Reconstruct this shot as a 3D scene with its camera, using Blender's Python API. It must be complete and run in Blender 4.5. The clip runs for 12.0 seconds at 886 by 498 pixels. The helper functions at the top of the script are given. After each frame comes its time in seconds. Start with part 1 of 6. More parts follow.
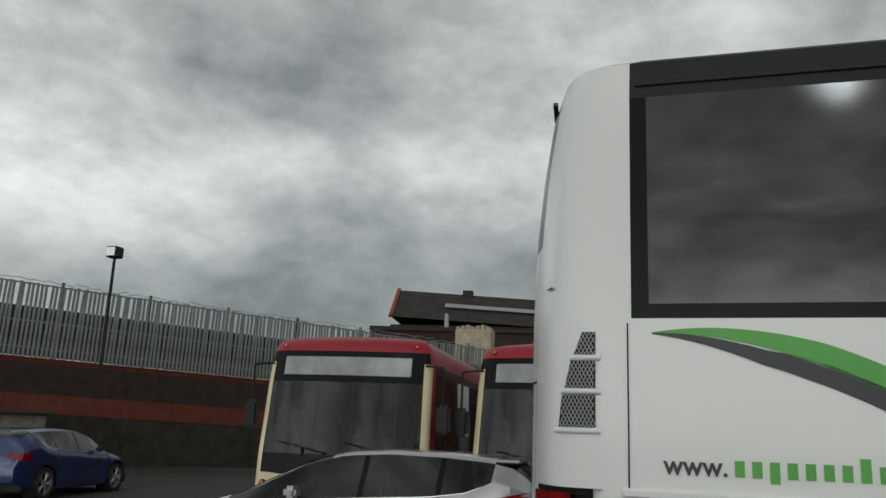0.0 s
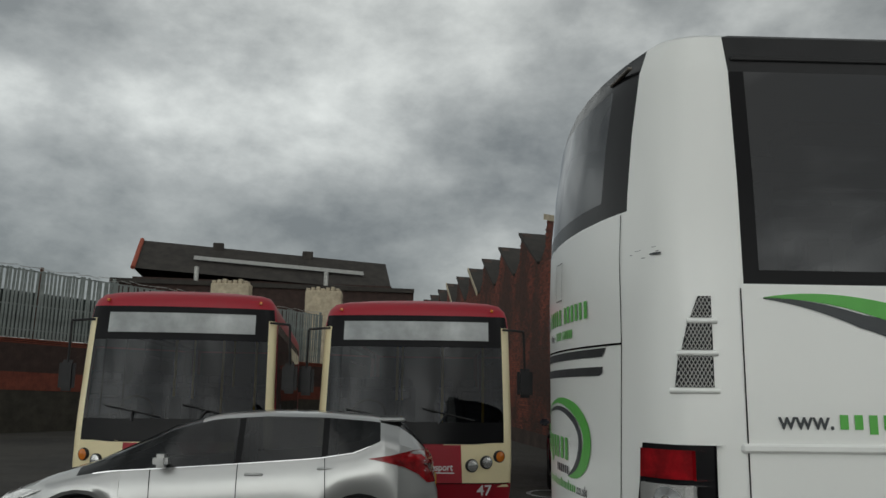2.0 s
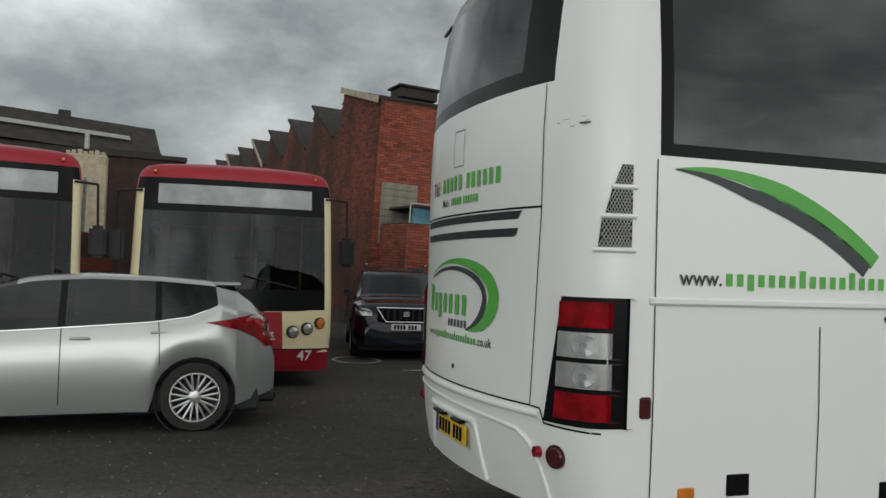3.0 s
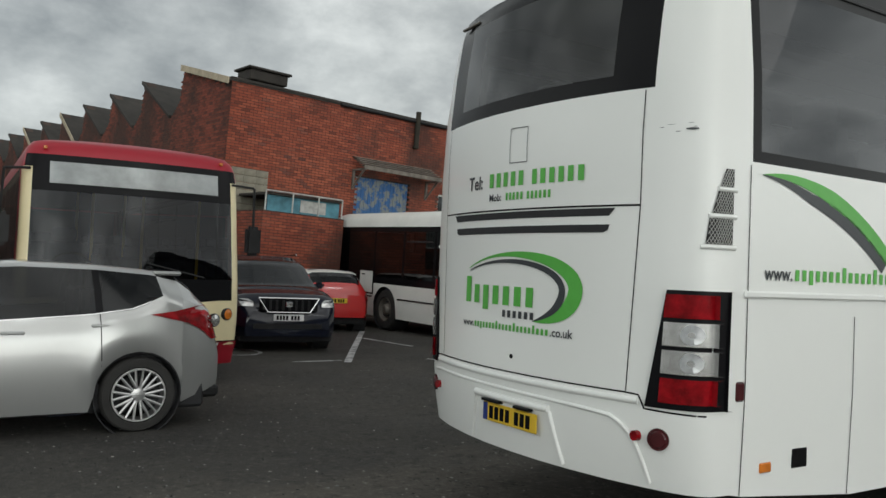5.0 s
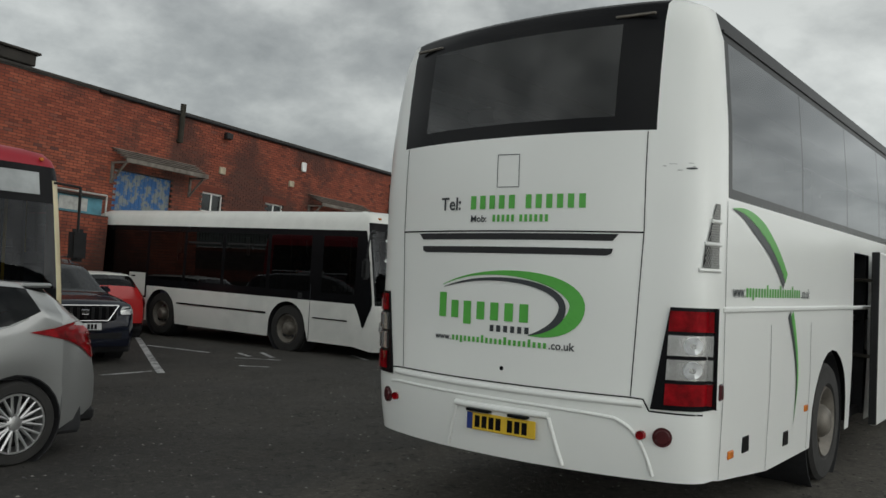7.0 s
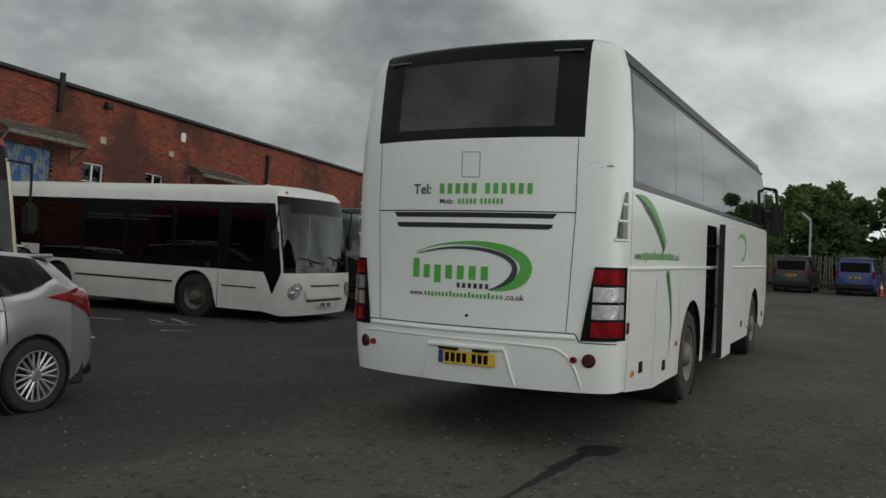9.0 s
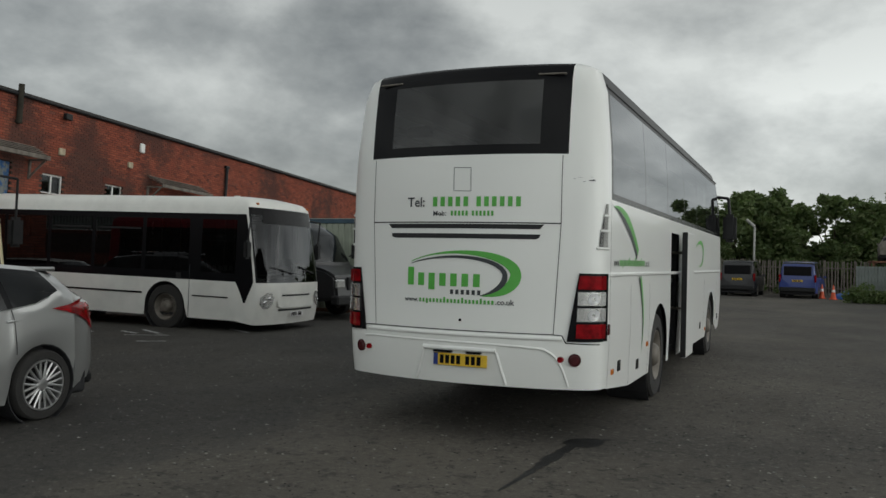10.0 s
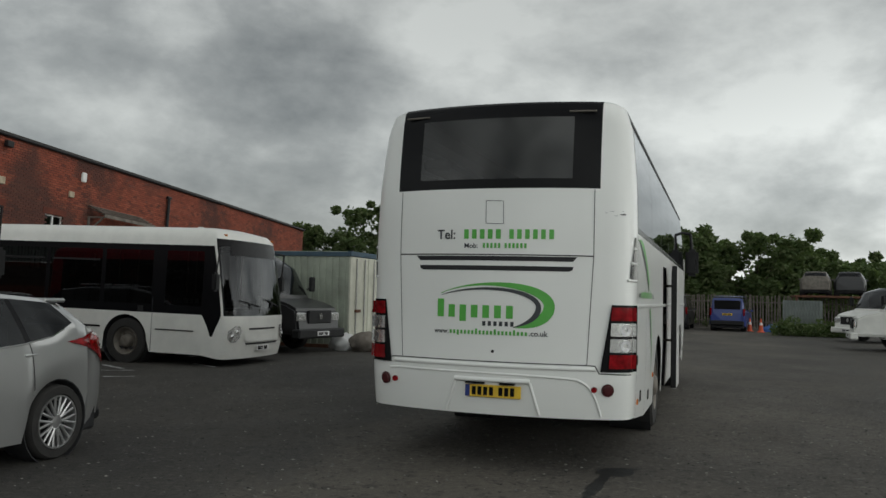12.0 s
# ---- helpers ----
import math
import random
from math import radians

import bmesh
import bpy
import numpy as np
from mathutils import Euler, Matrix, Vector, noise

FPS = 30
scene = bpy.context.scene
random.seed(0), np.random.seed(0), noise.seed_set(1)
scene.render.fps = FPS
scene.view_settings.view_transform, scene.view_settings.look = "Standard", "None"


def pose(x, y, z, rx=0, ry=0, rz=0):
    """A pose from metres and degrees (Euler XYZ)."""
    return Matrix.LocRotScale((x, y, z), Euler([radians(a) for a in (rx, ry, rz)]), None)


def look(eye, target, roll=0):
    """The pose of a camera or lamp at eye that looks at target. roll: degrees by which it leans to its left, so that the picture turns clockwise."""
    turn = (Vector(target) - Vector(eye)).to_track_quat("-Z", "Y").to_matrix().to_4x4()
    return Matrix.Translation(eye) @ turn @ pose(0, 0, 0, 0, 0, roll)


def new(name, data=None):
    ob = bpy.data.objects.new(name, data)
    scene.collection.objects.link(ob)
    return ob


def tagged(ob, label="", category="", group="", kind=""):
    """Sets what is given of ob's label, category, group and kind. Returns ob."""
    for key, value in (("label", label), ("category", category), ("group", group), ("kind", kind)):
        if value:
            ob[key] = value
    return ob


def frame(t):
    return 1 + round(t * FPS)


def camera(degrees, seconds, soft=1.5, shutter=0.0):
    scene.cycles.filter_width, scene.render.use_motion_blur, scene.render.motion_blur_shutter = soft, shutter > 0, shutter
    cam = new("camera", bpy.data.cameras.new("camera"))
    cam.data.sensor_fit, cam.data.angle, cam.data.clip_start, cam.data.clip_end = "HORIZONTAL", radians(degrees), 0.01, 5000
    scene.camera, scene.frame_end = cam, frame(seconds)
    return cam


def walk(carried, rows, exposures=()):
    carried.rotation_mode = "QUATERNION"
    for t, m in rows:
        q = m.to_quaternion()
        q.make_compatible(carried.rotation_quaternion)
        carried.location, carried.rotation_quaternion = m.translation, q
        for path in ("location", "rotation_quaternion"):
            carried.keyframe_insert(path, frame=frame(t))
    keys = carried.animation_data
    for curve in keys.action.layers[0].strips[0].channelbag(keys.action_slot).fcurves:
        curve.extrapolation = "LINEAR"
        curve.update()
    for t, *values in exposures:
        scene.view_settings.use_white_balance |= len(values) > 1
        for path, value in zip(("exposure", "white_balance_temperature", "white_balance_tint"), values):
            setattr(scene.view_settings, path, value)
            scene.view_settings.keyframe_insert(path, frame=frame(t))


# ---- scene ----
cam = camera(56.6, 12.0)
PATH = [
    (0, (4.642, 0.751, 1.694), (2.773, 0.184, 2.123), 2.1),
    (0.5, (4.699, 0.365, 1.69), (2.85, -0.187, 2.215), 2.4),
    (1, (4.754, -0.053, 1.668), (2.829, -0.452, 2.036), 2.6),
    (1.5, (4.743, -0.475, 1.665), (2.794, -0.796, 1.976), 1.9),
    (2, (4.677, -0.855, 1.701), (2.706, -0.791, 2.039), 0.7),
    (2.5, (4.741, -1.268, 1.672), (2.806, -0.868, 1.985), 1.1),
    (3, (4.58, -1.604, 1.585), (2.679, -0.983, 1.641), 1.8),
    (3.5, (4.541, -2.088, 1.56), (2.714, -1.276, 1.507), 2.9),
    (3.7, (4.502, -2.201, 1.587), (2.695, -1.344, 1.598), 2.9),
    (5.3, (3.812, -3.315, 1.545), (2.167, -2.178, 1.562), 3.1),
    (5.5, (3.697, -3.506, 1.55), (2.08, -2.328, 1.552), 3.4),
    (6, (3.361, -3.698, 1.583), (1.749, -2.515, 1.574), 2.9),
    (6.5, (3.078, -3.966, 1.616), (1.626, -2.59, 1.639), 2.3),
    (7, (2.963, -4.452, 1.611), (1.736, -2.874, 1.678), 2.4),
    (7.5, (3.063, -4.885, 1.602), (1.911, -3.253, 1.694), 2.3),
    (7.7, (3.056, -5.065, 1.61), (1.964, -3.39, 1.66), 2.1),
    (9.3, (3.036, -6.426, 1.578), (2.145, -4.636, 1.588), 1.6),
    (9.5, (2.927, -6.516, 1.58), (2.066, -4.711, 1.628), 1.5),
    (10, (2.911, -6.863, 1.58), (2.095, -5.037, 1.606), 1.4),
    (10.5, (3.05, -6.954, 1.572), (2.37, -5.074, 1.567), 1.1),
    (11, (2.642, -7.229, 1.579), (1.861, -5.39, 1.641), 0.8),
    (11.5, (2.386, -7.338, 1.533), (1.703, -5.462, 1.655), 0.9),
    (12, (2.007, -7.283, 1.535), (1.365, -5.393, 1.648), 1.5),
]
EXPOSURES = [(0.0, 0.04), (0.5, -0.06), (1.0, 0.0), (1.5, 0.04), (2.5, 0.08), (3.5, 0.72), (5.5, 0.6), (6.5, 0.45), (7.5, 0.35), (9.5, 0.15), (10.2, 0.34), (10.7, 0.24), (11.1, 0.14), (11.5, 0.16), (12.0, 0.26)]
walk(cam, [(t, look(eye, target, roll)) for t, eye, target, roll in PATH], EXPOSURES)

# ---- sky and sun ----
SUN_DIR = Vector((0.83, 0.16, 0.53)).normalized()
world = bpy.data.worlds.new("overcast_sky")
scene.world = world
world.use_nodes = True
wt = world.node_tree
for n in list(wt.nodes):
    wt.nodes.remove(n)


def wnode(kind, **props):
    n = wt.nodes.new(kind)
    for k, v in props.items():
        n.inputs[k].default_value = v
    return n


def wmath(op, a, b=None, c=None):
    n = wt.nodes.new("ShaderNodeMath")
    n.operation = op
    for i, v in enumerate((a, b, c)):
        if v is None:
            continue
        if isinstance(v, (int, float)):
            n.inputs[i].default_value = v
        else:
            wt.links.new(v, n.inputs[i])
    return n.outputs[0]


sky = wt.nodes.new("ShaderNodeTexSky")
sky.sky_type = "NISHITA"
sky.sun_disc = False
sky.sun_elevation = math.asin(SUN_DIR.z)
sky.sun_rotation = math.atan2(SUN_DIR.x, SUN_DIR.y)
coord = wt.nodes.new("ShaderNodeTexCoord")
split = wt.nodes.new("ShaderNodeSeparateXYZ")
wt.links.new(coord.outputs["Generated"], split.inputs[0])
up = wmath("MAXIMUM", split.outputs[2], 0.0)
flat = wt.nodes.new("ShaderNodeCombineXYZ")
wt.links.new(split.outputs[0], flat.inputs[0])
wt.links.new(split.outputs[1], flat.inputs[1])
wt.links.new(wmath("MULTIPLY", up, 1.7), flat.inputs[2])


def cloud_noise(scale, detail, rough, distort):
    n = wnode("ShaderNodeTexNoise", Scale=scale, Detail=detail, Roughness=rough, Distortion=distort)
    wt.links.new(flat.outputs[0], n.inputs["Vector"])
    return n.outputs[0]


big, small, fine = cloud_noise(1.6, 2.0, 0.45, 0.0), cloud_noise(4.0, 10.0, 0.57, 0.08), cloud_noise(11.0, 6.0, 0.55, 0.0)
mix = wmath("ADD", wmath("MULTIPLY", big, 0.45), wmath("ADD", wmath("MULTIPLY", small, 0.44), wmath("MULTIPLY", fine, 0.11)))
# broken cloud with more contrast towards +x
east = wmath("MAXIMUM", split.outputs[0], 0.0)
mix = wmath("ADD", 0.505, wmath("MULTIPLY", wmath("SUBTRACT", mix, 0.505), wmath("MULTIPLY_ADD", east, 1.0, 1.05)))
ramp = wt.nodes.new("ShaderNodeValToRGB")
ramp.color_ramp.elements[0].position, ramp.color_ramp.elements[0].color = 0.39, (0.19, 0.205, 0.203, 1)
ramp.color_ramp.elements[1].position, ramp.color_ramp.elements[1].color = 0.62, (0.76, 0.79, 0.76, 1)
e = ramp.color_ramp.elements.new(0.49)
e.color = (0.385, 0.405, 0.395, 1)
wt.links.new(mix, ramp.inputs[0])
# the cloud is thinner and brighter round the hidden sun
vdot = wt.nodes.new("ShaderNodeVectorMath")
vdot.operation = "DOT_PRODUCT"
wt.links.new(coord.outputs["Generated"], vdot.inputs[0])
vdot.inputs[1].default_value = SUN_DIR
near = wmath("POWER", wmath("MAXIMUM", vdot.outputs["Value"], 0.0), 3.0)
core = wmath("POWER", wmath("MAXIMUM", vdot.outputs["Value"], 0.0), 4500.0)
glow = wmath("ADD", 1.0, wmath("ADD", wmath("MULTIPLY", near, 0.9), wmath("MULTIPLY", core, 70.0)))
# the deck thins out towards -y and the horizon
deck = wmath("SUBTRACT", 1.0, wmath("MULTIPLY", split.outputs[1], 0.42))
# and lies dark and low towards -x
low = wmath("MAXIMUM", wmath("SUBTRACT", 1.0, wmath("MULTIPLY", up, 3.2)), 0.0)
west = wmath("MAXIMUM", wmath("MULTIPLY", split.outputs[0], -1.0), 0.0)
deck = wmath("MULTIPLY", deck, wmath("SUBTRACT", 1.0, wmath("MULTIPLY", wmath("MULTIPLY", low, west), 0.62)))
gain = wmath("MULTIPLY", glow, wmath("MULTIPLY", deck, wmath("SUBTRACT", 1.3, wmath("MULTIPLY", up, 0.78))))
gap_dir = wmath("MAXIMUM", wmath("ADD", split.outputs[1], wmath("MULTIPLY_ADD", split.outputs[0], 0.9, -0.2)), 0.0)
gain = wmath("MULTIPLY", gain, wmath("ADD", 1.0, wmath("MULTIPLY", wmath("MULTIPLY", low, gap_dir), 0.95)))
cloud = wt.nodes.new("ShaderNodeVectorMath")
cloud.operation = "SCALE"
wt.links.new(ramp.outputs[0], cloud.inputs[0])
wt.links.new(gain, cloud.inputs["Scale"])
bg_sky, bg_cloud = wnode("ShaderNodeBackground", Strength=0.1), wnode("ShaderNodeBackground", Strength=1.0)
wt.links.new(sky.outputs[0], bg_sky.inputs[0])
wt.links.new(cloud.outputs[0], bg_cloud.inputs[0])
cover = wt.nodes.new("ShaderNodeMixShader")
cover.inputs[0].default_value = 0.93
wt.links.new(bg_sky.outputs[0], cover.inputs[1])
wt.links.new(bg_cloud.outputs[0], cover.inputs[2])
wout = wt.nodes.new("ShaderNodeOutputWorld")
wt.links.new(cover.outputs[0], wout.inputs[0])

sun_data = bpy.data.lights.new("sun", "SUN")
sun_data.energy, sun_data.angle, sun_data.color = 0.32, radians(85), (1.0, 0.96, 0.9)
sun = new("sun", sun_data)
sun.matrix_world = look((30, 20, 40), Vector((30, 20, 40)) - SUN_DIR)


# ---- materials ----
class Mat:
    """A small builder of node materials."""

    def __init__(self, name):
        self.m = bpy.data.materials.new(name)
        self.m.use_nodes = True
        self.t = self.m.node_tree
        self.b = self.t.nodes["Principled BSDF"]
        self.c = self.t.nodes.new("ShaderNodeTexCoord").outputs["Object"]

    def put(self, **inputs):
        for k, v in inputs.items():
            key = k.replace("_", " ")
            if hasattr(v, "is_output"):
                self.t.links.new(v, self.b.inputs[key])
            else:
                self.b.inputs[key].default_value = v
        return self

    def noise(self, scale, detail=4.0, rough=0.55, stretch=(1, 1, 1), coord=None):
        mp = self.t.nodes.new("ShaderNodeMapping")
        mp.inputs["Scale"].default_value = stretch
        self.t.links.new(coord or self.c, mp.inputs[0])
        n = self.t.nodes.new("ShaderNodeTexNoise")
        n.inputs["Scale"].default_value, n.inputs["Detail"].default_value, n.inputs["Roughness"].default_value = scale, detail, rough
        self.t.links.new(mp.outputs[0], n.inputs["Vector"])
        return n.outputs[0]

    def ramp(self, fac, stops):
        r = self.t.nodes.new("ShaderNodeValToRGB")
        el = r.color_ramp.elements
        while len(el) < len(stops):
            el.new(0.5)
        for q, (p, col) in zip(el, stops):
            q.position = p
            q.color = (*col, 1) if isinstance(col, tuple) else (col, col, col, 1)
        self.t.links.new(fac, r.inputs[0])
        return r.outputs[0]

    def math(self, op, *values):
        n = self.t.nodes.new("ShaderNodeMath")
        n.operation = op
        for sock, v in zip(n.inputs, values):
            if hasattr(v, "is_output"):
                self.t.links.new(v, sock)
            else:
                sock.default_value = v
        return n.outputs[0]

    def mix(self, fac, a, b, mode="MIX"):
        n = self.t.nodes.new("ShaderNodeMix")
        n.data_type, n.blend_type = "RGBA", mode
        for sock, v in ((n.inputs[0], fac), (n.inputs[6], a), (n.inputs[7], b)):
            if hasattr(v, "is_output"):
                self.t.links.new(v, sock)
            else:
                sock.default_value = v if isinstance(v, (int, float)) else (*v, 1)
        return n.outputs[2]

    def bump(self, height, strength=0.3, distance=0.01):
        n = self.t.nodes.new("ShaderNodeBump")
        n.inputs["Strength"].default_value, n.inputs["Distance"].default_value = strength, distance
        self.t.links.new(height, n.inputs["Height"])
        self.t.links.new(n.outputs[0], self.b.inputs["Normal"])
        return self

    def random(self):
        return self.t.nodes.new("ShaderNodeObjectInfo").outputs["Random"]


def paint(name, col, rough=0.25, coat=0.4, metal=0.0, dirt=0.10):
    k = Mat(name)
    grime = k.noise(1.3, 6, 0.65)
    dirty = tuple(c * 0.55 + 0.03 for c in col)
    f = k.ramp(grime, [(0.45, 0.0), (0.8, dirt * 2.2)])
    k.put(Base_Color=k.mix(f, col, dirty), Roughness=rough, Metallic=metal,
          Coat_Weight=coat, Coat_Roughness=0.06)
    return k.m


def plain(name, col, rough=0.5, metal=0.0, vary=0.25, scale=6.0, bump=0.0):
    k = Mat(name)
    n = k.noise(scale, 6, 0.6)
    lo, hi = tuple(c * (1 - vary) for c in col), tuple(min(1, c * (1 + vary)) for c in col)
    k.put(Base_Color=k.ramp(n, [(0.3, lo), (0.7, hi)]), Roughness=rough, Metallic=metal)
    if bump:
        k.bump(k.noise(scale * 8, 4), bump, 0.01)
    return k.m


def glass(name, tint, rough=0.015, dust_sheen=0.008, ior=1.46, wave=0.0):
    k = Mat(name)
    t = k.t
    tr, gl, fr, mx = (t.nodes.new(n) for n in ("ShaderNodeBsdfTransparent", "ShaderNodeBsdfGlossy", "ShaderNodeFresnel", "ShaderNodeMixShader"))
    tr.inputs[0].default_value = (*tint, 1)
    gl.inputs["Roughness"].default_value = rough
    gl.inputs[0].default_value = (0.95, 0.97, 1, 1)
    fr.inputs[0].default_value = ior
    if wave:
        bp = t.nodes.new("ShaderNodeBump")
        bp.inputs["Strength"].default_value, bp.inputs["Distance"].default_value = wave, 0.05
        t.links.new(k.noise(1.1, 2, 0.5), bp.inputs["Height"])
        t.links.new(bp.outputs[0], gl.inputs["Normal"])
    t.links.new(fr.outputs[0], mx.inputs[0])
    t.links.new(tr.outputs[0], mx.inputs[1])
    t.links.new(gl.outputs[0], mx.inputs[2])
    # thin dust film; the rear pane's heavier one stands in for reflected sky
    film, df = t.nodes.new("ShaderNodeMixShader"), t.nodes.new("ShaderNodeBsdfDiffuse")
    df.inputs[0].default_value = (0.45, 0.44, 0.41, 1)
    t.links.new(k.ramp(k.noise(2.5, 5, 0.6), [(0.3, dust_sheen * 0.5), (0.75, dust_sheen * 1.6)]), film.inputs[0])
    t.links.new(mx.outputs[0], film.inputs[1])
    t.links.new(df.outputs[0], film.inputs[2])
    t.links.new(film.outputs[0], t.nodes["Material Output"].inputs[0])
    return k.m


M_WHITE = paint("white_coach_paint", (0.80, 0.81, 0.785), 0.28, 0.35, dirt=0.025)
M_BUSWHITE = paint("white_bus_paint", (0.74, 0.74, 0.70), 0.35, 0.25, dirt=0.2)
M_RED = paint("red_bus_paint", (0.30, 0.006, 0.018), 0.45, 0.06, dirt=0.1)
M_CREAM = paint("cream_bus_paint", (0.78, 0.68, 0.42), 0.35, 0.3, dirt=0.15)
M_SILVER = paint("silver_car_paint", (0.44, 0.445, 0.44), 0.28, 1.0, 0.6, dirt=0.05)
M_BLUE = paint("blue_car_paint", (0.014, 0.032, 0.12), 0.25, 0.8, 0.3, dirt=0.06)
M_NAVY = paint("dark_navy_paint", (0.005, 0.007, 0.016), 0.12, 0.0, 0.0, dirt=0.0)
M_CARRED = paint("red_car_paint", (0.5, 0.015, 0.015), 0.25, 0.7, dirt=0.08)
M_VANBLUE = paint("blue_van_paint", (0.018, 0.04, 0.2), 0.3, 0.5, dirt=0.1)
M_GREYVAN = paint("grey_van_paint", (0.022, 0.022, 0.024), 0.35, 0.2, dirt=0.1)
M_BLACK = plain("black_gloss_trim", (0.007, 0.007, 0.008), 0.22, vary=0.1)
M_BLACK.node_tree.nodes["Principled BSDF"].inputs["Specular IOR Level"].default_value = 0.12
M_PLASTIC = plain("black_plastic", (0.016, 0.016, 0.017), 0.45)
M_PLASTIC.node_tree.nodes["Principled BSDF"].inputs["Specular IOR Level"].default_value = 0.25
M_DARK = plain("dark_interior", (0.018, 0.018, 0.02), 0.8)
M_RUBBER = plain("tyre_rubber", (0.022, 0.021, 0.02), 0.85, bump=0.3)
M_ALLOY = plain("alloy_metal", (0.55, 0.55, 0.55), 0.32, 0.85, 0.1)
M_STEEL = plain("painted_steel_rim", (0.15, 0.135, 0.115), 0.55, 0.3, 0.35)
M_GALVMESH = plain("bright_wire", (0.5, 0.5, 0.48), 0.45, 0.4, 0.1)
M_LAMPDISH = plain("lamp_reflector", (0.42, 0.43, 0.44), 0.3, 0.9, 0.15, 20)
M_CHROME = plain("chrome", (0.75, 0.75, 0.76), 0.12, 1.0, 0.05)
M_GREEN = plain("green_vinyl", (0.09, 0.40, 0.06), 0.35, vary=0.08)
M_CHARCOAL = plain("charcoal_vinyl", (0.035, 0.04, 0.045), 0.4, vary=0.1)
M_REDLENS = plain("red_lamp_lens", (0.20, 0.003, 0.006), 0.05, vary=0.7, scale=9)
M_DARKRED = plain("dark_red_lens", (0.06, 0.012, 0.014), 0.15)
M_CLEARLENS = plain("clear_lamp_lens", (0.62, 0.62, 0.61), 0.2, 0.75, 0.18, 18)
M_AMBER = plain("amber_lens", (0.55, 0.16, 0.02), 0.2)
M_YELLOW = plain("yellow_plate", (0.66, 0.43, 0.03), 0.4, vary=0.08)
M_PLATEWHITE = plain("white_plate", (0.7, 0.7, 0.7), 0.4, vary=0.06)
# diffuse grey imitates the sky's reflection in the rear pane
M_REARGLASS = glass("grey_sheen_rear_glass", (0.17, 0.175, 0.175), dust_sheen=0.06)
M_GLASS = glass("tinted_coach_glass", (0.07, 0.073, 0.073), dust_sheen=0.004, ior=1.62)
M_BUSGLASS = glass("bus_glass", (0.42, 0.44, 0.43))
M_WINDSCREEN = glass("laminated_windscreen", (0.24, 0.25, 0.245), dust_sheen=0.001, ior=1.46, wave=0.3)
M_CARGLASS = glass("car_glass", (0.16, 0.17, 0.17))
M_SEAT = plain("seat_cloth", (0.03, 0.035, 0.06), 0.9, vary=0.4, scale=30)

# asphalt: a brown-grey worn strip between darker relaid lanes, with stains, chips and bare aggregate
k = Mat("worn_asphalt")
stain, mid, chips, spots, grit = k.noise(0.22, 6, 0.62), k.noise(0.9, 8, 0.68, (1, 0.5, 1)), k.noise(5, 8, 0.75), k.noise(16, 6, 0.75), k.noise(52, 4, 0.75)
sx = k.t.nodes.new("ShaderNodeSeparateXYZ")
k.t.links.new(k.c, sx.inputs[0])
lane = k.math("ADD", sx.outputs[0], k.math("MULTIPLY", k.math("SUBTRACT", mid, 0.5), 3.2))
dark_l = k.ramp(k.math("MULTIPLY_ADD", lane, 0.5, 1.35), [(0.35, 0.85), (0.65, 0.0)])
dark_r = k.ramp(k.math("MULTIPLY_ADD", lane, 0.5, -1.5), [(0.3, 0.0), (0.8, 0.75)])
c1 = k.ramp(stain, [(0.40, (0.044, 0.039, 0.033)), (0.62, (0.092, 0.081, 0.066))])
c2 = k.mix(dark_l, c1, k.ramp(stain, [(0.4, (0.024, 0.0225, 0.021)), (0.6, (0.042, 0.039, 0.034))]))
c3 = k.mix(k.math("MULTIPLY", dark_r, k.ramp(mid, [(0.35, 1.0), (0.6, 0.3)])), c2, (0.026, 0.025, 0.023))
c4 = k.mix(k.ramp(chips, [(0.54, 0.0), (0.59, 0.7)]), c3, (0.019, 0.018, 0.016))
c5 = k.mix(k.ramp(spots, [(0.36, 0.85), (0.43, 0.0)]), c4, (0.010, 0.0095, 0.009))
worn = k.math("SUBTRACT", 1.0, k.math("MULTIPLY", dark_l, 0.6))
c6 = k.mix(k.math("MULTIPLY", worn, k.ramp(spots, [(0.55, 0.0), (0.62, 0.8)])), c5, (0.135, 0.122, 0.102))
c7 = k.mix(k.math("MULTIPLY", worn, k.ramp(grit, [(0.61, 0.0), (0.69, 0.95)])), c6, (0.27, 0.255, 0.225))
k.put(Base_Color=c7, Roughness=k.ramp(mid, [(0.3, 0.75), (0.7, 0.95)]))
k.bump(k.math("ADD", spots, k.math("MULTIPLY", grit, 0.6)), 0.7, 0.018)
M_ASPHALT = k.m
k = Mat("oily_asphalt")
k.put(Base_Color=k.ramp(k.noise(9, 5), [(0.4, 0.005), (0.7, 0.016)]), Roughness=0.6)
k.bump(k.noise(55, 4, 0.7), 0.5, 0.01)
M_OIL = k.m
k = Mat("worn_white_line")
k.put(Base_Color=k.ramp(k.noise(5, 6, 0.7), [(0.4, 0.12), (0.55, 0.5)]), Roughness=0.8)
M_LINE = k.m
k = Mat("brick")
rnd = k.random()
c1 = k.ramp(rnd, [(0.0, (0.16, 0.042, 0.025)), (0.4, (0.30, 0.075, 0.038)), (0.8, (0.36, 0.10, 0.052)), (1.0, (0.10, 0.04, 0.035))])
k.put(Base_Color=k.mix(k.ramp(k.noise(0.9, 5, 0.6), [(0.4, 0.0), (0.72, 0.7)]), c1, (0.07, 0.03, 0.024)), Roughness=0.88)
k.bump(k.noise(30, 4), 0.4, 0.01)
M_BRICK = k.m
k = Mat("mortar")
k.put(Base_Color=k.ramp(k.noise(0.8, 6, 0.65), [(0.35, (0.035, 0.022, 0.018)), (0.7, (0.085, 0.06, 0.048))]), Roughness=0.95)
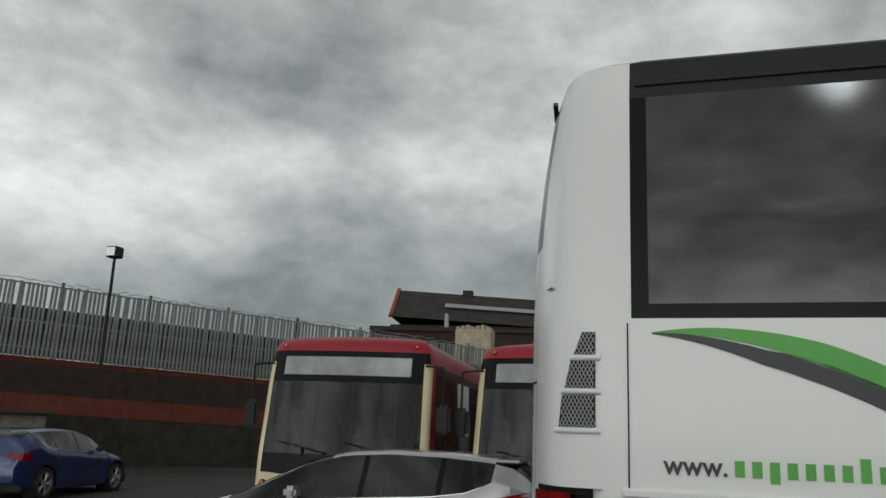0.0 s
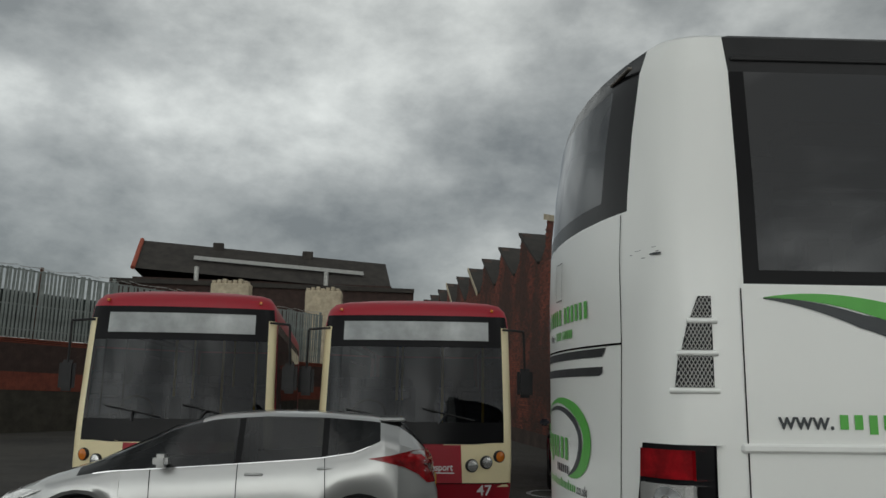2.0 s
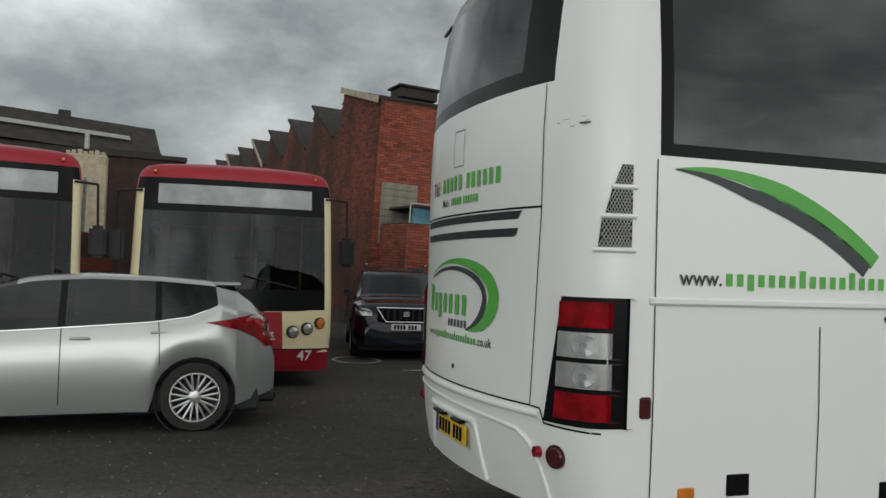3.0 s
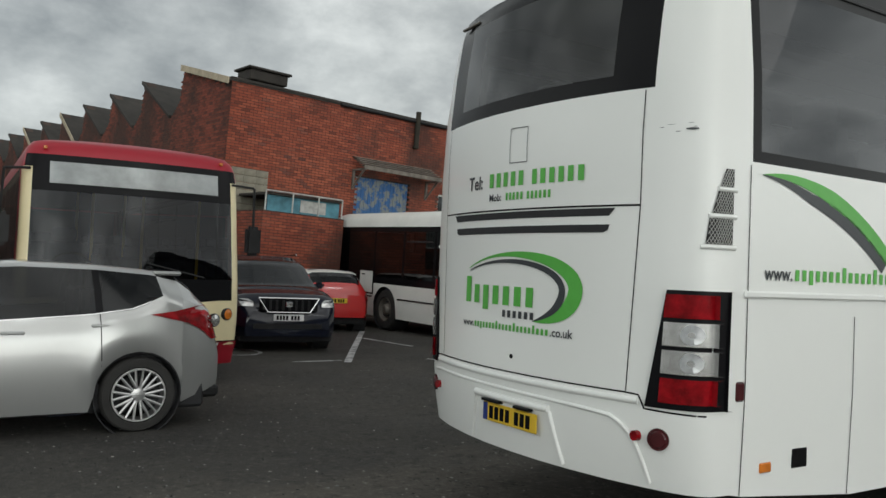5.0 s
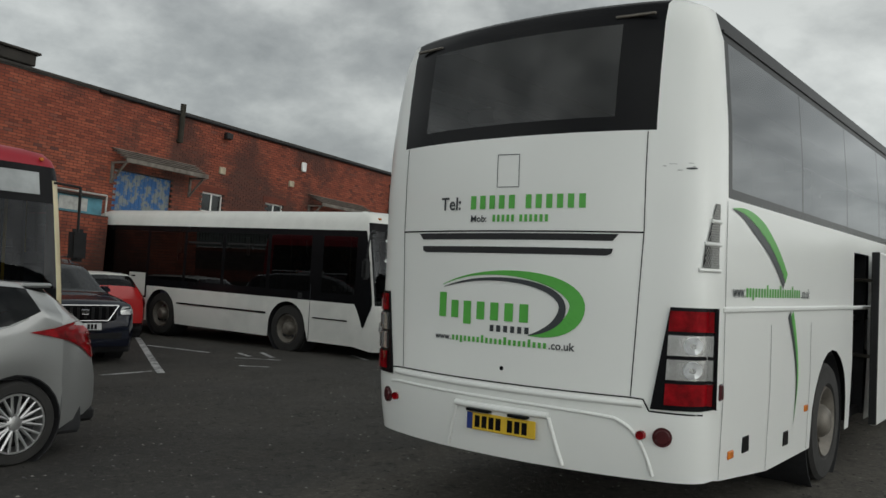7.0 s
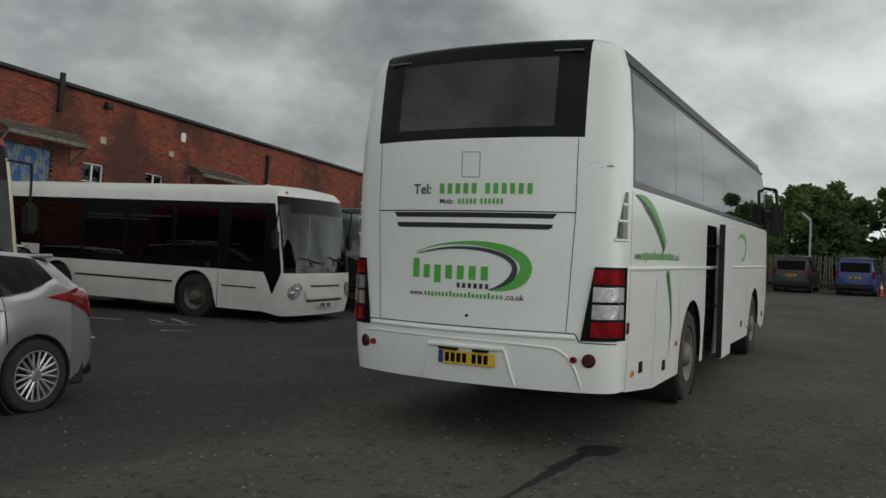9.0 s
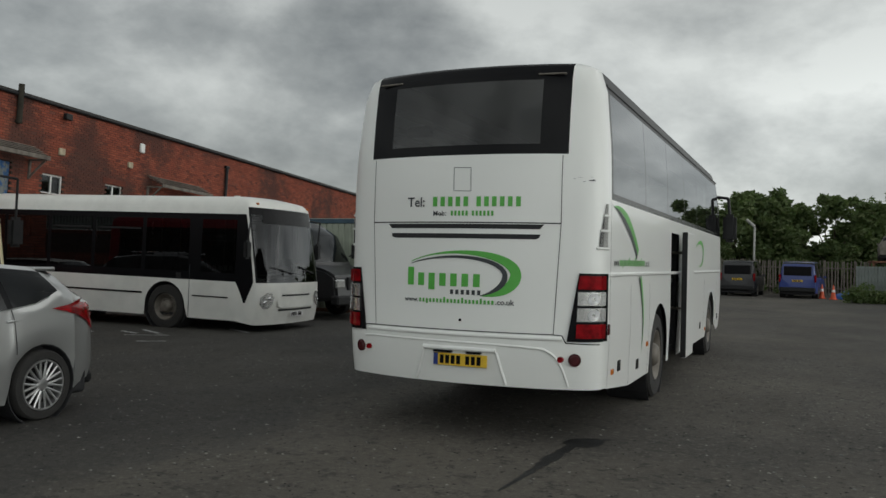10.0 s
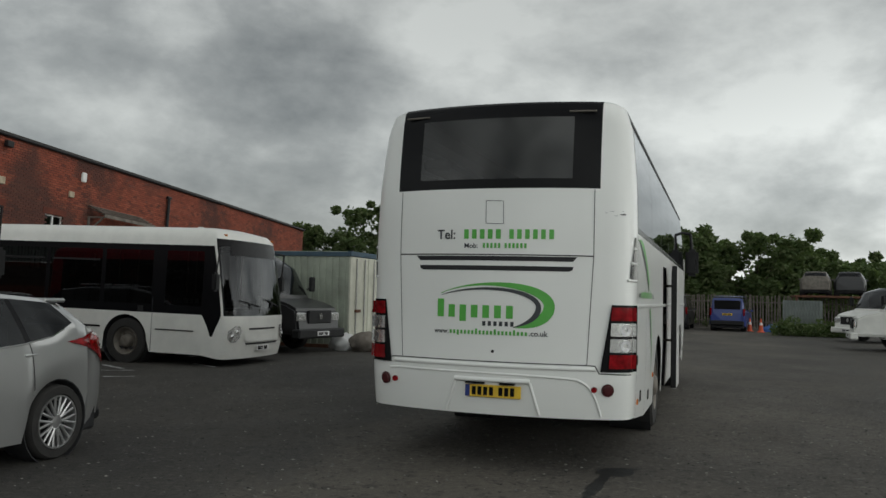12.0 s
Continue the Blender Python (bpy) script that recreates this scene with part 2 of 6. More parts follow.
M_MORTAR = k.m
M_DARKBRICK = plain("sooty_brick", (0.035, 0.02, 0.016), 0.9, vary=0.4, scale=2.5, bump=0.4)
M_REDBRICK = plain("bright_brick", (0.13, 0.032, 0.018), 0.9, vary=0.3, scale=3.0, bump=0.4)
M_STONE = plain("mossy_stone", (0.028, 0.025, 0.018), 0.95, vary=0.5, scale=2.0, bump=0.6)
M_SLATE = plain("dark_slate", (0.03, 0.026, 0.022), 0.85, vary=0.4, scale=1.5, bump=0.4)
M_PALISADE = plain("galvanised_palisade", (0.19, 0.215, 0.205), 0.6, 0.1, 0.35, 2.0)
M_RUST = plain("rusty_steel", (0.13, 0.06, 0.035), 0.8, 0.2, 0.4, 5.0)
M_TIMBER = plain("weathered_timber", (0.16, 0.14, 0.12), 0.9, vary=0.4, scale=4.0, bump=0.3)
M_CREAMSTONE = plain("cream_render", (0.42, 0.36, 0.26), 0.9, vary=0.25, scale=3)


# ---- mesh helpers ----
def mesh_of(name, verts, faces, mat, smooth=0.0):
    me = bpy.data.meshes.new(name)
    me.from_pydata([tuple(v) for v in verts], [], faces)
    me.validate()
    bm = bmesh.new()
    bm.from_mesh(me)
    bmesh.ops.remove_doubles(bm, verts=bm.verts, dist=1e-5)
    bmesh.ops.recalc_face_normals(bm, faces=bm.faces)
    bm.to_mesh(me)
    bm.free()
    me.materials.append(mat)
    if smooth:
        me.shade_smooth()
        me.set_sharp_from_angle(angle=radians(smooth))
    return me


def part(name, data, material, parent, label="", smooth=0.0, at=None):
    """Links a bmesh, a mesh or (verts, faces) as one mesh object under a thing."""
    if isinstance(data, tuple):
        me = mesh_of(name, data[0], data[1], material, smooth)
    elif isinstance(data, bmesh.types.BMesh):
        me = bpy.data.meshes.new(name)
        bmesh.ops.recalc_face_normals(data, faces=data.faces)
        data.to_mesh(me)
        data.free()
        me.materials.append(material)
        if smooth:
            me.shade_smooth()
            me.set_sharp_from_angle(angle=radians(smooth))
    else:
        me = data
    ob = new(name, me)
    ob.parent = parent
    if at is not None:
        ob.matrix_basis = at
    if label:
        ob["label"] = label
    return ob


def thing(name, m, label, category, group="", kind=""):
    ob = new(name)
    ob.empty_display_size = 0.2
    ob.matrix_basis = m
    return tagged(ob, label, category, group, kind)


def box(x0, x1, y0, y1, z0, z1, bevel=0.0, bm=None, seg=1):
    bm = bm or bmesh.new()
    vs = [bm.verts.new((x, y, z)) for x in (x0, x1) for y in (y0, y1) for z in (z0, z1)]
    fs = [bm.faces.new([vs[i] for i in q]) for q in ((0, 1, 3, 2), (4, 6, 7, 5), (0, 4, 5, 1), (2, 3, 7, 6), (0, 2, 6, 4), (1, 5, 7, 3))]
    if bevel:
        es = {e for f in fs for e in f.edges}
        bmesh.ops.bevel(bm, geom=list(es), offset=bevel, segments=seg, affect="EDGES")
    return bm


def tube(a, b, r, bm=None, n=10, r2=None):
    """A round bar from a to b."""
    bm = bm or bmesh.new()
    a, b = Vector(a), Vector(b)
    q = (b - a).to_track_quat("Z", "Y")
    r2 = r if r2 is None else r2
    rings = [[bm.verts.new(p + q @ Vector((rr * math.cos(i * math.tau / n), rr * math.sin(i * math.tau / n), 0))) for i in range(n)] for p, rr in ((a, r), (b, r2))]
    for i in range(n):
        bm.faces.new((rings[0][i], rings[0][(i + 1) % n], rings[1][(i + 1) % n], rings[1][i]))
    bm.faces.new(rings[0][::-1])
    bm.faces.new(rings[1])
    return bm


def lathe(profile, n=28, bm=None):
    """Turned about the x axis: profile rows are (x, radius)."""
    bm = bm or bmesh.new()
    rings = []
    for x, r in profile:
        rings.append([bm.verts.new((x, r * math.cos(i * math.tau / n), r * math.sin(i * math.tau / n))) for i in range(n)] if r > 1e-4 else [bm.verts.new((x, 0, 0))])
    for a, b in zip(rings, rings[1:]):
        for i in range(n):
            j = (i + 1) % n
            q = [a[i % len(a)], a[j % len(a)], b[j % len(b)], b[i % len(b)]]
            q = list(dict.fromkeys(q))
            if len(q) > 2:
                bm.faces.new(q)
    return bm


def lerp(xs, ys, x):
    return float(np.interp(x, xs, ys))


# ---- buses and coaches: a shell of rows round the plan, split into body and panes ----
class Shell:
    """A bus body. Local axes: x to its right, y ahead, z up; the rear is at y = 0."""

    def __init__(self, zs, width, rear, front, rear_curve, front_curve, ys, sill, arches, arch_r, arch_top=1.35):
        self.zs, self.width, self.rear, self.front, self.upright = zs, width, rear, front, max(width[1]) * 0.98
        self.rc, self.fc, self.ys, self.sill, self.arches, self.arch_r, self.arch_top = rear_curve, front_curve, ys, sill, arches, arch_r, arch_top

    def w(self, z):
        return lerp(*self.width, z)

    def rear_x(self, v, z):
        """The distance from the middle of rear column v: the middle columns stand upright, the corner takes up the taper."""
        w = self.w(z)
        k = min(self.upright, 1.2 * w)
        return v * k if v <= 0.785 else 0.785 * k + (v - 0.785) / 0.215 * (w - 0.785 * k)

    def rear_y(self, x, z):
        w = self.w(z)
        k, x = min(self.upright, 1.2 * w), abs(x)
        f = x / k if x <= 0.785 * k else 0.785 + 0.215 * (x - 0.785 * k) / (w - 0.785 * k)
        return lerp(*self.rear, z) + lerp(*self.rc, min(1.0, f))

    def front_y(self, x, z):
        f = min(1.0, abs(x) / self.w(z))
        return lerp(*self.front, z) - lerp(*self.fc, f)

    def side_x(self, z):
        return self.w(z)

    def base(self, y):
        s = lerp(*self.sill, y)
        for c in self.arches:
            d = abs(y - c)
            if d < self.arch_r:
                s = max(s, 0.5 + math.sqrt(self.arch_r**2 - d * d))
        return s

    def half(self):
        """Columns of the right half from the rear's middle to the front's: (kind, parameter)."""
        cols = [("r", f) for f in self.rc[0]]
        cols += [("s", y) for y in self.ys]
        cols += [("f", f) for f in reversed(self.fc[0])]
        return cols

    def point(self, col, z):
        kind, v = col
        y_mid = v if kind == "s" else (0.0 if kind == "r" else 1e3)
        base = self.base(y_mid)
        if z < self.arch_top:
            z = base + (z - self.zs[0]) * (self.arch_top - base) / (self.arch_top - self.zs[0])
        w = self.w(z)
        if kind == "r":
            return Vector((self.rear_x(v, z), lerp(*self.rear, z) + lerp(*self.rc, v), z))
        if kind == "f":
            return Vector((w * v, lerp(*self.front, z) - lerp(*self.fc, v), z))
        a, b = lerp(*self.rear, z) + self.rc[1][-1], lerp(*self.front, z) - self.fc[1][-1]
        return Vector((w, min(max(v, a), b), z))

    def build(self, classify):
        """classify(kind, low, high, z0, z1, side) names the region of each cell. Returns region -> (verts, faces)."""
        out = {}
        cols = self.half()
        for side in (1, -1):
            grid = [[self.point(c, z) for z in self.zs] for c in cols]
            for i in range(len(cols) - 1):
                ca, cb = cols[i], cols[i + 1]
                kind = "s" if "s" in (ca[0], cb[0]) else ca[0]
                lo = ca[1] if ca[0] == kind else (0.0 if kind == "s" else ca[1])
                hi = cb[1] if cb[0] == kind else (1e3 if kind == "s" else cb[1])
                for j in range(len(self.zs) - 1):
                    q = [grid[i][j], grid[i + 1][j], grid[i + 1][j + 1], grid[i][j + 1]]
                    q = [Vector((p.x * side, p.y, p.z)) for p in q]
                    if (q[0] - q[2]).length < 1e-6:
                        continue
                    name = classify(kind, lo, hi, self.zs[j], self.zs[j + 1], side)
                    if not name:
                        continue
                    v, f = out.setdefault(name, ([], []))
                    n = len(v)
                    v.extend(q)
                    f.append((n, n + 1, n + 2, n + 3))
        # the roof's middle
        v, f = out.setdefault("roof", ([], []))
        ring = [self.point(c, self.zs[-1]) for c in cols]
        for a, b in zip(ring, ring[1:]):
            n = len(v)
            v.extend([a, b, Vector((-b.x, b.y, b.z)), Vector((-a.x, a.y, a.z))])
            f.append((n, n + 1, n + 2, n + 3))
        return out


def arch_ys(centres, r, n=12):
    return [c + r * math.cos(math.pi * i / n) for c in centres for i in range(n + 1)]


def heavy_wheel(parent, x, y, r, width, side, rim=M_STEEL, name="wheel"):
    """A bus wheel: tyre and dished steel rim, its outer face at x."""
    w = part(name, lathe([(-width, r * 0.62), (-width, r * 0.93), (-width + 0.03, r), (-0.03, r), (0, r * 0.94), (0.004, r * 0.66), (-0.03, r * 0.60)], 36), M_RUBBER, parent, "", 35,
             pose(x, y, r, 0, 0, 0 if side > 0 else 180))
    part("rim", lathe([(-0.03, r * 0.61), (0.0, r * 0.585), (-0.025, r * 0.52), (-0.09, r * 0.44), (-0.09, r * 0.30), (-0.02, r * 0.27), (0.02, r * 0.2), (0.03, r * 0.12), (0.03, 0)], 30), rim, w, "dull steel rim with hub", 35)
    nut = None
    for i in range(10):
        a = i * math.tau / 10
        at = Matrix.Translation((0, r * 0.37 * math.cos(a), r * 0.37 * math.sin(a)))
        nut = part("wheel_nut", nut.data if nut else tube((-0.09, 0, 0), (-0.06, 0, 0), 0.016, bmesh.new(), 6), rim, w, "", 0, at)
    return w


def on_rear(shell, x, z, off=0.004):
    return Vector((x, shell.rear_y(x, z) - off, z))


def rear_patch(shell, poly_rows, off=0.004):
    """A thin skin on the rear: rows of (z, x0, x1), split across so that it follows the curve."""
    n, v, f = 8, [], []
    for z, a, b in poly_rows:
        v += [on_rear(shell, a + (b - a) * i / n, z, off) for i in range(n + 1)]
    for r in range(len(poly_rows) - 1):
        for i in range(n):
            k = r * (n + 1) + i
            f.append((k, k + 1, k + n + 2, k + n + 1))
    return v, f


def side_patch(shell, rows, off=0.004, side=1):
    """The same on a flank: rows of (z, y0, y1)."""
    n, v, f = 4, [], []
    for z, a, b in rows:
        v += [Vector((side * (shell.side_x(z) + off), a + (b - a) * i / n, z)) for i in range(n + 1)]
    for r in range(len(rows) - 1):
        for i in range(n):
            k = r * (n + 1) + i
            f.append((k, k + 1, k + n + 2, k + n + 1))
    return v, f


def ribbon(place, mid, wide, off=0.0):
    """A band along 2D points mid with half widths wide, laid on a surface by place(u, v)."""
    v, f = [], []
    for i, (p, h) in enumerate(zip(mid, wide)):
        a, b = mid[max(i - 1, 0)], mid[min(i + 1, len(mid) - 1)]
        d = Vector((b[0] - a[0], b[1] - a[1]))
        d = d.normalized() if d.length else Vector((1, 0))
        n = Vector((-d.y, d.x))
        v += [place(p[0] + n.x * h, p[1] + n.y * h), place(p[0] - n.x * h, p[1] - n.y * h)]
        if i:
            k = 2 * i
            f.append((k - 2, k - 1, k + 1, k))
    return v, f


def sweep(points, r, n=8):
    """One round bead along a line of points."""
    bm, rings = bmesh.new(), []
    for i, p in enumerate(points):
        d = points[min(i + 1, len(points) - 1)] - points[max(i - 1, 0)]
        q = d.to_track_quat("Z", "Y")
        rings.append([bm.verts.new(p + q @ Vector((r * math.cos(a * math.tau / n), r * math.sin(a * math.tau / n), 0))) for a in range(n)])
    for a, b in zip(rings, rings[1:]):
        for i in range(n):
            bm.faces.new((a[i], a[(i + 1) % n], b[(i + 1) % n], b[i]))
    bm.faces.new(rings[0][::-1])
    bm.faces.new(rings[-1])
    return bm


def bezier(p0, p1, p2, p3, n=24):
    out = []
    for i in range(n + 1):
        t = i / n
        out.append(tuple((1 - t) ** 3 * a + 3 * (1 - t) ** 2 * t * b + 3 * (1 - t) * t * t * c + t**3 * d for a, b, c, d in zip(p0, p1, p2, p3)))
    return out


def letters(text, height, place, squeeze=1.0):
    """The built-in font as a mesh, 'height' tall in capitals, laid by place(u, v) from the text's left foot. Also its width."""
    cu = bpy.data.curves.new("letters", "FONT")
    cu.body, cu.size, cu.resolution_u, cu.offset = text, height / 0.72, 3, height * 0.022
    ob = bpy.data.objects.new("letters", cu)
    scene.collection.objects.link(ob)
    bpy.context.view_layer.update()
    me = bpy.data.meshes.new_from_object(ob.evaluated_get(bpy.context.evaluated_depsgraph_get()))
    bpy.data.objects.remove(ob)
    vs = [Vector(p.co) for p in me.vertices]
    fs = [tuple(p.vertices) for p in me.polygons]
    bpy.data.meshes.remove(me)
    wide = max(p.x for p in vs)
    return ([place(p.x * squeeze, p.y) for p in vs], fs), wide * squeeze


def word(place, u0, u1, v0, cap, shape):
    """Plain bars that stand for lettering, one for each letter: C a tall one, x a low one, p one with a tail."""
    out, pitch = [], (u1 - u0) / len(shape)
    for i, c in enumerate(shape):
        a, b = u0 + pitch * (i + 0.18), u0 + pitch * (i + 0.76)
        low, high = v0 - (0.22 * cap if c == "p" else 0), v0 + cap * (1.0 if c == "C" else 0.7)
        out.append(([place(a, low), place(b, low), place(b, high), place(a, high)], [(0, 1, 2, 3)]))
    return out


def bar_parts(rows, mat, parent):
    for row in rows:
        part("letter_bar", row, mat, parent)


def plate(parent, m, mat, chars=(0.05, 0.05, 0.05, 0.05, 0.03, 0.05, 0.05, 0.05), blue=False):
    """A number plate, 0.52 x 0.111 m, with plain bars; it faces local -y."""
    p = part("number_plate", box(-0.26, 0.26, -0.008, 0, -0.0555, 0.0555, 0.004), mat, parent, "", 0, m)
    u = -0.20 if blue else -0.215
    for i, w in enumerate(chars):
        if i != 4:
            part("plate_bar", box(u + 0.004, u + w - 0.008, -0.0105, -0.008, -0.038, 0.038), M_BLACK, p)
        u += w + 0.004
    if blue:
        part("blue_band", box(-0.258, -0.215, -0.0105, -0.008, -0.053, 0.053), M_VANBLUE, p)
    return p


def seat_mesh():
    bm = box(-0.22, 0.22, -0.2, 0.24, 0.38, 0.52, 0.04)
    box(-0.22, 0.22, -0.26, -0.16, 0.45, 1.12, 0.045, bm)
    box(-0.15, 0.15, -0.25, -0.17, 1.10, 1.28, 0.03, bm)
    box(-0.2, 0.2, -0.15, 0.15, 0.0, 0.4, 0.02, bm)
    return bm


SEAT = bpy.data.meshes.new("seat")
b = seat_mesh()
b.to_mesh(SEAT)
b.free()
SEAT.materials.append(M_SEAT)

# ---- ground ----
g = bmesh.new()
for x0, x1 in ((-900, -60), (-60, 40), (40, 900)):
    for y0, y1 in ((-900, -60), (-60, 60), (60, 900)):
        g.faces.new([g.verts.new((x, y, 0)) for x, y in ((x0, y0), (x1, y0), (x1, y1), (x0, y1))])
bmesh.ops.remove_doubles(g, verts=g.verts, dist=1e-4)
tagged(part("ground", g, M_ASPHALT, None), "worn grey asphalt yard with oil stains and loose grit", "ground", kind="structure")


# ---- the white coach ----
def coach():
    t = thing("coach", pose(0, 0, 0), "white touring coach with green and charcoal swooshes, door open", "coach")
    L = 11.2
    zs = [0.36, 0.55, 0.78, 0.95, 1.2, 1.49, 1.85, 2.0, 2.16, 2.22, 2.53, 2.62, 2.9, 3.13, 3.2, 3.32, 3.36, 3.385, 3.395]
    width = ([0.36, 0.95, 2.16, 2.6, 3.13, 3.32, 3.36, 3.385, 3.395], [1.25, 1.27, 1.265, 1.252, 1.208, 1.15, 1.08, 0.97, 0.7])
    rear = ([0.36, 0.5, 0.8, 0.96, 2.3, 2.6, 2.9, 3.2, 3.32, 3.36, 3.385, 3.395], [0.06, -0.01, -0.05, -0.04, -0.04, -0.025, 0.005, 0.05, 0.09, 0.15, 0.29, 0.6])
    front = ([0.36, 0.6, 1.2, 2.0, 3.0, 3.3, 3.4, 3.42], [L - 0.2, L - 0.05, L, L - 0.1, L - 0.5, L - 0.8, L - 1.1, L - 1.4])
    rc = ([0, 0.2, 0.4, 0.585, 0.66, 0.72, 0.78, 0.84, 0.89, 0.93, 0.965, 0.988, 1.0], [0, 0.008, 0.034, 0.077, 0.10, 0.122, 0.146, 0.172, 0.20, 0.232, 0.272, 0.325, 0.44])
    fc = ([0, 0.3, 0.6, 0.8, 0.92, 1.0], [0, 0.03, 0.12, 0.25, 0.42, 0.75])
    divs = [0.53, 0.6, 2.22, 3.74, 5.24, 6.65, 8.05, 9.3]
    win_ys = []
    for d in divs[2:]:
        win_ys += [d - 0.012, d + 0.012]
    ys = sorted(set([0.53, 0.6, 1.0, 1.5, 4.05, 4.72, 9.9] + win_ys + arch_ys([3.26, 8.8], 0.62)))
    s = Shell(zs, width, rear, front, rc, fc, ys, ([0, 0.5, 0.51, 1.5, 11, 12], [0.47, 0.47, 0.455, 0.36, 0.36, 0.4]), [3.26, 8.8], 0.62)

    def region(kind, lo, hi, z0, z1, side):
        if kind == "r":
            if hi <= 0.785 and z0 >= 2.52 and z1 <= 3.39:
                return "rear_glass" if hi <= 0.59 and z0 >= 2.6 and z1 <= 3.21 else "black_surround"
            return "body"
        if kind == "s" and 2.15 <= z0 and z1 <= 3.39 and lo >= 0.52:
            if z0 >= 3.09:
                return "cantrail"
            if lo < 0.59 or hi > 50 or z1 <= 2.23:
                return "black_surround"
            for d in divs[2:]:
                if lo >= d - 0.013 and hi <= d + 0.013:
                    return "black_surround"
            return "side_window%d_%d" % (sum(hi > d + 0.1 for d in divs[2:]), side)
        if kind == "f" and 1.4 <= z0 and z1 <= 3.2:
            return "windscreen"
        if kind == "s" and side > 0 and 4.04 <= lo and hi <= 4.73 and z1 <= 2.01:
            return None
        return "body"

    mats = {"body": M_WHITE, "roof": M_WHITE, "rear_glass": M_REARGLASS, "black_surround": M_BLACK, "cantrail": M_PLASTIC, "windscreen": M_GLASS}
    for name, data in s.build(region).items():
        if name.startswith("side_window"):
            part("side_window", data, M_GLASS, t, "dark tinted side window", 30)
        else:
            part(name, data, mats[name], t, "", 40)
    # underside, floor and seats
    part("chassis", box(-1.1, 1.1, 0.5, 10.6, 0.42, 0.7, 0.05), M_DARK, t)
    part("cabin_floor", box(-1.2, 1.2, 0.5, 10.4, 1.35, 1.4), M_DARK, t)
    for y in np.arange(0.95, 9.8, 0.82):
        for x in (-0.92, -0.46, 0.46, 0.92):
            if not (3.9 < y < 5.0 and x > 0):
                part("seat", SEAT, None, t, "", 0, pose(x, y, 1.4))
    part("luggage_rack", box(0.72, 1.02, 0.9, 9.6, 2.86, 2.98, 0.03), M_PLASTIC, t)
    part("luggage_rack", box(-1.02, -0.72, 0.9, 9.6, 2.86, 2.98, 0.03), M_PLASTIC, t)
    # wheels
    for side in (1, -1):
        for y in (3.26, 8.8):
            heavy_wheel(t, side * 1.235, y, 0.5, 0.3, side)
            part("wheel_well", lathe([(-0.5, 0.60), (-0.02, 0.625), (-0.02, 0.615), (-0.5, 0.59)], 28), M_DARK, t, "", 0, pose(side * 1.24, y, 0.5, 0, 0, 0 if side > 0 else 180))
    # rear skin: seams, slots, hatch
    def R(off):
        return lambda u, v: on_rear(s, u, v, off)

    def line(pts, h, name, mat=M_BLACK, place=None):
        fine = []
        for a, b in zip(pts, pts[1:]):
            n = max(4, int(60 * math.dist(a, b)))
            for i in range(n):
                fine.append(tuple(p + (q - p) * i / n for p, q in zip(a, b)))
        fine.append(pts[-1])
        return part(name, ribbon(place or R(0.003), fine, [h] * len(fine)), mat, t)

    line([(-0.925, 2.52), (-0.925, 1.92), (-0.87, 0.955)], 0.0028, "panel_seam")
    line([(0.925, 2.52), (0.925, 1.92), (0.88, 0.955)], 0.0028, "panel_seam")
    line([(-0.925, 1.922), (0.925, 1.92)], 0.005, "panel_seam")
    line([(-1.19, 0.90), (-0.98, 0.945), (-0.86, 0.95), (0.87, 0.95), (0.95, 0.945), (0.985, 0.88), (1.245, 0.872)], 0.0045, "panel_seam")
    part("vent_slot", rear_patch(s, [(1.908, -0.74, 0.785), (1.866, -0.70, 0.75)], 0.004), M_DARK, t)
    part("vent_slot", rear_patch(s, [(1.82, -0.70, 0.755), (1.79, -0.695, 0.745), (1.777, -0.66, 0.715)], 0.004), M_DARK, t)
    line([(-0.047, 2.417), (0.116, 2.413), (0.122, 2.203), (-0.043, 2.206), (-0.047, 2.417)], 0.0025, "hatch_seam", M_CHARCOAL)
    part("lock", lathe([(-0.004, 0), (-0.004, 0.014), (0.01, 0.014)], 14), M_BLACK, t, "", 0, pose(0.045, s.rear_y(0.045, 1.043), 1.043, 0, 0, 90))
    # bumper mouldings
    def bead(pts, r, name):
        return part(name, sweep([on_rear(s, *p, 0.0) for p in pts], r), M_WHITE, t, "", 60)

    bead([(-1.0, 0.84)] + bezier((-0.9, 0.85), (-0.2, 0.845), (0.5, 0.85), (0.80, 0.82), 14) + bezier((0.84, 0.80), (0.93, 0.76), (0.97, 0.62), (1.0, 0.5), 8), 0.011, "bumper_moulding")
    bead([(-0.95 + 0.095 * i, 0.915) for i in range(21)], 0.02, "bumper_ledge")
    for x0, x1, z0, z1 in ((-0.31, -0.40, 0.77, 0.49), (0.39, 0.47, 0.77, 0.49)):
        bead([(x0 + (x1 - x0) * i / 5, z0 + (z1 - z0) * i / 5) for i in range(6)], 0.014, "plate_recess_edge")
    bead([(-0.31 + 0.07 * i, 0.785) for i in range(11)], 0.022, "plate_recess_edge")
    part("plate_lamp", box(-0.2, -0.02, -0.075, 0.0, 0.748, 0.766, 0.004), M_BLACK, t)
    part("plate_lamp", box(0.12, 0.26, -0.075, 0.0, 0.748, 0.766, 0.004), M_BLACK, t)
    plate(t, pose(0.057, s.rear_y(0.3, 0.685) - 0.02, 0.685), M_YELLOW, blue=True)
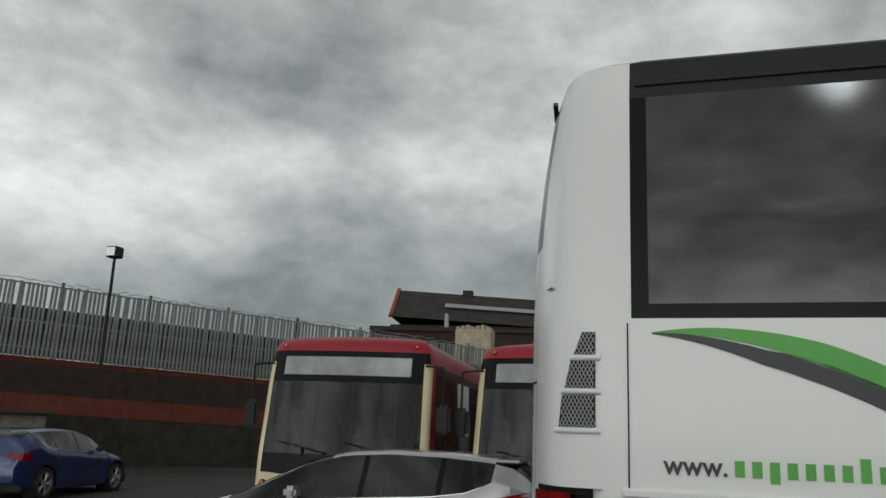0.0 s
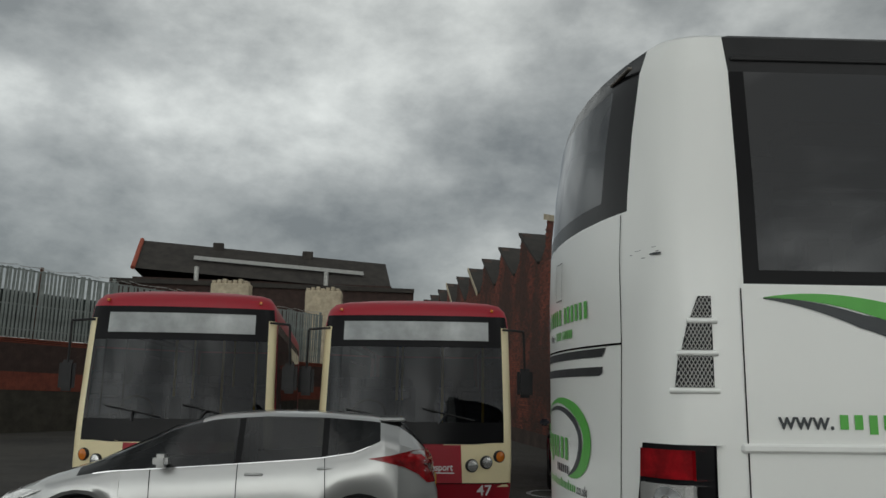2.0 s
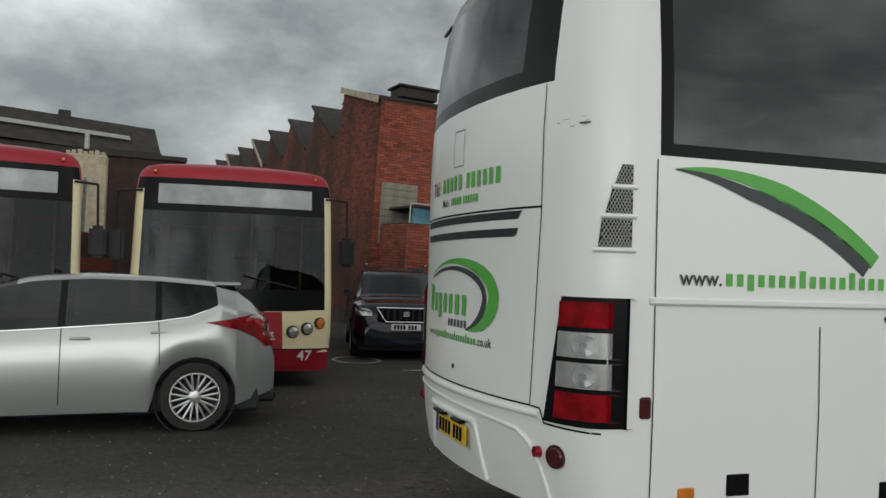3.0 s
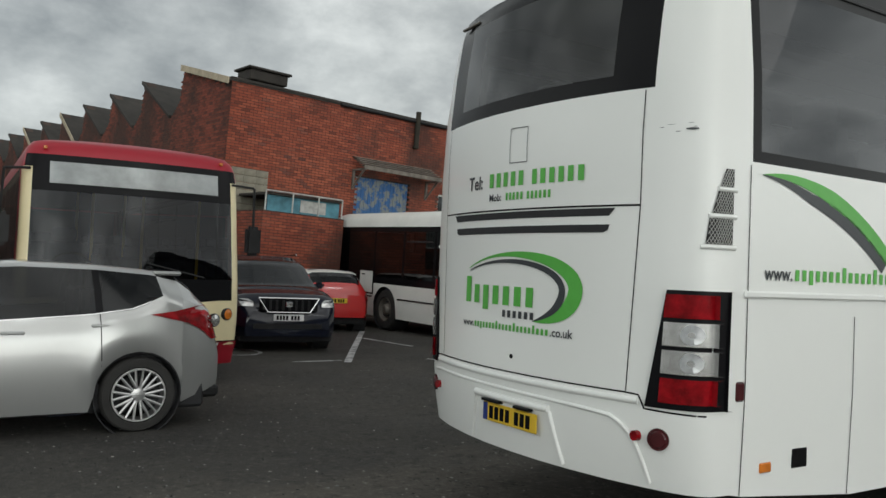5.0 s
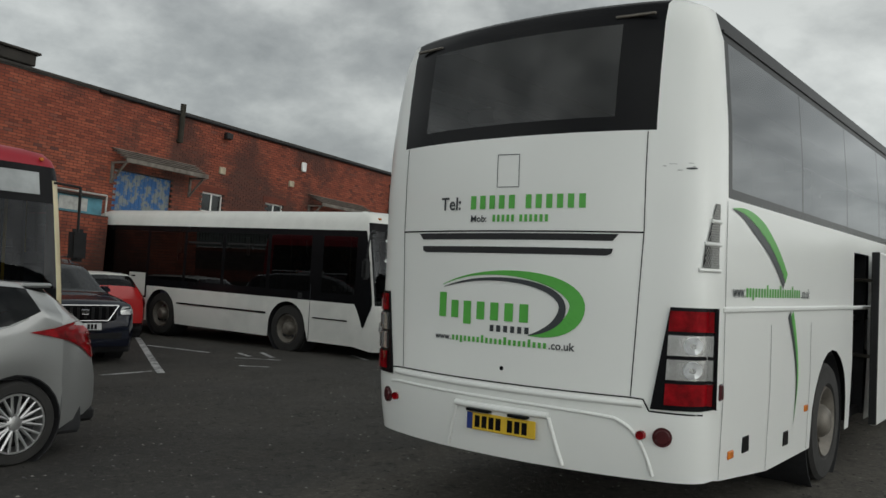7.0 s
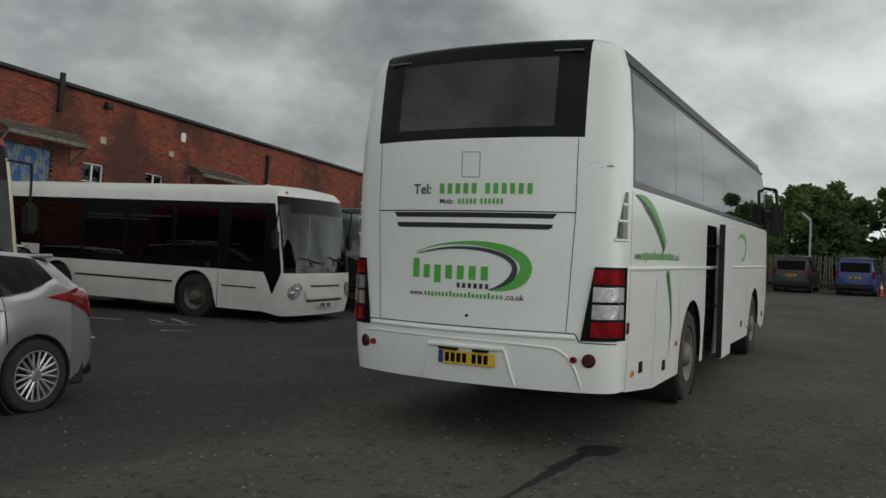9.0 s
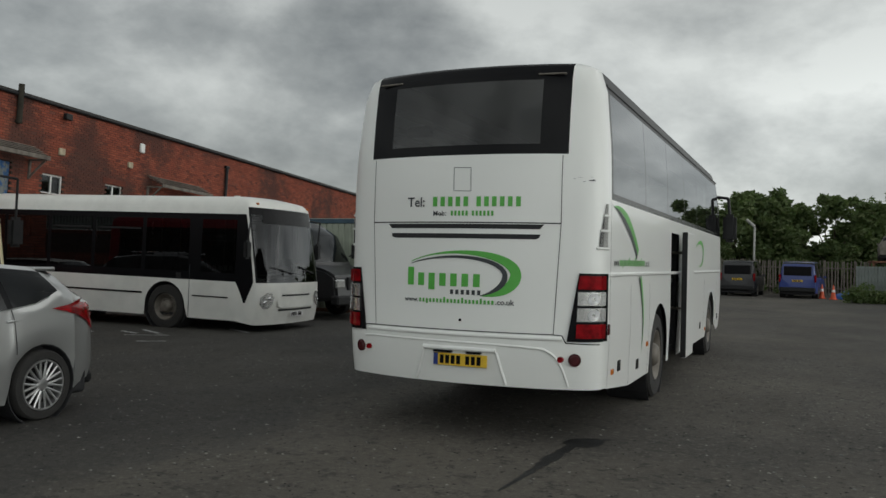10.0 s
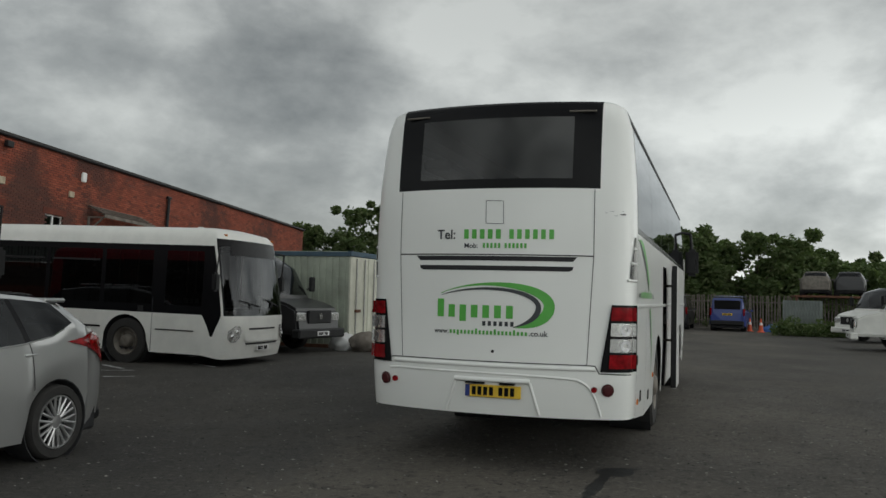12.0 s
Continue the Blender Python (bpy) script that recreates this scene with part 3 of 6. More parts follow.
    # lamps
    for side in (1, -1):
        def S(u, v, off=0.0, side=side):
            p = on_rear(s, u, v, off)
            return Vector((side * p.x, p.y, p.z))

        def lamp_skin(name, z0, z1, a0, a1, off, mat, parent=t, label="", reach=0.9995):
            v, f = [], []
            n = 18
            for z, a in ((z0, a0), (z1, a1)):
                x1 = s.w(z) * reach
                for o in (off, -0.02):
                    for i in range(n + 1):
                        p = S(a + (x1 - a) * (1 - (1 - i / n) ** 2), z, o)
                        if i == n:
                            p.x += side * off
                        v.append(p)
            for i in range(n):
                f.append((i, i + 1, 2 * (n + 1) + i + 1, 2 * (n + 1) + i))
            f.append((n + 1, 0, 2 * n + 2, 3 * n + 3))
            f.append(tuple(range(n + 1)) + tuple(range(2 * n + 1, n, -1)))
            f.append(tuple(range(2 * n + 2, 3 * n + 3)) + tuple(range(4 * n + 3, 3 * n + 2, -1)))
            return part(name, (v, f), mat, parent, label, 30)

        lamp = lamp_skin("tail_lamp", 0.895, 1.49, 0.995, 1.085, 0.017, M_BLACK, t, "black tail lamp with red and clear lenses")
        for (z0, z1), mat, nm in zip(((1.345, 1.475), (1.205, 1.335), (1.065, 1.195), (0.92, 1.055)), (M_REDLENS, M_CLEARLENS, M_CLEARLENS, M_REDLENS), ("red_lens", "clear_lens", "clear_lens", "red_lens")):
            lamp_skin(nm, z0 + 0.006, z1 - 0.006, 1.085 - 0.03 * (1.4 - z0), 1.09 - 0.03 * (1.4 - z0), 0.030, mat, lamp, "", 0.991)
            if nm == "clear_lens":
                c = S(1.205, (z0 + z1) / 2, 0.034)
                dish = ([], [])
                for i in range(36):
                    a, rise = i * math.tau / 36, 0.0355 if i % 2 else 0.0345
                    dish[0].extend([S(1.205 + 0.016 * math.cos(a), (z0 + z1) / 2 + 0.016 * math.sin(a), rise), S(1.205 + 0.04 * math.cos(a), (z0 + z1) / 2 + 0.05 * math.sin(a), rise)])
                    dish[1].append((2 * i, 2 * i + 1, (2 * i + 3) % 72, (2 * i + 2) % 72))
                part("reflector", dish, M_LAMPDISH, lamp)
        part("reflector", lathe([(-0.02, 0), (-0.02, 0.026), (0.01, 0.028), (0.03, 0.0)], 18), M_REDLENS, t, "", 30, pose(*S(0.945, 0.737, 0.002), 0, 0, 90))
        part("fog_lamp", lathe([(-0.014, 0.0), (-0.012, 0.038), (-0.004, 0.044), (-0.004, 0.056), (0.03, 0.058)], 22), M_DARKRED, t, "", 30, pose(*S(1.06, 0.735, 0.004), 0, 0, 90 + side * 25))
        # ventilation grilles on the corner posts
        for z0, z1, y0, y0t in ((1.725, 1.855, 0.235, 0.25), (1.88, 1.99, 0.262, 0.288), (2.015, 2.105, 0.30, 0.335)):
            y1 = 0.388
            def C(y, z, off):
                f = np.interp(y - lerp(*s.rear, z), s.rc[1], s.rc[0])
                return Vector((side * (s.w(z) * f + off * 0.9), y - off * 0.35, z))
            v = [C(a + (y1 - a) * i / 8, z0 + (z1 - z0) * j / 3, 0.006) for j in range(4) for i in range(9) for a in (y0 + (y0t - y0) * j / 3,)]
            gr = part("corner_grille", (v, [(9 * j + i, 9 * j + i + 1, 9 * j + i + 10, 9 * j + i + 9) for j in range(3) for i in range(8)]), M_DARK, t, "dark mesh grille")
            wire = bmesh.new()
            for d in (-1, 1):
                for i in range(-8, 16):
                    pts = []
                    for k in range(9):
                        zz = z0 + (z1 - z0) * k / 8
                        yy = y0 + 0.016 * i + d * (zz - z0) * 0.55
                        if lerp([z0, z1], [y0, y0t], zz) <= yy <= y1:
                            pts.append((yy, zz))
                    if len(pts) > 1:
                        for p, q in zip(pts, pts[1:]):
                            tube(C(*p, 0.009), C(*q, 0.009), 0.002, wire, 4)
            part("wire_mesh", wire, M_GALVMESH, gr)
            part("grille_lip", sweep([C(y0 - 0.015 + (y1 + 0.035 - y0) * i / 8, z0 - 0.014, 0.002) for i in range(9)], 0.013), M_WHITE, gr, "", 60)
        part("side_marker", box(-0.012, 0.012, -0.03, 0.03, -0.05, 0.05, 0.01), M_DARKRED, t, "", 0, pose(side * 1.272, 0.475, 0.99))
        # waist rail, flank seams, handles
        part("waist_rail", box(-0.02, 0.018, 0.485, 10.3, 1.462, 1.5, 0.01), M_WHITE, t, "", 0, pose(side * s.w(1.48), 0, 0))
        for y in (0.515, 1.46, 2.52, 4.05, 5.0, 7.7, 9.6):
            part("panel_seam", side_patch(s, [((0.46 if y < 1 else 0.37) + ((1.0 if y > 1 else 1.68)) * i / 12, y - 0.003, y + 0.003) for i in range(13)], 0.004, side), M_BLACK, t)
        for y, z in ((1.0, 0.612), (1.93, 0.53), (7.3, 0.6), (9.95, 0.62)):
            part("flap_handle", box(-0.004, 0.006, -0.065, 0.065, -0.052, 0.052, 0.004), M_BLACK, t, "", 0, pose(side * s.w(z), y, z))
        for y, z in ((0.71, 0.586), (2.45, 0.70), (8.0, 0.5)):
            part("side_marker", box(-0.003, 0.012, -0.045, 0.045, -0.026, 0.026, 0.006), M_AMBER, t, "", 0, pose(side * s.w(z), y, z))
        part("rain_strip", box(-0.125, 0.125, -0.012, 0.012, -0.008, 0.008, 0.004), M_STEEL, t, "", 0, pose(side * 0.8, s.rear_y(0.8, 3.25) - 0.012, 3.25, 0, 0, side * 7))
        part("cantrail_gutter", box(-0.02, 0.012, 0.55, 10.0, -0.012, 0.012, 0.005), M_PLASTIC, t, "", 0, pose(side * s.w(3.2), 0, 3.2))
        # mirror at the front
        part("mirror", box(-0.13, 0.13, -0.09, 0.09, -0.28, 0.28, 0.06, None, 2), M_PLASTIC, t, "", 40, pose(side * 1.42, 10.55, 2.35))
        arm = bmesh.new()
        tube((side * 1.42, 10.55, 2.6), (side * 1.38, 10.6, 2.95), 0.03, arm)
        tube((side * 1.38, 10.6, 2.95), (side * 1.0, 10.5, 3.0), 0.03, arm)
        part("mirror_arm", arm, M_PLASTIC, t)
    # livery
    sw_out = bezier((-0.47, 1.56), (-0.1, 1.72), (0.52, 1.66), (0.55, 1.47), 20) + bezier((0.55, 1.45), (0.54, 1.35), (0.42, 1.28), (0.24, 1.265), 12)
    part("green_swoosh", ribbon(R(0.005), sw_out, [0.003 + 0.046 * math.sin(math.pi * min(1, i / 33) ** 1.7) for i in range(len(sw_out))]), M_GREEN, t)
    sw_in = bezier((-0.46, 1.545), (-0.1, 1.66), (0.42, 1.62), (0.455, 1.46), 20) + bezier((0.455, 1.44), (0.45, 1.36), (0.36, 1.30), (0.23, 1.265), 12)
    part("charcoal_swoosh", ribbon(R(0.0065), sw_in, [0.002 + 0.03 * max(0, (i / 32)) ** 0.8 * (1 if i < 24 else (33 - i) / 9) for i in range(len(sw_in))]), M_CHARCOAL, t)
    URL = "xxpxxxxCxxxxCxxxxCxxx"
    bar_parts(word(R(0.005), -0.52, 0.253, 1.343, 0.165, "Cxpxxxx"), M_GREEN, t)
    bar_parts(word(R(0.005), -0.066, 0.247, 1.272, 0.042, "CCCCCC"), M_CHARCOAL, t)
    data, w = letters("Tel:", 0.088, lambda u, v: on_rear(s, -0.522 + u, 2.065 + v, 0.005), 1.0)
    part("lettering", data, M_CHARCOAL, t)
    bar_parts(word(R(0.005), -0.265, 0.116, 2.065, 0.088, "CCCCC"), M_GREEN, t)
    bar_parts(word(R(0.005), 0.165, 0.597, 2.065, 0.088, "CCCCCC"), M_GREEN, t)
    data, w = letters("Mob:", 0.045, lambda u, v: on_rear(s, -0.25 + u, 1.981 + v, 0.005), 1.05)
    part("lettering", data, M_CHARCOAL, t)
    bar_parts(word(R(0.005), -0.075, 0.105, 1.981, 0.045, "CCCCC"), M_GREEN, t)
    bar_parts(word(R(0.005), 0.13, 0.346, 1.981, 0.045, "CCCCCC"), M_GREEN, t)
    data, w = letters("www.", 0.046, lambda u, v: on_rear(s, -0.527 + u, 1.192 + v, 0.005), 0.95)
    part("lettering", data, M_CHARCOAL, t)
    bar_parts(word(R(0.005), -0.527 + w + 0.006, 0.366, 1.192, 0.05, URL), M_GREEN, t)
    data, w = letters(".co.uk", 0.05, lambda u, v: on_rear(s, 0.372 + u, 1.192 + v, 0.005), 1.0)
    part("lettering", data, M_CHARCOAL, t)
    for side in (1, -1):
        def F(u, v, off=0.004, side=side):
            return Vector((side * (s.side_x(v) + off), u, v))

        for gap, wide, nm, mat in ((0.0, 0.040, "green_swoosh", M_GREEN), (0.082, 0.036, "charcoal_swoosh", M_CHARCOAL)):
            mid = bezier((0.61, 2.10), (1.0, 2.145), (1.47, 1.98), (1.80, 1.70), 22)
            mid = [(u - gap * 0.62 * min(1, i / 14), v - gap * 0.9 * min(1, i / 8) * (1 - 0.4 * i / 22)) for i, (u, v) in enumerate(mid)]
            part(nm, ribbon(F, mid, [0.003 + wide * min(1, i / 11) for i in range(23)]), mat, t)
            mid = bezier((1.97, 1.44), (2.14, 1.2), (2.22, 0.95), (2.10, 0.61), 18)
            mid = [(u - gap * 0.95 * (1 - i / 18), v) for i, (u, v) in enumerate(mid)]
            part(nm, ribbon(F, mid, [wide * (1 - i / 18) + 0.002 for i in range(19)]), mat, t)
        data, w = letters("www.", 0.075, lambda u, v, side=side: Vector((side * (s.side_x(1.58) + 0.005), 0.645 + u if side > 0 else 2.5 - u, 1.56 + v)), 0.95)
        part("lettering", data, M_CHARCOAL, t)
        n0 = 0.645 + w + 0.015 if side > 0 else 0.96
        bar_parts(word(F, n0, n0 + 1.29, 1.56, 0.085, URL), M_GREEN, t)
        data, w = letters(".co.uk", 0.075, lambda u, v, side=side: Vector((side * (s.side_x(1.58) + 0.005), n0 + 1.31 + u if side > 0 else 0.96 - u, 1.56 + v)), 0.95)
        part("lettering", data, M_CHARCOAL, t)
        mid = bezier((6.5, 1.86), (6.9, 2.02), (7.5, 1.98), (7.5, 1.8), 14) + bezier((7.5, 1.78), (7.48, 1.66), (7.3, 1.58), (7.0, 1.57), 8)
        part("green_swoosh", ribbon(F, mid, [0.003 + 0.04 * math.sin(math.pi * i / 24) for i in range(len(mid))]), M_GREEN, t)
    # doorway and the opened plug door
    part("doorway", box(0.45, 1.2, 4.06, 4.71, 0.42, 0.5), M_DARK, t)
    part("doorway_step", box(0.5, 1.15, 4.06, 4.71, 0.5, 0.75, 0.02), M_PLASTIC, t)
    part("doorway_step", box(0.5, 0.95, 4.06, 4.71, 0.75, 1.0, 0.02), M_PLASTIC, t)
    part("doorway_wall", box(0.44, 1.24, 4.02, 4.06, 0.42, 2.0), M_DARK, t)
    part("doorway_wall", box(0.44, 1.24, 4.71, 4.75, 0.42, 2.0), M_DARK, t)
    d = part("door", box(-0.035, 0.035, 0, 0.68, 0.36, 2.02, 0.015), M_WHITE, t, "white plug door standing open", 0, pose(1.40, 4.36, 0))
    part("door_seal", box(-0.037, 0.032, -0.02, 0.005, 0.37, 2.02, 0.004), M_PLASTIC, d)
    part("door_lining", box(-0.045, -0.036, 0.03, 0.65, 0.45, 1.95), M_PLASTIC, d)
    for z in (1.0, 1.75):
        part("door_arm", tube((1.37, 4.55, z), (1.1, 4.72, z), 0.018), M_STEEL, t)
    # scuff on the corner post
    for du, dz, w, h in ((0, 0, 0.06, 0.011), (-0.07, 0.025, 0.03, 0.002), (-0.09, 0.012, 0.012, 0.003), (-0.04, -0.012, 0.02, 0.003), (0.03, 0.010, 0.02, 0.003), (0.01, 0.03, 0.025, 0.002)):
        yy = 0.17 + du * 0.6
        pts = []
        for i in range(4):
            y = yy + w * 0.6 * i / 3
            f = np.interp(y - lerp(*s.rear, 2.3), s.rc[1], s.rc[0])
            pts.append((y, s.w(2.3) * f))
        v = [Vector((x + 0.004, y - 0.003, 2.3 + dz + sg * h * (0.3 + 0.7 * math.sin(math.pi * (i + 0.4) / 4)) / 2)) for i, (y, x) in enumerate(pts) for sg in (-1, 1)]
        part("scuff", (v, [(2 * i, 2 * i + 1, 2 * i + 3, 2 * i + 2) for i in range(3)]), M_CHARCOAL, t)
    return t


coach()


# ---- city buses ----
def city_bus(m, L, wheels, body_mat, label, red=False, group=""):
    t = thing("bus", m, label, "bus", group)
    zs = [0.28, 0.5, 0.75, 1.0, 1.08, 1.25, 1.45, 1.8, 2.2, 2.35, 2.47, 2.62, 2.70, 2.78, 2.83, 2.86]
    width = ([0.28, 0.6, 1.3, 2.47, 2.62, 2.70, 2.78, 2.83, 2.86], [1.19, 1.22, 1.22, 1.2, 1.18, 1.155, 1.09, 0.97, 0.7])
    rear = ([0.28, 1.0, 2.4, 2.7, 2.84], [0.06, 0.0, 0.03, 0.08, 0.4])
    front = ([0.28, 0.5, 1.0, 1.25, 2.2, 2.62, 2.70, 2.78, 2.86], [L - 0.06, L, L - 0.01, L - 0.04, L - 0.2, L - 0.29, L - 0.33, L - 0.42, L - 0.75])
    rc = ([0, 0.5, 0.8, 0.93, 1.0], [0, 0.01, 0.03, 0.07, 0.16])
    fc = ([0, 0.3, 0.55, 0.76, 0.86, 0.915, 0.958, 0.982, 0.993, 1.0], [0, 0.012, 0.04, 0.085, 0.115, 0.14, 0.17, 0.20, 0.23, 0.28])
    panes = [0.55, 1.95, 3.3, 4.7, 6.1, 7.4, L - 1.35] if red else [0.5, 2.4, 3.73, 5.01, 6.4, 7.74]
    post = {p: 0.16 if p == 7.74 else 0.05 for p in panes}
    ys = sorted(set([0.3] + [p + d for p in panes for d in (-post[p], post[p])] + arch_ys(wheels, 0.52) + [L - 0.75]))
    s = Shell(zs, width, rear, front, rc, fc, ys, ([0, L - 0.6, L], [0.28, 0.28, 0.22]), wheels, 0.52, 1.05)

    def region(kind, lo, hi, z0, z1, side):
        if kind == "f":
            if red:
                if lo > 0.955 and z1 <= 2.48 and z0 >= 0.74:
                    return "corner_pillar_%d" % side
                if hi <= 0.96 and z0 >= 1.24 and z1 <= 2.63:
                    return "windscreen" if hi <= 0.92 and z1 <= 2.21 else "front_surround"
                if z0 >= 0.99 and z1 <= 1.26 and hi <= 0.965:
                    return "front_surround"
                if z0 >= 0.49 and z1 <= 1.01 and lo > 0.5:
                    return "lamp_panel_%d" % side
            elif hi <= 0.985 and z0 >= 1.07 and z1 <= 2.63:
                return "windscreen" if hi <= 0.96 and z1 <= 2.48 else "front_surround"
            return "body"
        if kind == "s" and z0 >= 1.07 and z1 <= 2.48:
            if lo < 0.31 or hi > 50:
                return "body" if not (hi > 50 and not red) else "black_band"
            for p in panes:
                if lo >= p - post[p] - 0.001 and hi <= p + post[p] + 0.001:
                    return "black_band"
            if z1 > 2.36 or z0 < 1.2 or (hi > L - 0.7):
                return "black_band"
            return "side_window%d_%d" % (sum(lo > p for p in panes), side)
        if kind == "r" and hi <= 0.81 and 1.44 <= z0 and z1 <= 2.36:
            return "rear_window"
        return "body"

    mats = {"body": body_mat, "roof": body_mat, "windscreen": M_WINDSCREEN, "front_surround": M_BLACK, "black_band": M_BLACK, "rear_window": M_CARGLASS,
            "corner_pillar": M_CREAM, "lamp_panel": M_CREAM}
    for name, data in s.build(region).items():
        if name.startswith("side_window"):
            part("side_window", data, M_CARGLASS if red else M_GLASS, t, "dark tinted side window", 30)
        else:
            name = name.rsplit("_", 1)[0] if name.endswith("1") else name
            part(name, data, mats[name], t, "", 40)
    part("cabin_floor", box(-1.12, 1.12, 0.3, L - 0.5, 0.3, 0.36), M_DARK, t)
    part("cabin_bulkhead", box(-1.1, 1.1, 0.35, 0.4, 0.36, 2.4), M_DARK, t)
    part("headlining", box(-1.1, 1.1, 0.4, L - 0.75, 2.44, 2.5), M_DARK, t)
    for y in np.arange(1.2, L - 2.6, 0.85):
        for x in (-0.9, -0.45, 0.45, 0.9):
            part("seat", SEAT, None, t, "", 0, pose(x, y, 0.6 if y < wheels[0] + 1 else 0.36))
    part("dashboard", box(-1.05, 1.05, L - 0.75, L - 0.3, 0.9, 1.22, 0.06), M_PLASTIC, t)
    part("driver_seat", SEAT, None, t, "", 0, pose(0.62, L - 1.5, 0.55))
    wheel = bmesh.new()
    for i in range(16):
        a, b2 = i * math.tau / 16, (i + 1) * math.tau / 16
        tube((0.62 + 0.22 * math.cos(a), L - 0.85 + 0.1 * math.sin(a), 1.33 + 0.18 * math.sin(a)), (0.62 + 0.22 * math.cos(b2), L - 0.85 + 0.1 * math.sin(b2), 1.33 + 0.18 * math.sin(b2)), 0.016, wheel, 6)
    part("steering_wheel", wheel, M_PLASTIC, t)
    for x, y in ((0.3, L - 1.7), (-0.35, L - 1.9), (-0.35, L - 3.4), (0.3, L - 3.4), (-0.9, L - 1.1)):
        part("hand_pole", tube((x, y, 0.36), (x, y, 2.44), 0.018), M_YELLOW if red else M_STEEL, t)
    part("cab_screen", box(0.25, 0.3, L - 2.1, L - 1.1, 0.36, 1.5, 0.01), M_PLASTIC, t)
    for side in (1, -1):
        for y in wheels:
            heavy_wheel(t, side * 1.19, y, 0.47, 0.28, side)
            part("wheel_well", lathe([(-0.45, 0.54), (-0.02, 0.565), (-0.02, 0.555), (-0.45, 0.53)], 24), M_DARK, t, "", 0, pose(side * 1.2, y, 0.5, 0, 0, 0 if side > 0 else 180))
        part("skirt_trim", box(-0.004, 0.012, 0.4, wheels[0] - 0.6, -0.018, 0.018), M_BLACK, t, "", 0, pose(side * s.w(0.75), 0, 0.75))
        part("skirt_trim", box(-0.004, 0.012, wheels[0] + 0.6, wheels[1] - 0.6, -0.018, 0.018), M_BLACK, t, "", 0, pose(side * s.w(0.75), 0, 0.75))
        part("skirt_trim", box(-0.004, 0.012, wheels[1] + 0.72, L - 0.9, -0.012, 0.012), M_BLACK, t, "", 0, pose(side * s.w(0.75), 0, 0.75))
        part("skirt_trim", box(-0.004, 0.006, wheels[1] + 0.62, wheels[1] + 0.626, 0.3 - 0.75, 1.4 - 0.75), M_CHARCOAL, t, "", 0, pose(side * s.w(0.75), 0, 0.75))
        part("marker_box", box(-0.004, 0.02, -0.06, 0.06, -0.06, 0.06, 0.01), M_PLASTIC, t, "", 0, pose(side * s.w(1.15), wheels[1] + 0.35, 1.15))
        for i in range(2):
            part("opening_vent", box(-0.006, 0.006, panes[2 + i] + 0.1, panes[3 + i] - 0.1, -0.02, 0.02, 0.004), M_PLASTIC, t, "", 0, pose(side * s.w(2.15), 0, 2.12))
        # mirrors on arms
        mir = part("mirror", box(-0.1, 0.1, -0.05, 0.05, -0.19, 0.19, 0.04, None, 2), M_PLASTIC, t, "", 40, pose(side * 1.40, L - 0.35, 1.75))
        arm = bmesh.new()
        tube((side * 1.12, L - 0.4, 2.45), (side * 1.38, L - 0.3, 2.42), 0.016, arm)
        tube((side * 1.38, L - 0.3, 2.42), (side * 1.40, L - 0.35, 1.9), 0.016, arm)
        part("mirror_arm", arm, M_PLASTIC, t)
        part("roof_marker", box(-0.02, 0.02, -0.04, 0.04, -0.02, 0.02, 0.008), M_AMBER, t, "", 0, pose(side * 0.98, s.front_y(0.98, 2.7) + 0.005, 2.7))

    def onf(x, z, off):
        return Vector((x, s.front_y(x, z) + off, z))

    def front_skin(name, rows, mat, off=0.006, label=""):
        n, v, f = 10, [], []
        for z, a, b3 in rows:
            v += [onf(a + (b3 - a) * i / n, z, off) for i in range(n + 1)]
        for r in range(len(rows) - 1):
            for i in range(n):
                k2 = r * (n + 1) + i
                f.append((k2, k2 + 1, k2 + n + 2, k2 + n + 1))
        return part(name, (v, f), mat, t, label, 30)

    wip = bmesh.new()
    tube(onf(-0.75, 1.27, 0.03), onf(-0.1, 1.42, 0.03), 0.012, wip, 6)
    tube(onf(0.15, 1.27, 0.03), onf(0.85, 1.40, 0.03), 0.012, wip, 6)
    tube(onf(-0.3, 1.22, 0.02), onf(-0.4, 1.35, 0.035), 0.014, wip, 6)
    tube(onf(0.5, 1.22, 0.02), onf(0.5, 1.34, 0.035), 0.014, wip, 6)
    part("wiper", wip, M_PLASTIC, t)
    if red:
        front_skin("destination_display", [(2.29, -0.93, 0.93), (2.54, -0.93, 0.93)], M_DISPLAY, 0.012, "blank grey destination display")
        front_skin("black_bib", [(0.98, -0.75, 0.75), (1.0, -1.0, 1.0), (1.24, -1.1, 1.1)], M_BLACK)
        front_skin("lower_red_panel", [(0.5, -0.60, 0.60), (0.97, -0.58, 0.58)], M_RED, 0.007)
        front_skin("red_bumper", [(0.27, -1.19, 1.19), (0.50, -1.2, 1.2)], M_RED, 0.03)
        part("bumper_seam", ribbon(lambda u, v: onf(u, v, 0.033), [(-1.18 + 0.118 * i, 0.505) for i in range(21)], [0.006] * 21), M_BLACK, t)
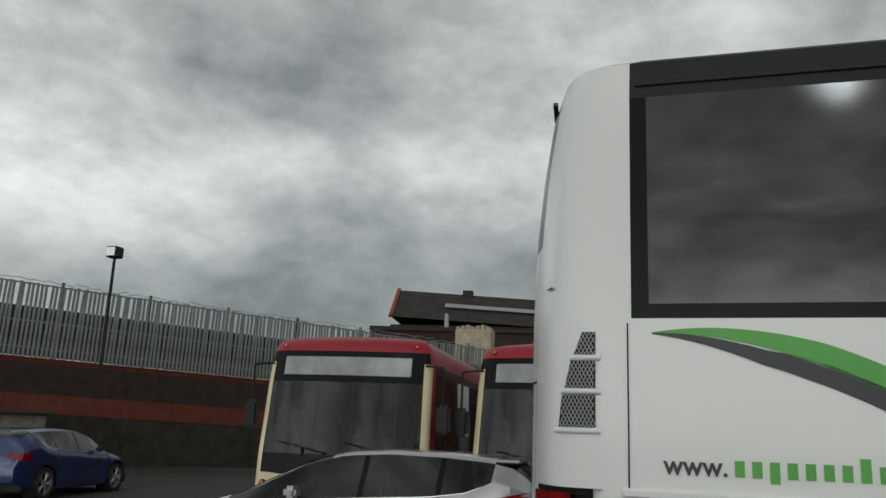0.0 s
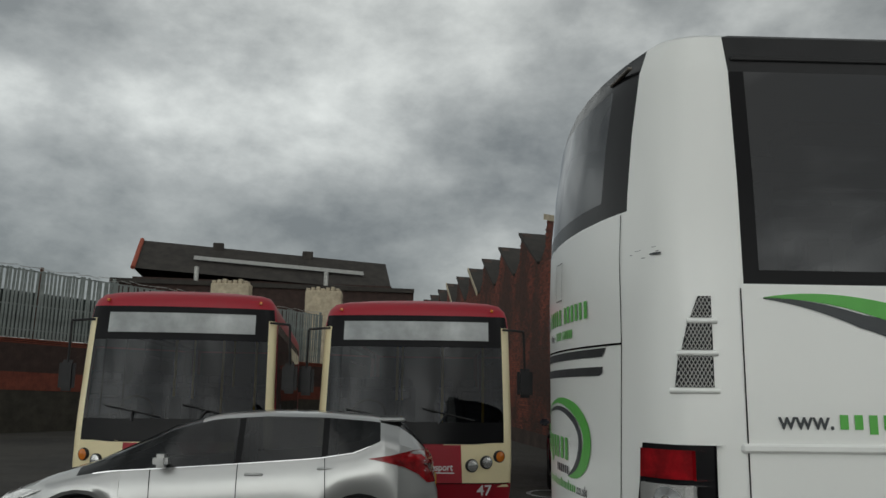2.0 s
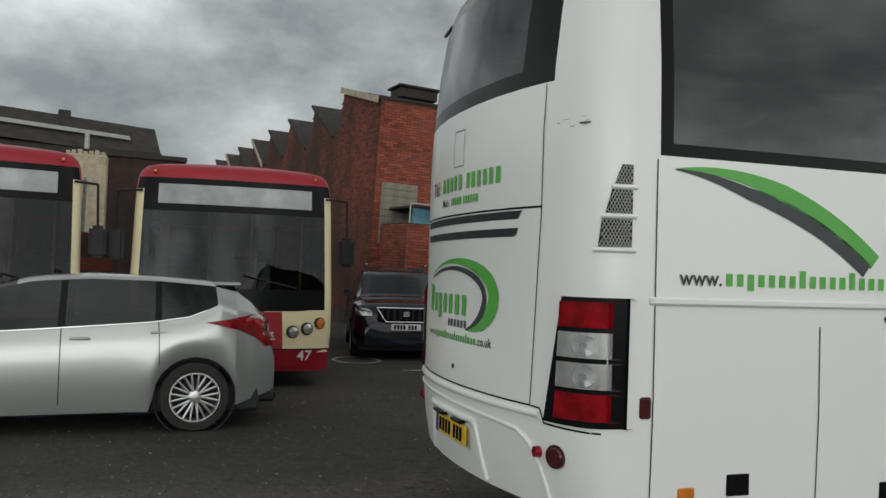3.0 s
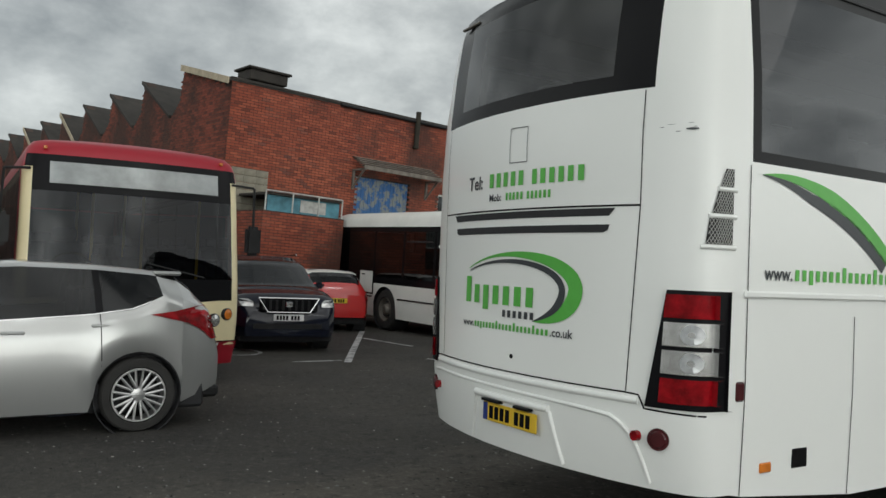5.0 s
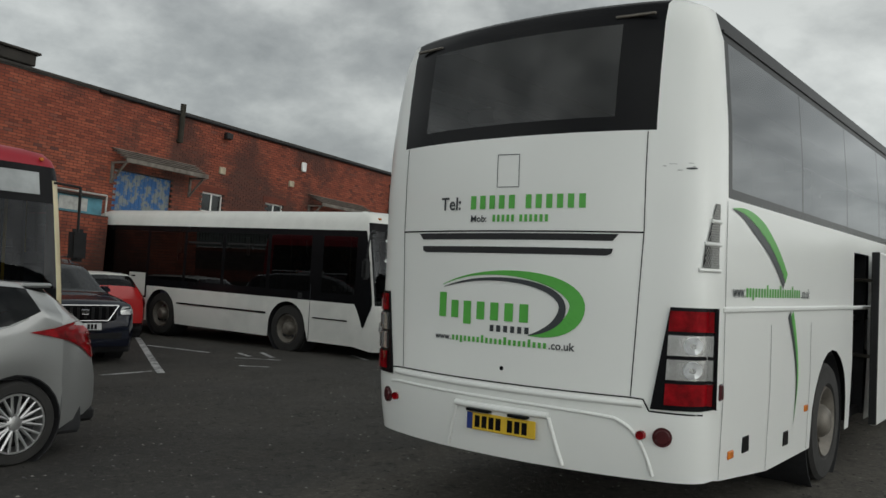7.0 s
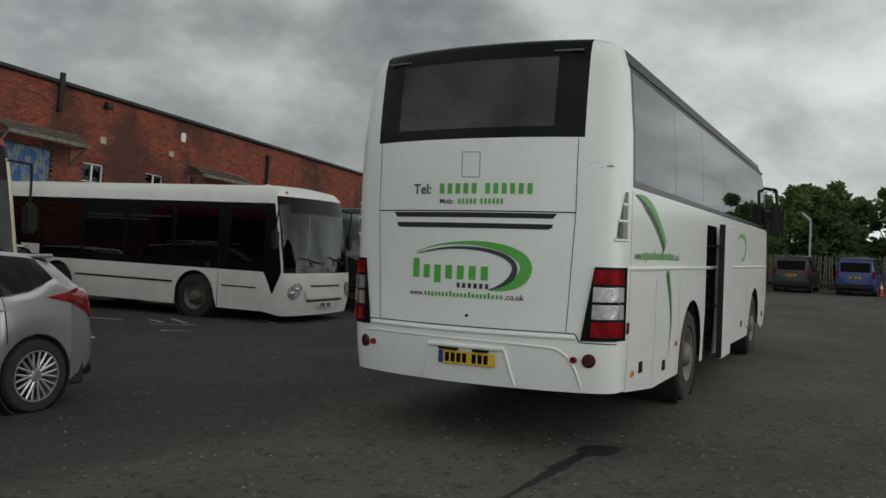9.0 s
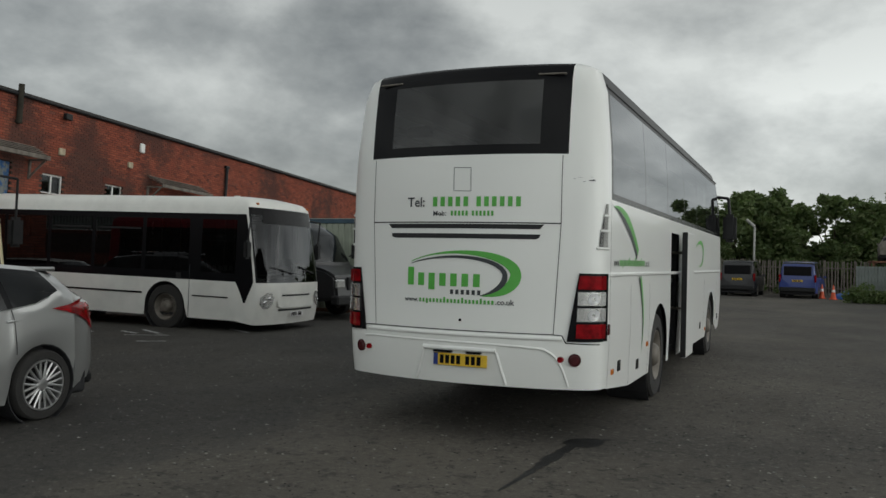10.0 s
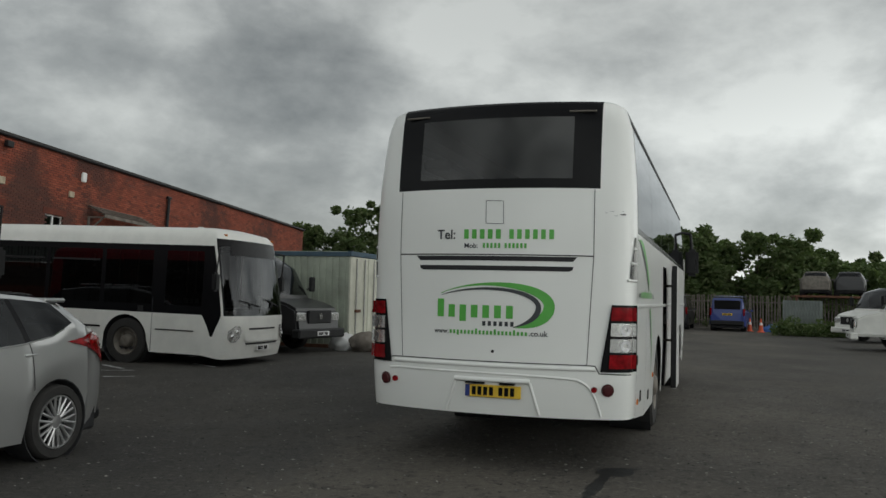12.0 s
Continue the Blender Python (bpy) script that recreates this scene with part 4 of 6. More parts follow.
        for side in (1, -1):
            for x, z, mat2, r in ((0.72, 0.72, M_CLEARLENS, 0.065), (0.90, 0.76, M_CLEARLENS, 0.065), (1.06, 0.83, M_AMBER, 0.06)):
                p = onf(side * x, z, 0.0)
                l = part("headlamp" if mat2 is M_CLEARLENS else "indicator", lathe([(0.03, 0), (0.03, r * 0.6), (0.02, r * 0.92), (0.02, r * 1.1), (-0.03, r * 1.12)], 22), mat2, t, "", 40, pose(*p, 0, 0, 90 - side * (8 + 22 * x)))
                part("lamp_bezel", lathe([(0.012, r), (0.024, r * 1.08), (0.012, r * 1.25), (-0.02, r * 1.28)], 22), M_PLASTIC, l)
        plate(t, pose(0, s.front_y(0, 0.42) + 0.034, 0.40, 0, 0, 180), M_PLATEWHITE)
        data, w = letters("47", 0.13, lambda u, v: onf(-0.78 - u, 0.36 + v, 0.036))
        part("lettering", data, M_PLATEWHITE, t)
        data, w = letters("transport", 0.085, lambda u, v: onf(-0.10 - u, 0.66 + v, 0.012), 0.85)
        part("lettering", data, M_PLATEWHITE, t)
        part("underline", ribbon(lambda u, v: onf(u, v, 0.012), [(-0.1, 0.63), (-0.5, 0.63)], [0.006, 0.006]), M_PLATEWHITE, t)
    else:
        front_skin("destination_glass", [(2.30, -0.95, 0.95), (2.58, -0.9, 0.9)], M_BLACK, 0.008)
        front_skin("grille_slot", [(0.80, -0.55, 0.55), (0.835, -0.56, 0.56)], M_DARK, 0.008)
        front_skin("grille_recess", [(0.56, -0.62, 0.62), (0.60, -0.7, 0.7), (0.74, -0.72, 0.72)], M_BUSWHITE, 0.022)
        front_skin("bumper_slot", [(0.50, -0.66, 0.66), (0.535, -0.68, 0.68)], M_DARK, 0.008)
        plate(t, pose(0, s.front_y(0, 0.42) + 0.02, 0.42, 0, 0, 180), M_PLATEWHITE)
        for side in (1, -1):
            part("front_quarter", side_patch(s, [(0.66, L - 0.52, L - 0.48), (0.85, L - 0.60, L - 0.40), (1.0, L - 0.68, L - 0.33), (1.09, L - 0.74, L - 0.3)], 0.006, side), M_BLACK, t)
            front_skin("headlamp", [(0.56, side * 0.98, side * 1.10), (0.64, side * 0.86, side * 1.17), (0.78, side * 0.80, side * 1.16), (0.88, side * 0.86, side * 1.0)], M_CLEARLENS, 0.012, "clear almond headlamp")
            for x, z in ((0.94, 0.76), (1.06, 0.68)):
                part("bulb", lathe([(0.02, 0), (0.018, 0.025), (0.008, 0.04)], 16), M_CHROME, t, "", 0, pose(*onf(side * x, z, 0.008), 0, 0, 90 - side * 25))
        part("roof_pod", box(-0.3, 0.3, L * 0.12, L * 0.17, 2.83, 2.9, 0.03), M_BUSWHITE, t)
        part("roof_antenna", box(-0.04, 0.04, L - 1.7, L - 1.55, 2.83, 2.93, 0.02), M_BUSWHITE, t)
        part("engine_flap", side_patch(s, [(0.80, 1.70, 2.42), (1.07, 1.70, 2.42), (1.40, 1.70, 2.42)], 0.004, 1), M_BLACK, t)
        part("engine_flap", side_patch(s, [(0.84, 1.74, 2.36), (1.07, 1.74, 2.36), (1.37, 1.74, 2.36)], 0.008, 1), M_BUSWHITE, t, "white flap outlined in black")
        part("flap_handle", side_patch(s, [(1.27, 1.83, 1.98), (1.30, 1.83, 1.98)], 0.011, 1), M_BLACK, t)
        for y, w2 in ((8.18, 0.1), (8.32, 0.12), (8.47, 0.08), (8.58, 0.1)):
            part("window_notice", side_patch(s, [(1.30, y, y + w2), (1.40, y, y + w2)], -0.012, 1), M_PLATEWHITE, t)
        for x, nm in ((-0.62, "green_notice"), (-0.42, "white_notice")):
            part(nm, box(x, x + 0.12, L - 0.36, L - 0.355, 1.3, 1.45), M_PLATEWHITE, t)
    return t


# mottled grey base colour stands in for bright sky mirrored in the display
M_DISPLAY = plain("sky_sheen_display_glass", (0.27, 0.285, 0.285), 0.18, 0.4, vary=0.3, scale=2.5)


def head(hx, hy):
    """Degrees to turn a vehicle so that its nose points along (hx, hy)."""
    return math.degrees(math.atan2(-hx, hy))


def vehicle_pose(front_x, front_y, hx, hy, L):
    n = math.hypot(hx, hy)
    hx, hy = hx / n, hy / n
    return pose(front_x - L * hx, front_y - L * hy, 0, 0, 0, head(hx, hy))


city_bus(pose(-16.232, -0.545, 0, 0, 0, -91.75) @ Matrix.Diagonal((1.055, 1, 1.03, 1)), 10.0, [2.4, 7.5], M_RED, "red and cream single-deck bus with cream windscreen pillars, parked", True, "parked red buses")
city_bus(pose(-15.867, -4.911, 0, 0, 0, -84.0) @ Matrix.Diagonal((1, 1, 1.045, 1)), 10.0, [2.4, 7.5], M_RED, "red and cream single-deck bus with dark windscreen, parked", True, "parked red buses")
city_bus(pose(-16.64, 7.52, 0.08, -0.9, 0, -87.0), 9.5, [2.95, 7.0], M_BUSWHITE, "plain white single-deck bus with black window band")


# ---- cars: rows along the length, columns up the flank and over the roof ----
def car(m, name, label, category, L, W, H, wheels, wr, paint_mat, curves, glass_from, rim=M_ALLOY, roof_mat=None, spokes=10, hatch=True):
    """curves: belt height, roof height, half width, roof half width, each as (ys, values) from the rear (0) to the nose (L).
    glass_from: (rear glass start, rear pillar, middle pillar, front pillar, windscreen foot) along y."""
    t = thing(name, m, label, category)
    belt, roof, half_w, roof_w, sill = curves
    ys = sorted(set([round(v, 3) for v in list(np.linspace(0, L, 34)) + arch_ys(wheels, wr + 0.055, 10) + list(glass_from) + [g2 + d for g2 in glass_from[1:4] for d in (-0.03, 0.03)]]))

    def base(y):
        s = lerp(*sill, y)
        for c in wheels:
            d = abs(y - c)
            if d < wr + 0.055:
                s = max(s, wr + math.sqrt((wr + 0.055) ** 2 - d * d))
        return s

    def ring(y):
        hw, rw, bz, rz, s = lerp(*half_w, y), lerp(*roof_w, y), lerp(*belt, y), lerp(*roof, y), base(y)
        rz = max(rz, bz + 0.012)
        mid = s + (bz - s) * 0.5
        flare = 0.018 if any(abs(y - c) < wr + 0.12 for c in wheels) else 0.0
        return [Vector((hw * 0.965 + flare, y, s)), Vector((hw + flare, y, s + (bz - s) * 0.22)), Vector((hw + flare * 0.6, y, mid)), Vector((hw * 0.995, y, s + (bz - s) * 0.74)), Vector((hw * 0.975, y, s + (bz - s) * 0.88)), Vector((hw * 0.94, y, bz)),
                Vector((hw * 0.94 + (rw - hw * 0.94) * 0.5, y, bz + (rz - 0.06 - bz) * 0.55 if rz - bz > 0.15 else bz + (rz - bz) * 0.4)),
                Vector((rw, y, rz - 0.05 if rz - bz > 0.15 else bz + (rz - bz) * 0.7)), Vector((rw * 0.86, y, rz - 0.012)), Vector((rw * 0.45, y, rz)), Vector((0, y, rz + 0.006))]

    g1, p1, p2, p3, ws = glass_from
    out = {}

    def add(key, q):
        v, f = out.setdefault(key, ([], []))
        n = len(v)
        v.extend(q)
        f.append(tuple(range(n, n + len(q))))

    rings = [ring(y) for y in ys]
    for side in (1, -1):
        for i in range(len(ys) - 1):
            a, b2 = ys[i], ys[i + 1]
            for j in range(10):
                q = [rings[i][j], rings[i + 1][j], rings[i + 1][j + 1], rings[i][j + 1]]
                q = [Vector((p.x * side, p.y, p.z)) for p in q]
                key = "body"
                tall = min(lerp(*roof, a) - lerp(*belt, a), lerp(*roof, b2) - lerp(*belt, b2))
                if j in (5, 6) and a >= g1 - 1e-4 and b2 <= ws + 1e-4 and tall > 0.06:
                    key = "side_glass_%d%d" % (side, int(a > p1) + int(a > p2))
                    for pil in (p1, p2):
                        if a >= pil - 0.031 and b2 <= pil + 0.031:
                            key = "pillar_trim_%d%d" % (side, pil == p1)
                elif j >= 7 and a >= p3 - 1e-4 and b2 <= ws + 1e-4:
                    key = "windscreen"
                elif j >= 7 and b2 <= g1 + 0.06 and b2 > 0.04 and tall > 0.08 and hatch:
                    key = "rear_window"
                elif j >= 7 and a >= g1 and b2 <= p3 + 0.01 and roof_mat:
                    key = "roof_panel"
                add(key, q)
        add("body", [Vector((p.x * side, p.y, p.z)) for p in rings[0]] + [Vector((0, 0, rings[0][0].z))])
        add("body", [Vector((p.x * side, p.y, p.z)) for p in rings[-1]] + [Vector((0, L, rings[-1][0].z))])
    mats = {"body": paint_mat, "side_glass": M_CARGLASS, "windscreen": M_CARGLASS, "rear_window": M_CARGLASS, "pillar_trim": M_BLACK, "roof_panel": roof_mat}
    for key, data in out.items():
        key = key.rsplit("_", 1)[0] if key[-1].isdigit() else key
        part(key, data, mats[key], t, "", 38)
    part("underbody", box(-W * 0.44, W * 0.44, 0.15, L - 0.15, 0.17, 0.42, 0.03), M_DARK, t)
    part("cabin_lining", box(-W * 0.40, W * 0.40, 0.5, L - 1.45, 0.4, min(0.78, H * 0.55), 0.05), M_DARK, t)
    for x in (-0.37, 0.37):
        for y in (p2 + 0.25, p2 - 0.65):
            part("seat", SEAT, None, t, "", 0, pose(x, y, 0.12))
    part("dashboard", box(-W * 0.38, W * 0.38, p3 + 0.1, ws - 0.2, 0.6, H * 0.62, 0.05), M_PLASTIC, t)
    for side in (1, -1):
        for y in wheels:
            x = side * (lerp(*half_w, y) + 0.004)
            w = part("wheel", lathe([(-0.21, wr * 0.65), (-0.21, wr * 0.95), (-0.18, wr), (-0.025, wr), (0, wr * 0.95), (0.003, wr * 0.76), (-0.015, wr * 0.72)], 40), M_RUBBER, t, "", 35, pose(x, y, wr, 0, 0, 0 if side > 0 else 180))
            rimm = bmesh.new()
            lathe([(-0.02, wr * 0.73), (0.0, wr * 0.72), (0.0, wr * 0.675), (-0.03, wr * 0.66), (-0.12, wr * 0.64)], 40, rimm)
            lathe([(-0.01, 0), (-0.01, wr * 0.10), (-0.018, wr * 0.2), (-0.05, wr * 0.22)], 24, rimm)
            for i in range(spokes):
                a = i * math.tau / spokes
                for d in (-0.16, 0.16):
                    p, q = Vector((-0.022, wr * 0.18 * math.cos(a), wr * 0.18 * math.sin(a))), Vector((-0.012, wr * 0.69 * math.cos(a + d), wr * 0.69 * math.sin(a + d)))
                    tube(p, q, 0.015, rimm, 6, 0.011)
            part("rim", rimm, rim, w, "bright multi-spoke alloy rim", 35)
            part("brake_disc", lathe([(-0.09, 0), (-0.09, wr * 0.5), (-0.11, wr * 0.5)], 20), M_PLASTIC, w)
            part("wheel_well", lathe([(-0.3, wr + 0.03), (-0.02, wr + 0.055), (-0.02, wr + 0.045), (-0.3, wr + 0.02), (-0.3, 0)], 24), M_DARK, t, "", 0, pose(side * lerp(*half_w, y), y, wr, 0, 0, 0 if side > 0 else 180))
        # mirrors, handles, belt highlight, door seams
        bz = lerp(*belt, p3)
        part("door_mirror", box(-0.09, 0.09, -0.07, 0.07, -0.065, 0.065, 0.035, None, 2), paint_mat, t, "", 40, pose(side * (W / 2 + 0.06), p3 - 0.06 + 0.35, bz + 0.06))
        for y in (p1 - 0.02, p2 - 0.16):
            z = lerp(*belt, y) - 0.11
            part("door_handle", box(-0.004, 0.028, -0.09, 0.09, -0.014, 0.014, 0.01), paint_mat, t, "", 40, pose(side * W / 2 * 0.985, y, z))

        def flank(y, k):
            r = rings[min(range(len(ys)), key=lambda i: abs(ys[i] - y))]
            k2 = k * 5
            j = min(4, int(k2))
            p = r[j].lerp(r[j + 1], k2 - j)
            return Vector((side * (p.x + 0.004), y, p.z))

        for y, y_low in ((p1 + 0.0, p1 - 0.02), (p2, p2), (p3 + 0.42, p3 + 0.40)):
            v = []
            for i in range(9):
                p = flank(y + (y_low - y) * (1 - i / 8), 0.1 + 0.9 * i / 8)
                v += [p + Vector((0, -0.004, 0)), p + Vector((0, 0.004, 0))]
            part("door_seam", (v, [(2 * i, 2 * i + 1, 2 * i + 3, 2 * i + 2) for i in range(8)]), M_BLACK, t)
        # bright strip added for the highlight along the window line
        v = []
        n = 16
        for i in range(n + 1):
            y = g1 + 0.1 + (ws - 0.25 - g1) * i / n
            p = Vector((side * (lerp(*half_w, y) * 0.94 + 0.004), y, lerp(*belt, y)))
            v += [p + Vector((side * 0.006, 0, -0.006)), p + Vector((side * 0.004, 0, 0.004))]
        part("belt_trim", (v, [(2 * i, 2 * i + 1, 2 * i + 3, 2 * i + 2) for i in range(n)]), M_CHROME, t)
    return t, rings, ys


def skin(rings, ys, side, rows, off=0.006):
    """A lamp or panel laid on a car's flank: rows are (height, y from, y to)."""
    v, n = [], 8
    for y, z in [(a + (b - a) * i / n, r) for r, a, b in rows for i in range(n + 1)]:
        i = max(0, min(len(ys) - 2, int(np.searchsorted(ys, y)) - 1))
        f = 0 if ys[i + 1] == ys[i] else min(1, max(0, (y - ys[i]) / (ys[i + 1] - ys[i])))
        col = [rings[i][j].lerp(rings[i + 1][j], f) for j in range(9)]
        p = Vector((lerp([q.z for q in col], [q.x for q in col], z), y, z))
        out = Vector((1, 0, 0.15)) if 0.12 < y < ys[-1] - 0.25 else Vector((0.7, -0.7 if y < 1 else 0.7, 0.1))
        p = p + out.normalized() * off
        v.append(Vector((side * p.x, p.y, p.z)))
    return v, [(r * (n + 1) + i, r * (n + 1) + i + 1, (r + 1) * (n + 1) + i + 1, (r + 1) * (n + 1) + i) for r in range(len(rows) - 1) for i in range(n)]


HATCH = (([0, 0.05, 0.1, 0.3, 0.55, 0.8, 1.2, 2.2, 3.2, 3.75, 4.15, 4.36], [0.72, 0.98, 1.05, 1.14, 1.21, 1.09, 1.03, 0.96, 0.90, 0.80, 0.66, 0.48]),
         ([0, 0.05, 0.1, 0.2, 0.36, 0.62, 1.1, 1.7, 2.2, 2.6, 3.4, 3.75, 4.15, 4.36], [0.74, 1.0, 1.1, 1.24, 1.37, 1.425, 1.46, 1.47, 1.44, 1.34, 0.96, 0.86, 0.70, 0.50]),
         ([0, 0.12, 0.4, 1.0, 2.5, 3.6, 4.0, 4.25, 4.36], [0.70, 0.80, 0.87, 0.905, 0.91, 0.90, 0.84, 0.72, 0.56]),
         ([0, 0.3, 1.0, 2.3, 2.9, 3.5, 4.36], [0.56, 0.56, 0.58, 0.60, 0.66, 0.74, 0.5]),
         ([0, 0.2, 0.5, 3.8, 4.2, 4.36], [0.36, 0.30, 0.2, 0.2, 0.24, 0.3]))
silver, R, Y = car(pose(-4.51, -0.64, 0, 0, 0, 182.9), "car", "silver five-door hatchback with red tail lamps, parked", "car", 4.36, 1.82, 1.47, [0.77, 3.42], 0.325, M_SILVER, HATCH, (0.58, 1.12, 1.95, 2.35, 3.45))
for sd in (1, -1):
    part("tail_lamp", skin(R, Y, sd, [(0.80, 0.02, 0.12), (0.88, 0.03, 0.2), (0.95, 0.045, 0.34), (1.0, 0.05, 0.55), (1.03, 0.055, 0.70), (1.06, 0.075, 0.48), (1.11, 0.11, 0.24)], 0.014), M_REDLENS, silver, "large red wrap-round tail lamp", 30)
    part("reversing_lamp", skin(R, Y, sd, [(0.92, 0.045, 0.08), (0.98, 0.05, 0.15)], 0.02), M_CLEARLENS, silver)
    part("headlamp", skin(R, Y, sd, [(0.60, 4.08, 4.26), (0.66, 3.92, 4.2), (0.73, 3.75, 4.02)], 0.012), M_CLEARLENS, silver, "clear swept-back headlamp")
part("spoiler", box(-0.54, 0.54, 0.33, 0.6, 1.375, 1.415, 0.016), M_SILVER, silver)
part("rear_bumper_trim", box(-0.72, 0.72, -0.02, 0.2, 0.24, 0.36, 0.03), M_PLASTIC, silver)
plate(silver, pose(0, -0.012, 0.78), M_YELLOW)

SUVC = (([0, 0.1, 0.6, 3.2, 3.9, 4.5, 4.735], [0.95, 1.06, 1.1, 1.04, 1.0, 0.92, 0.62]),
        ([0, 0.1, 0.4, 1.0, 2.2, 2.7, 3.55, 4.0, 4.5, 4.735], [1.0, 1.3, 1.55, 1.63, 1.65, 1.55, 1.1, 1.06, 0.97, 0.66]),
        ([0, 0.15, 0.6, 4.0, 4.45, 4.65, 4.735], [0.78, 0.86, 0.92, 0.92, 0.88, 0.80, 0.72]),
        ([0, 0.6, 2.4, 3.0, 3.6, 4.735], [0.6, 0.62, 0.64, 0.7, 0.78, 0.66]),
        ([0, 0.2, 0.5, 4.2, 4.735], [0.38, 0.32, 0.25, 0.25, 0.28]))
suv, R, Y = car(pose(-13.96, 3.1, 0, 0, 0, -99.8), "suv", "dark navy SUV with chrome-edged grille, parked", "car", 4.735, 1.84, 1.66, [0.95, 3.74], 0.35, M_NAVY, SUVC, (0.5, 1.2, 2.2, 2.55, 3.6))
part("grille", box(-0.5, 0.5, 4.70, 4.755, 0.70, 0.92, 0.03), M_BLACK, suv)
for i in range(9):
    part("grille_bar", box(-0.47 + i * 0.11, -0.43 + i * 0.11, 4.75, 4.765, 0.72, 0.9, 0.004), M_PLASTIC, suv)
gb = bmesh.new()
for a, c in (((-0.52, 4.755, 0.93), (0.52, 4.755, 0.93)), ((-0.36, 4.765, 0.69), (0.36, 4.765, 0.69)), ((-0.52, 4.755, 0.93), (-0.36, 4.765, 0.69)), ((0.52, 4.755, 0.93), (0.36, 4.765, 0.69))):
    tube(a, c, 0.013, gb, 8)
part("grille_surround", gb, M_CHROME, suv)
part("badge", box(-0.06, 0.06, 4.76, 4.785, 0.79, 0.87, 0.01), M_CHROME, suv)
part("lower_grille", box(-0.62, 0.62, 4.66, 4.74, 0.38, 0.52, 0.03), M_PLASTIC, suv)
part("bumper_strip", tube((-0.72, 4.66, 0.36), (0.72, 4.66, 0.36), 0.018), M_CHROME, suv)
plate(suv, pose(0, 4.762, 0.60, 0, 0, 180), M_PLATEWHITE)
for sd in (1, -1):
    part("headlamp", skin(R, Y, sd, [(0.78, 4.48, 4.69), (0.85, 4.34, 4.64), (0.90, 4.2, 4.52)], 0.014), M_CLEARLENS, suv, "narrow clear headlamp")
    part("roof_rail", tube((sd * 0.6, 0.9, 1.68), (sd * 0.6, 2.4, 1.7), 0.016), M_CHROME, suv)

MINI = (([0, 0.06, 0.5, 2.6, 3.2, 3.6, 3.72], [0.84, 0.92, 0.94, 0.9, 0.86, 0.72, 0.5]),
        ([0, 0.06, 0.2, 0.45, 1.0, 1.8, 2.1, 2.75, 3.2, 3.6, 3.72], [0.86, 1.05, 1.25, 1.38, 1.41, 1.40, 1.34, 0.95, 0.9, 0.76, 0.52]),
        ([0, 0.12, 0.5, 3.0, 3.5, 3.72], [0.70, 0.79, 0.84, 0.84, 0.76, 0.6]),
        ([0, 0.5, 1.8, 2.3, 2.8, 3.72], [0.56, 0.58, 0.6, 0.64, 0.7, 0.5]),
        ([0, 0.2, 0.5, 3.2, 3.72], [0.34, 0.28, 0.2, 0.2, 0.26]))
mini, R, Y = car(pose(-13.1, 4.95, 0, 0, 0, head(-0.98, 0.14)), "small_car", "small red hatchback with a white roof, parked", "car", 3.72, 1.69, 1.41, [0.6, 3.05], 0.3, M_CARRED, MINI, (0.35, 0.95, 1.6, 1.95, 2.8), roof_mat=M_BUSWHITE)
plate(mini, pose(0, -0.012, 0.72), M_YELLOW)
for sd in (1, -1):
    part("tail_lamp", skin(R, Y, sd, [(0.68, 0.004, 0.08), (0.76, 0.006, 0.14), (0.86, 0.02, 0.1)], 0.016), M_REDLENS, mini)

BMW = tuple(([y * 4.32 / 4.36 for y in c[0]], [v * 0.97 if n < 2 else v for v in c[1]]) for n, c in enumerate(HATCH))
blue, R, Y = car(pose(-9.0, -12.8, 0, 0, 0, head(-0.99, -0.135)), "car", "metallic blue five-door hatchback, parked beside the retaining wall", "car", 4.32, 1.77, 1.42, [0.78, 3.47], 0.32, M_BLUE, BMW, (0.5, 1.12, 1.95, 2.3, 3.4), spokes=5)
for sd in (1, -1):
    part("tail_lamp", skin(R, Y, sd, [(0.78, 0.03, 0.22), (0.86, 0.04, 0.34), (0.93, 0.06, 0.28)], 0.014), M_REDLENS, blue, "red tail lamp", 30)

VAN = (([0, 0.05, 3.6, 4.3, 4.7, 4.9], [0.98, 1.08, 1.06, 1.02, 0.9, 0.6]),
       ([0, 0.05, 0.16, 0.4, 3.0, 3.5, 4.3, 4.7, 4.9], [1.0, 1.5, 1.85, 1.93, 1.95, 1.85, 1.15, 1.0, 0.64]),
       ([0, 0.08, 0.4, 4.3, 4.7, 4.9], [0.86, 0.92, 0.95, 0.95, 0.88, 0.7]),
       ([0, 0.4, 3.2, 3.8, 4.3, 4.9], [0.76, 0.78, 0.78, 0.8, 0.84, 0.6]),
       ([0, 0.3, 4.5, 4.9], [0.34, 0.26, 0.24, 0.3]))
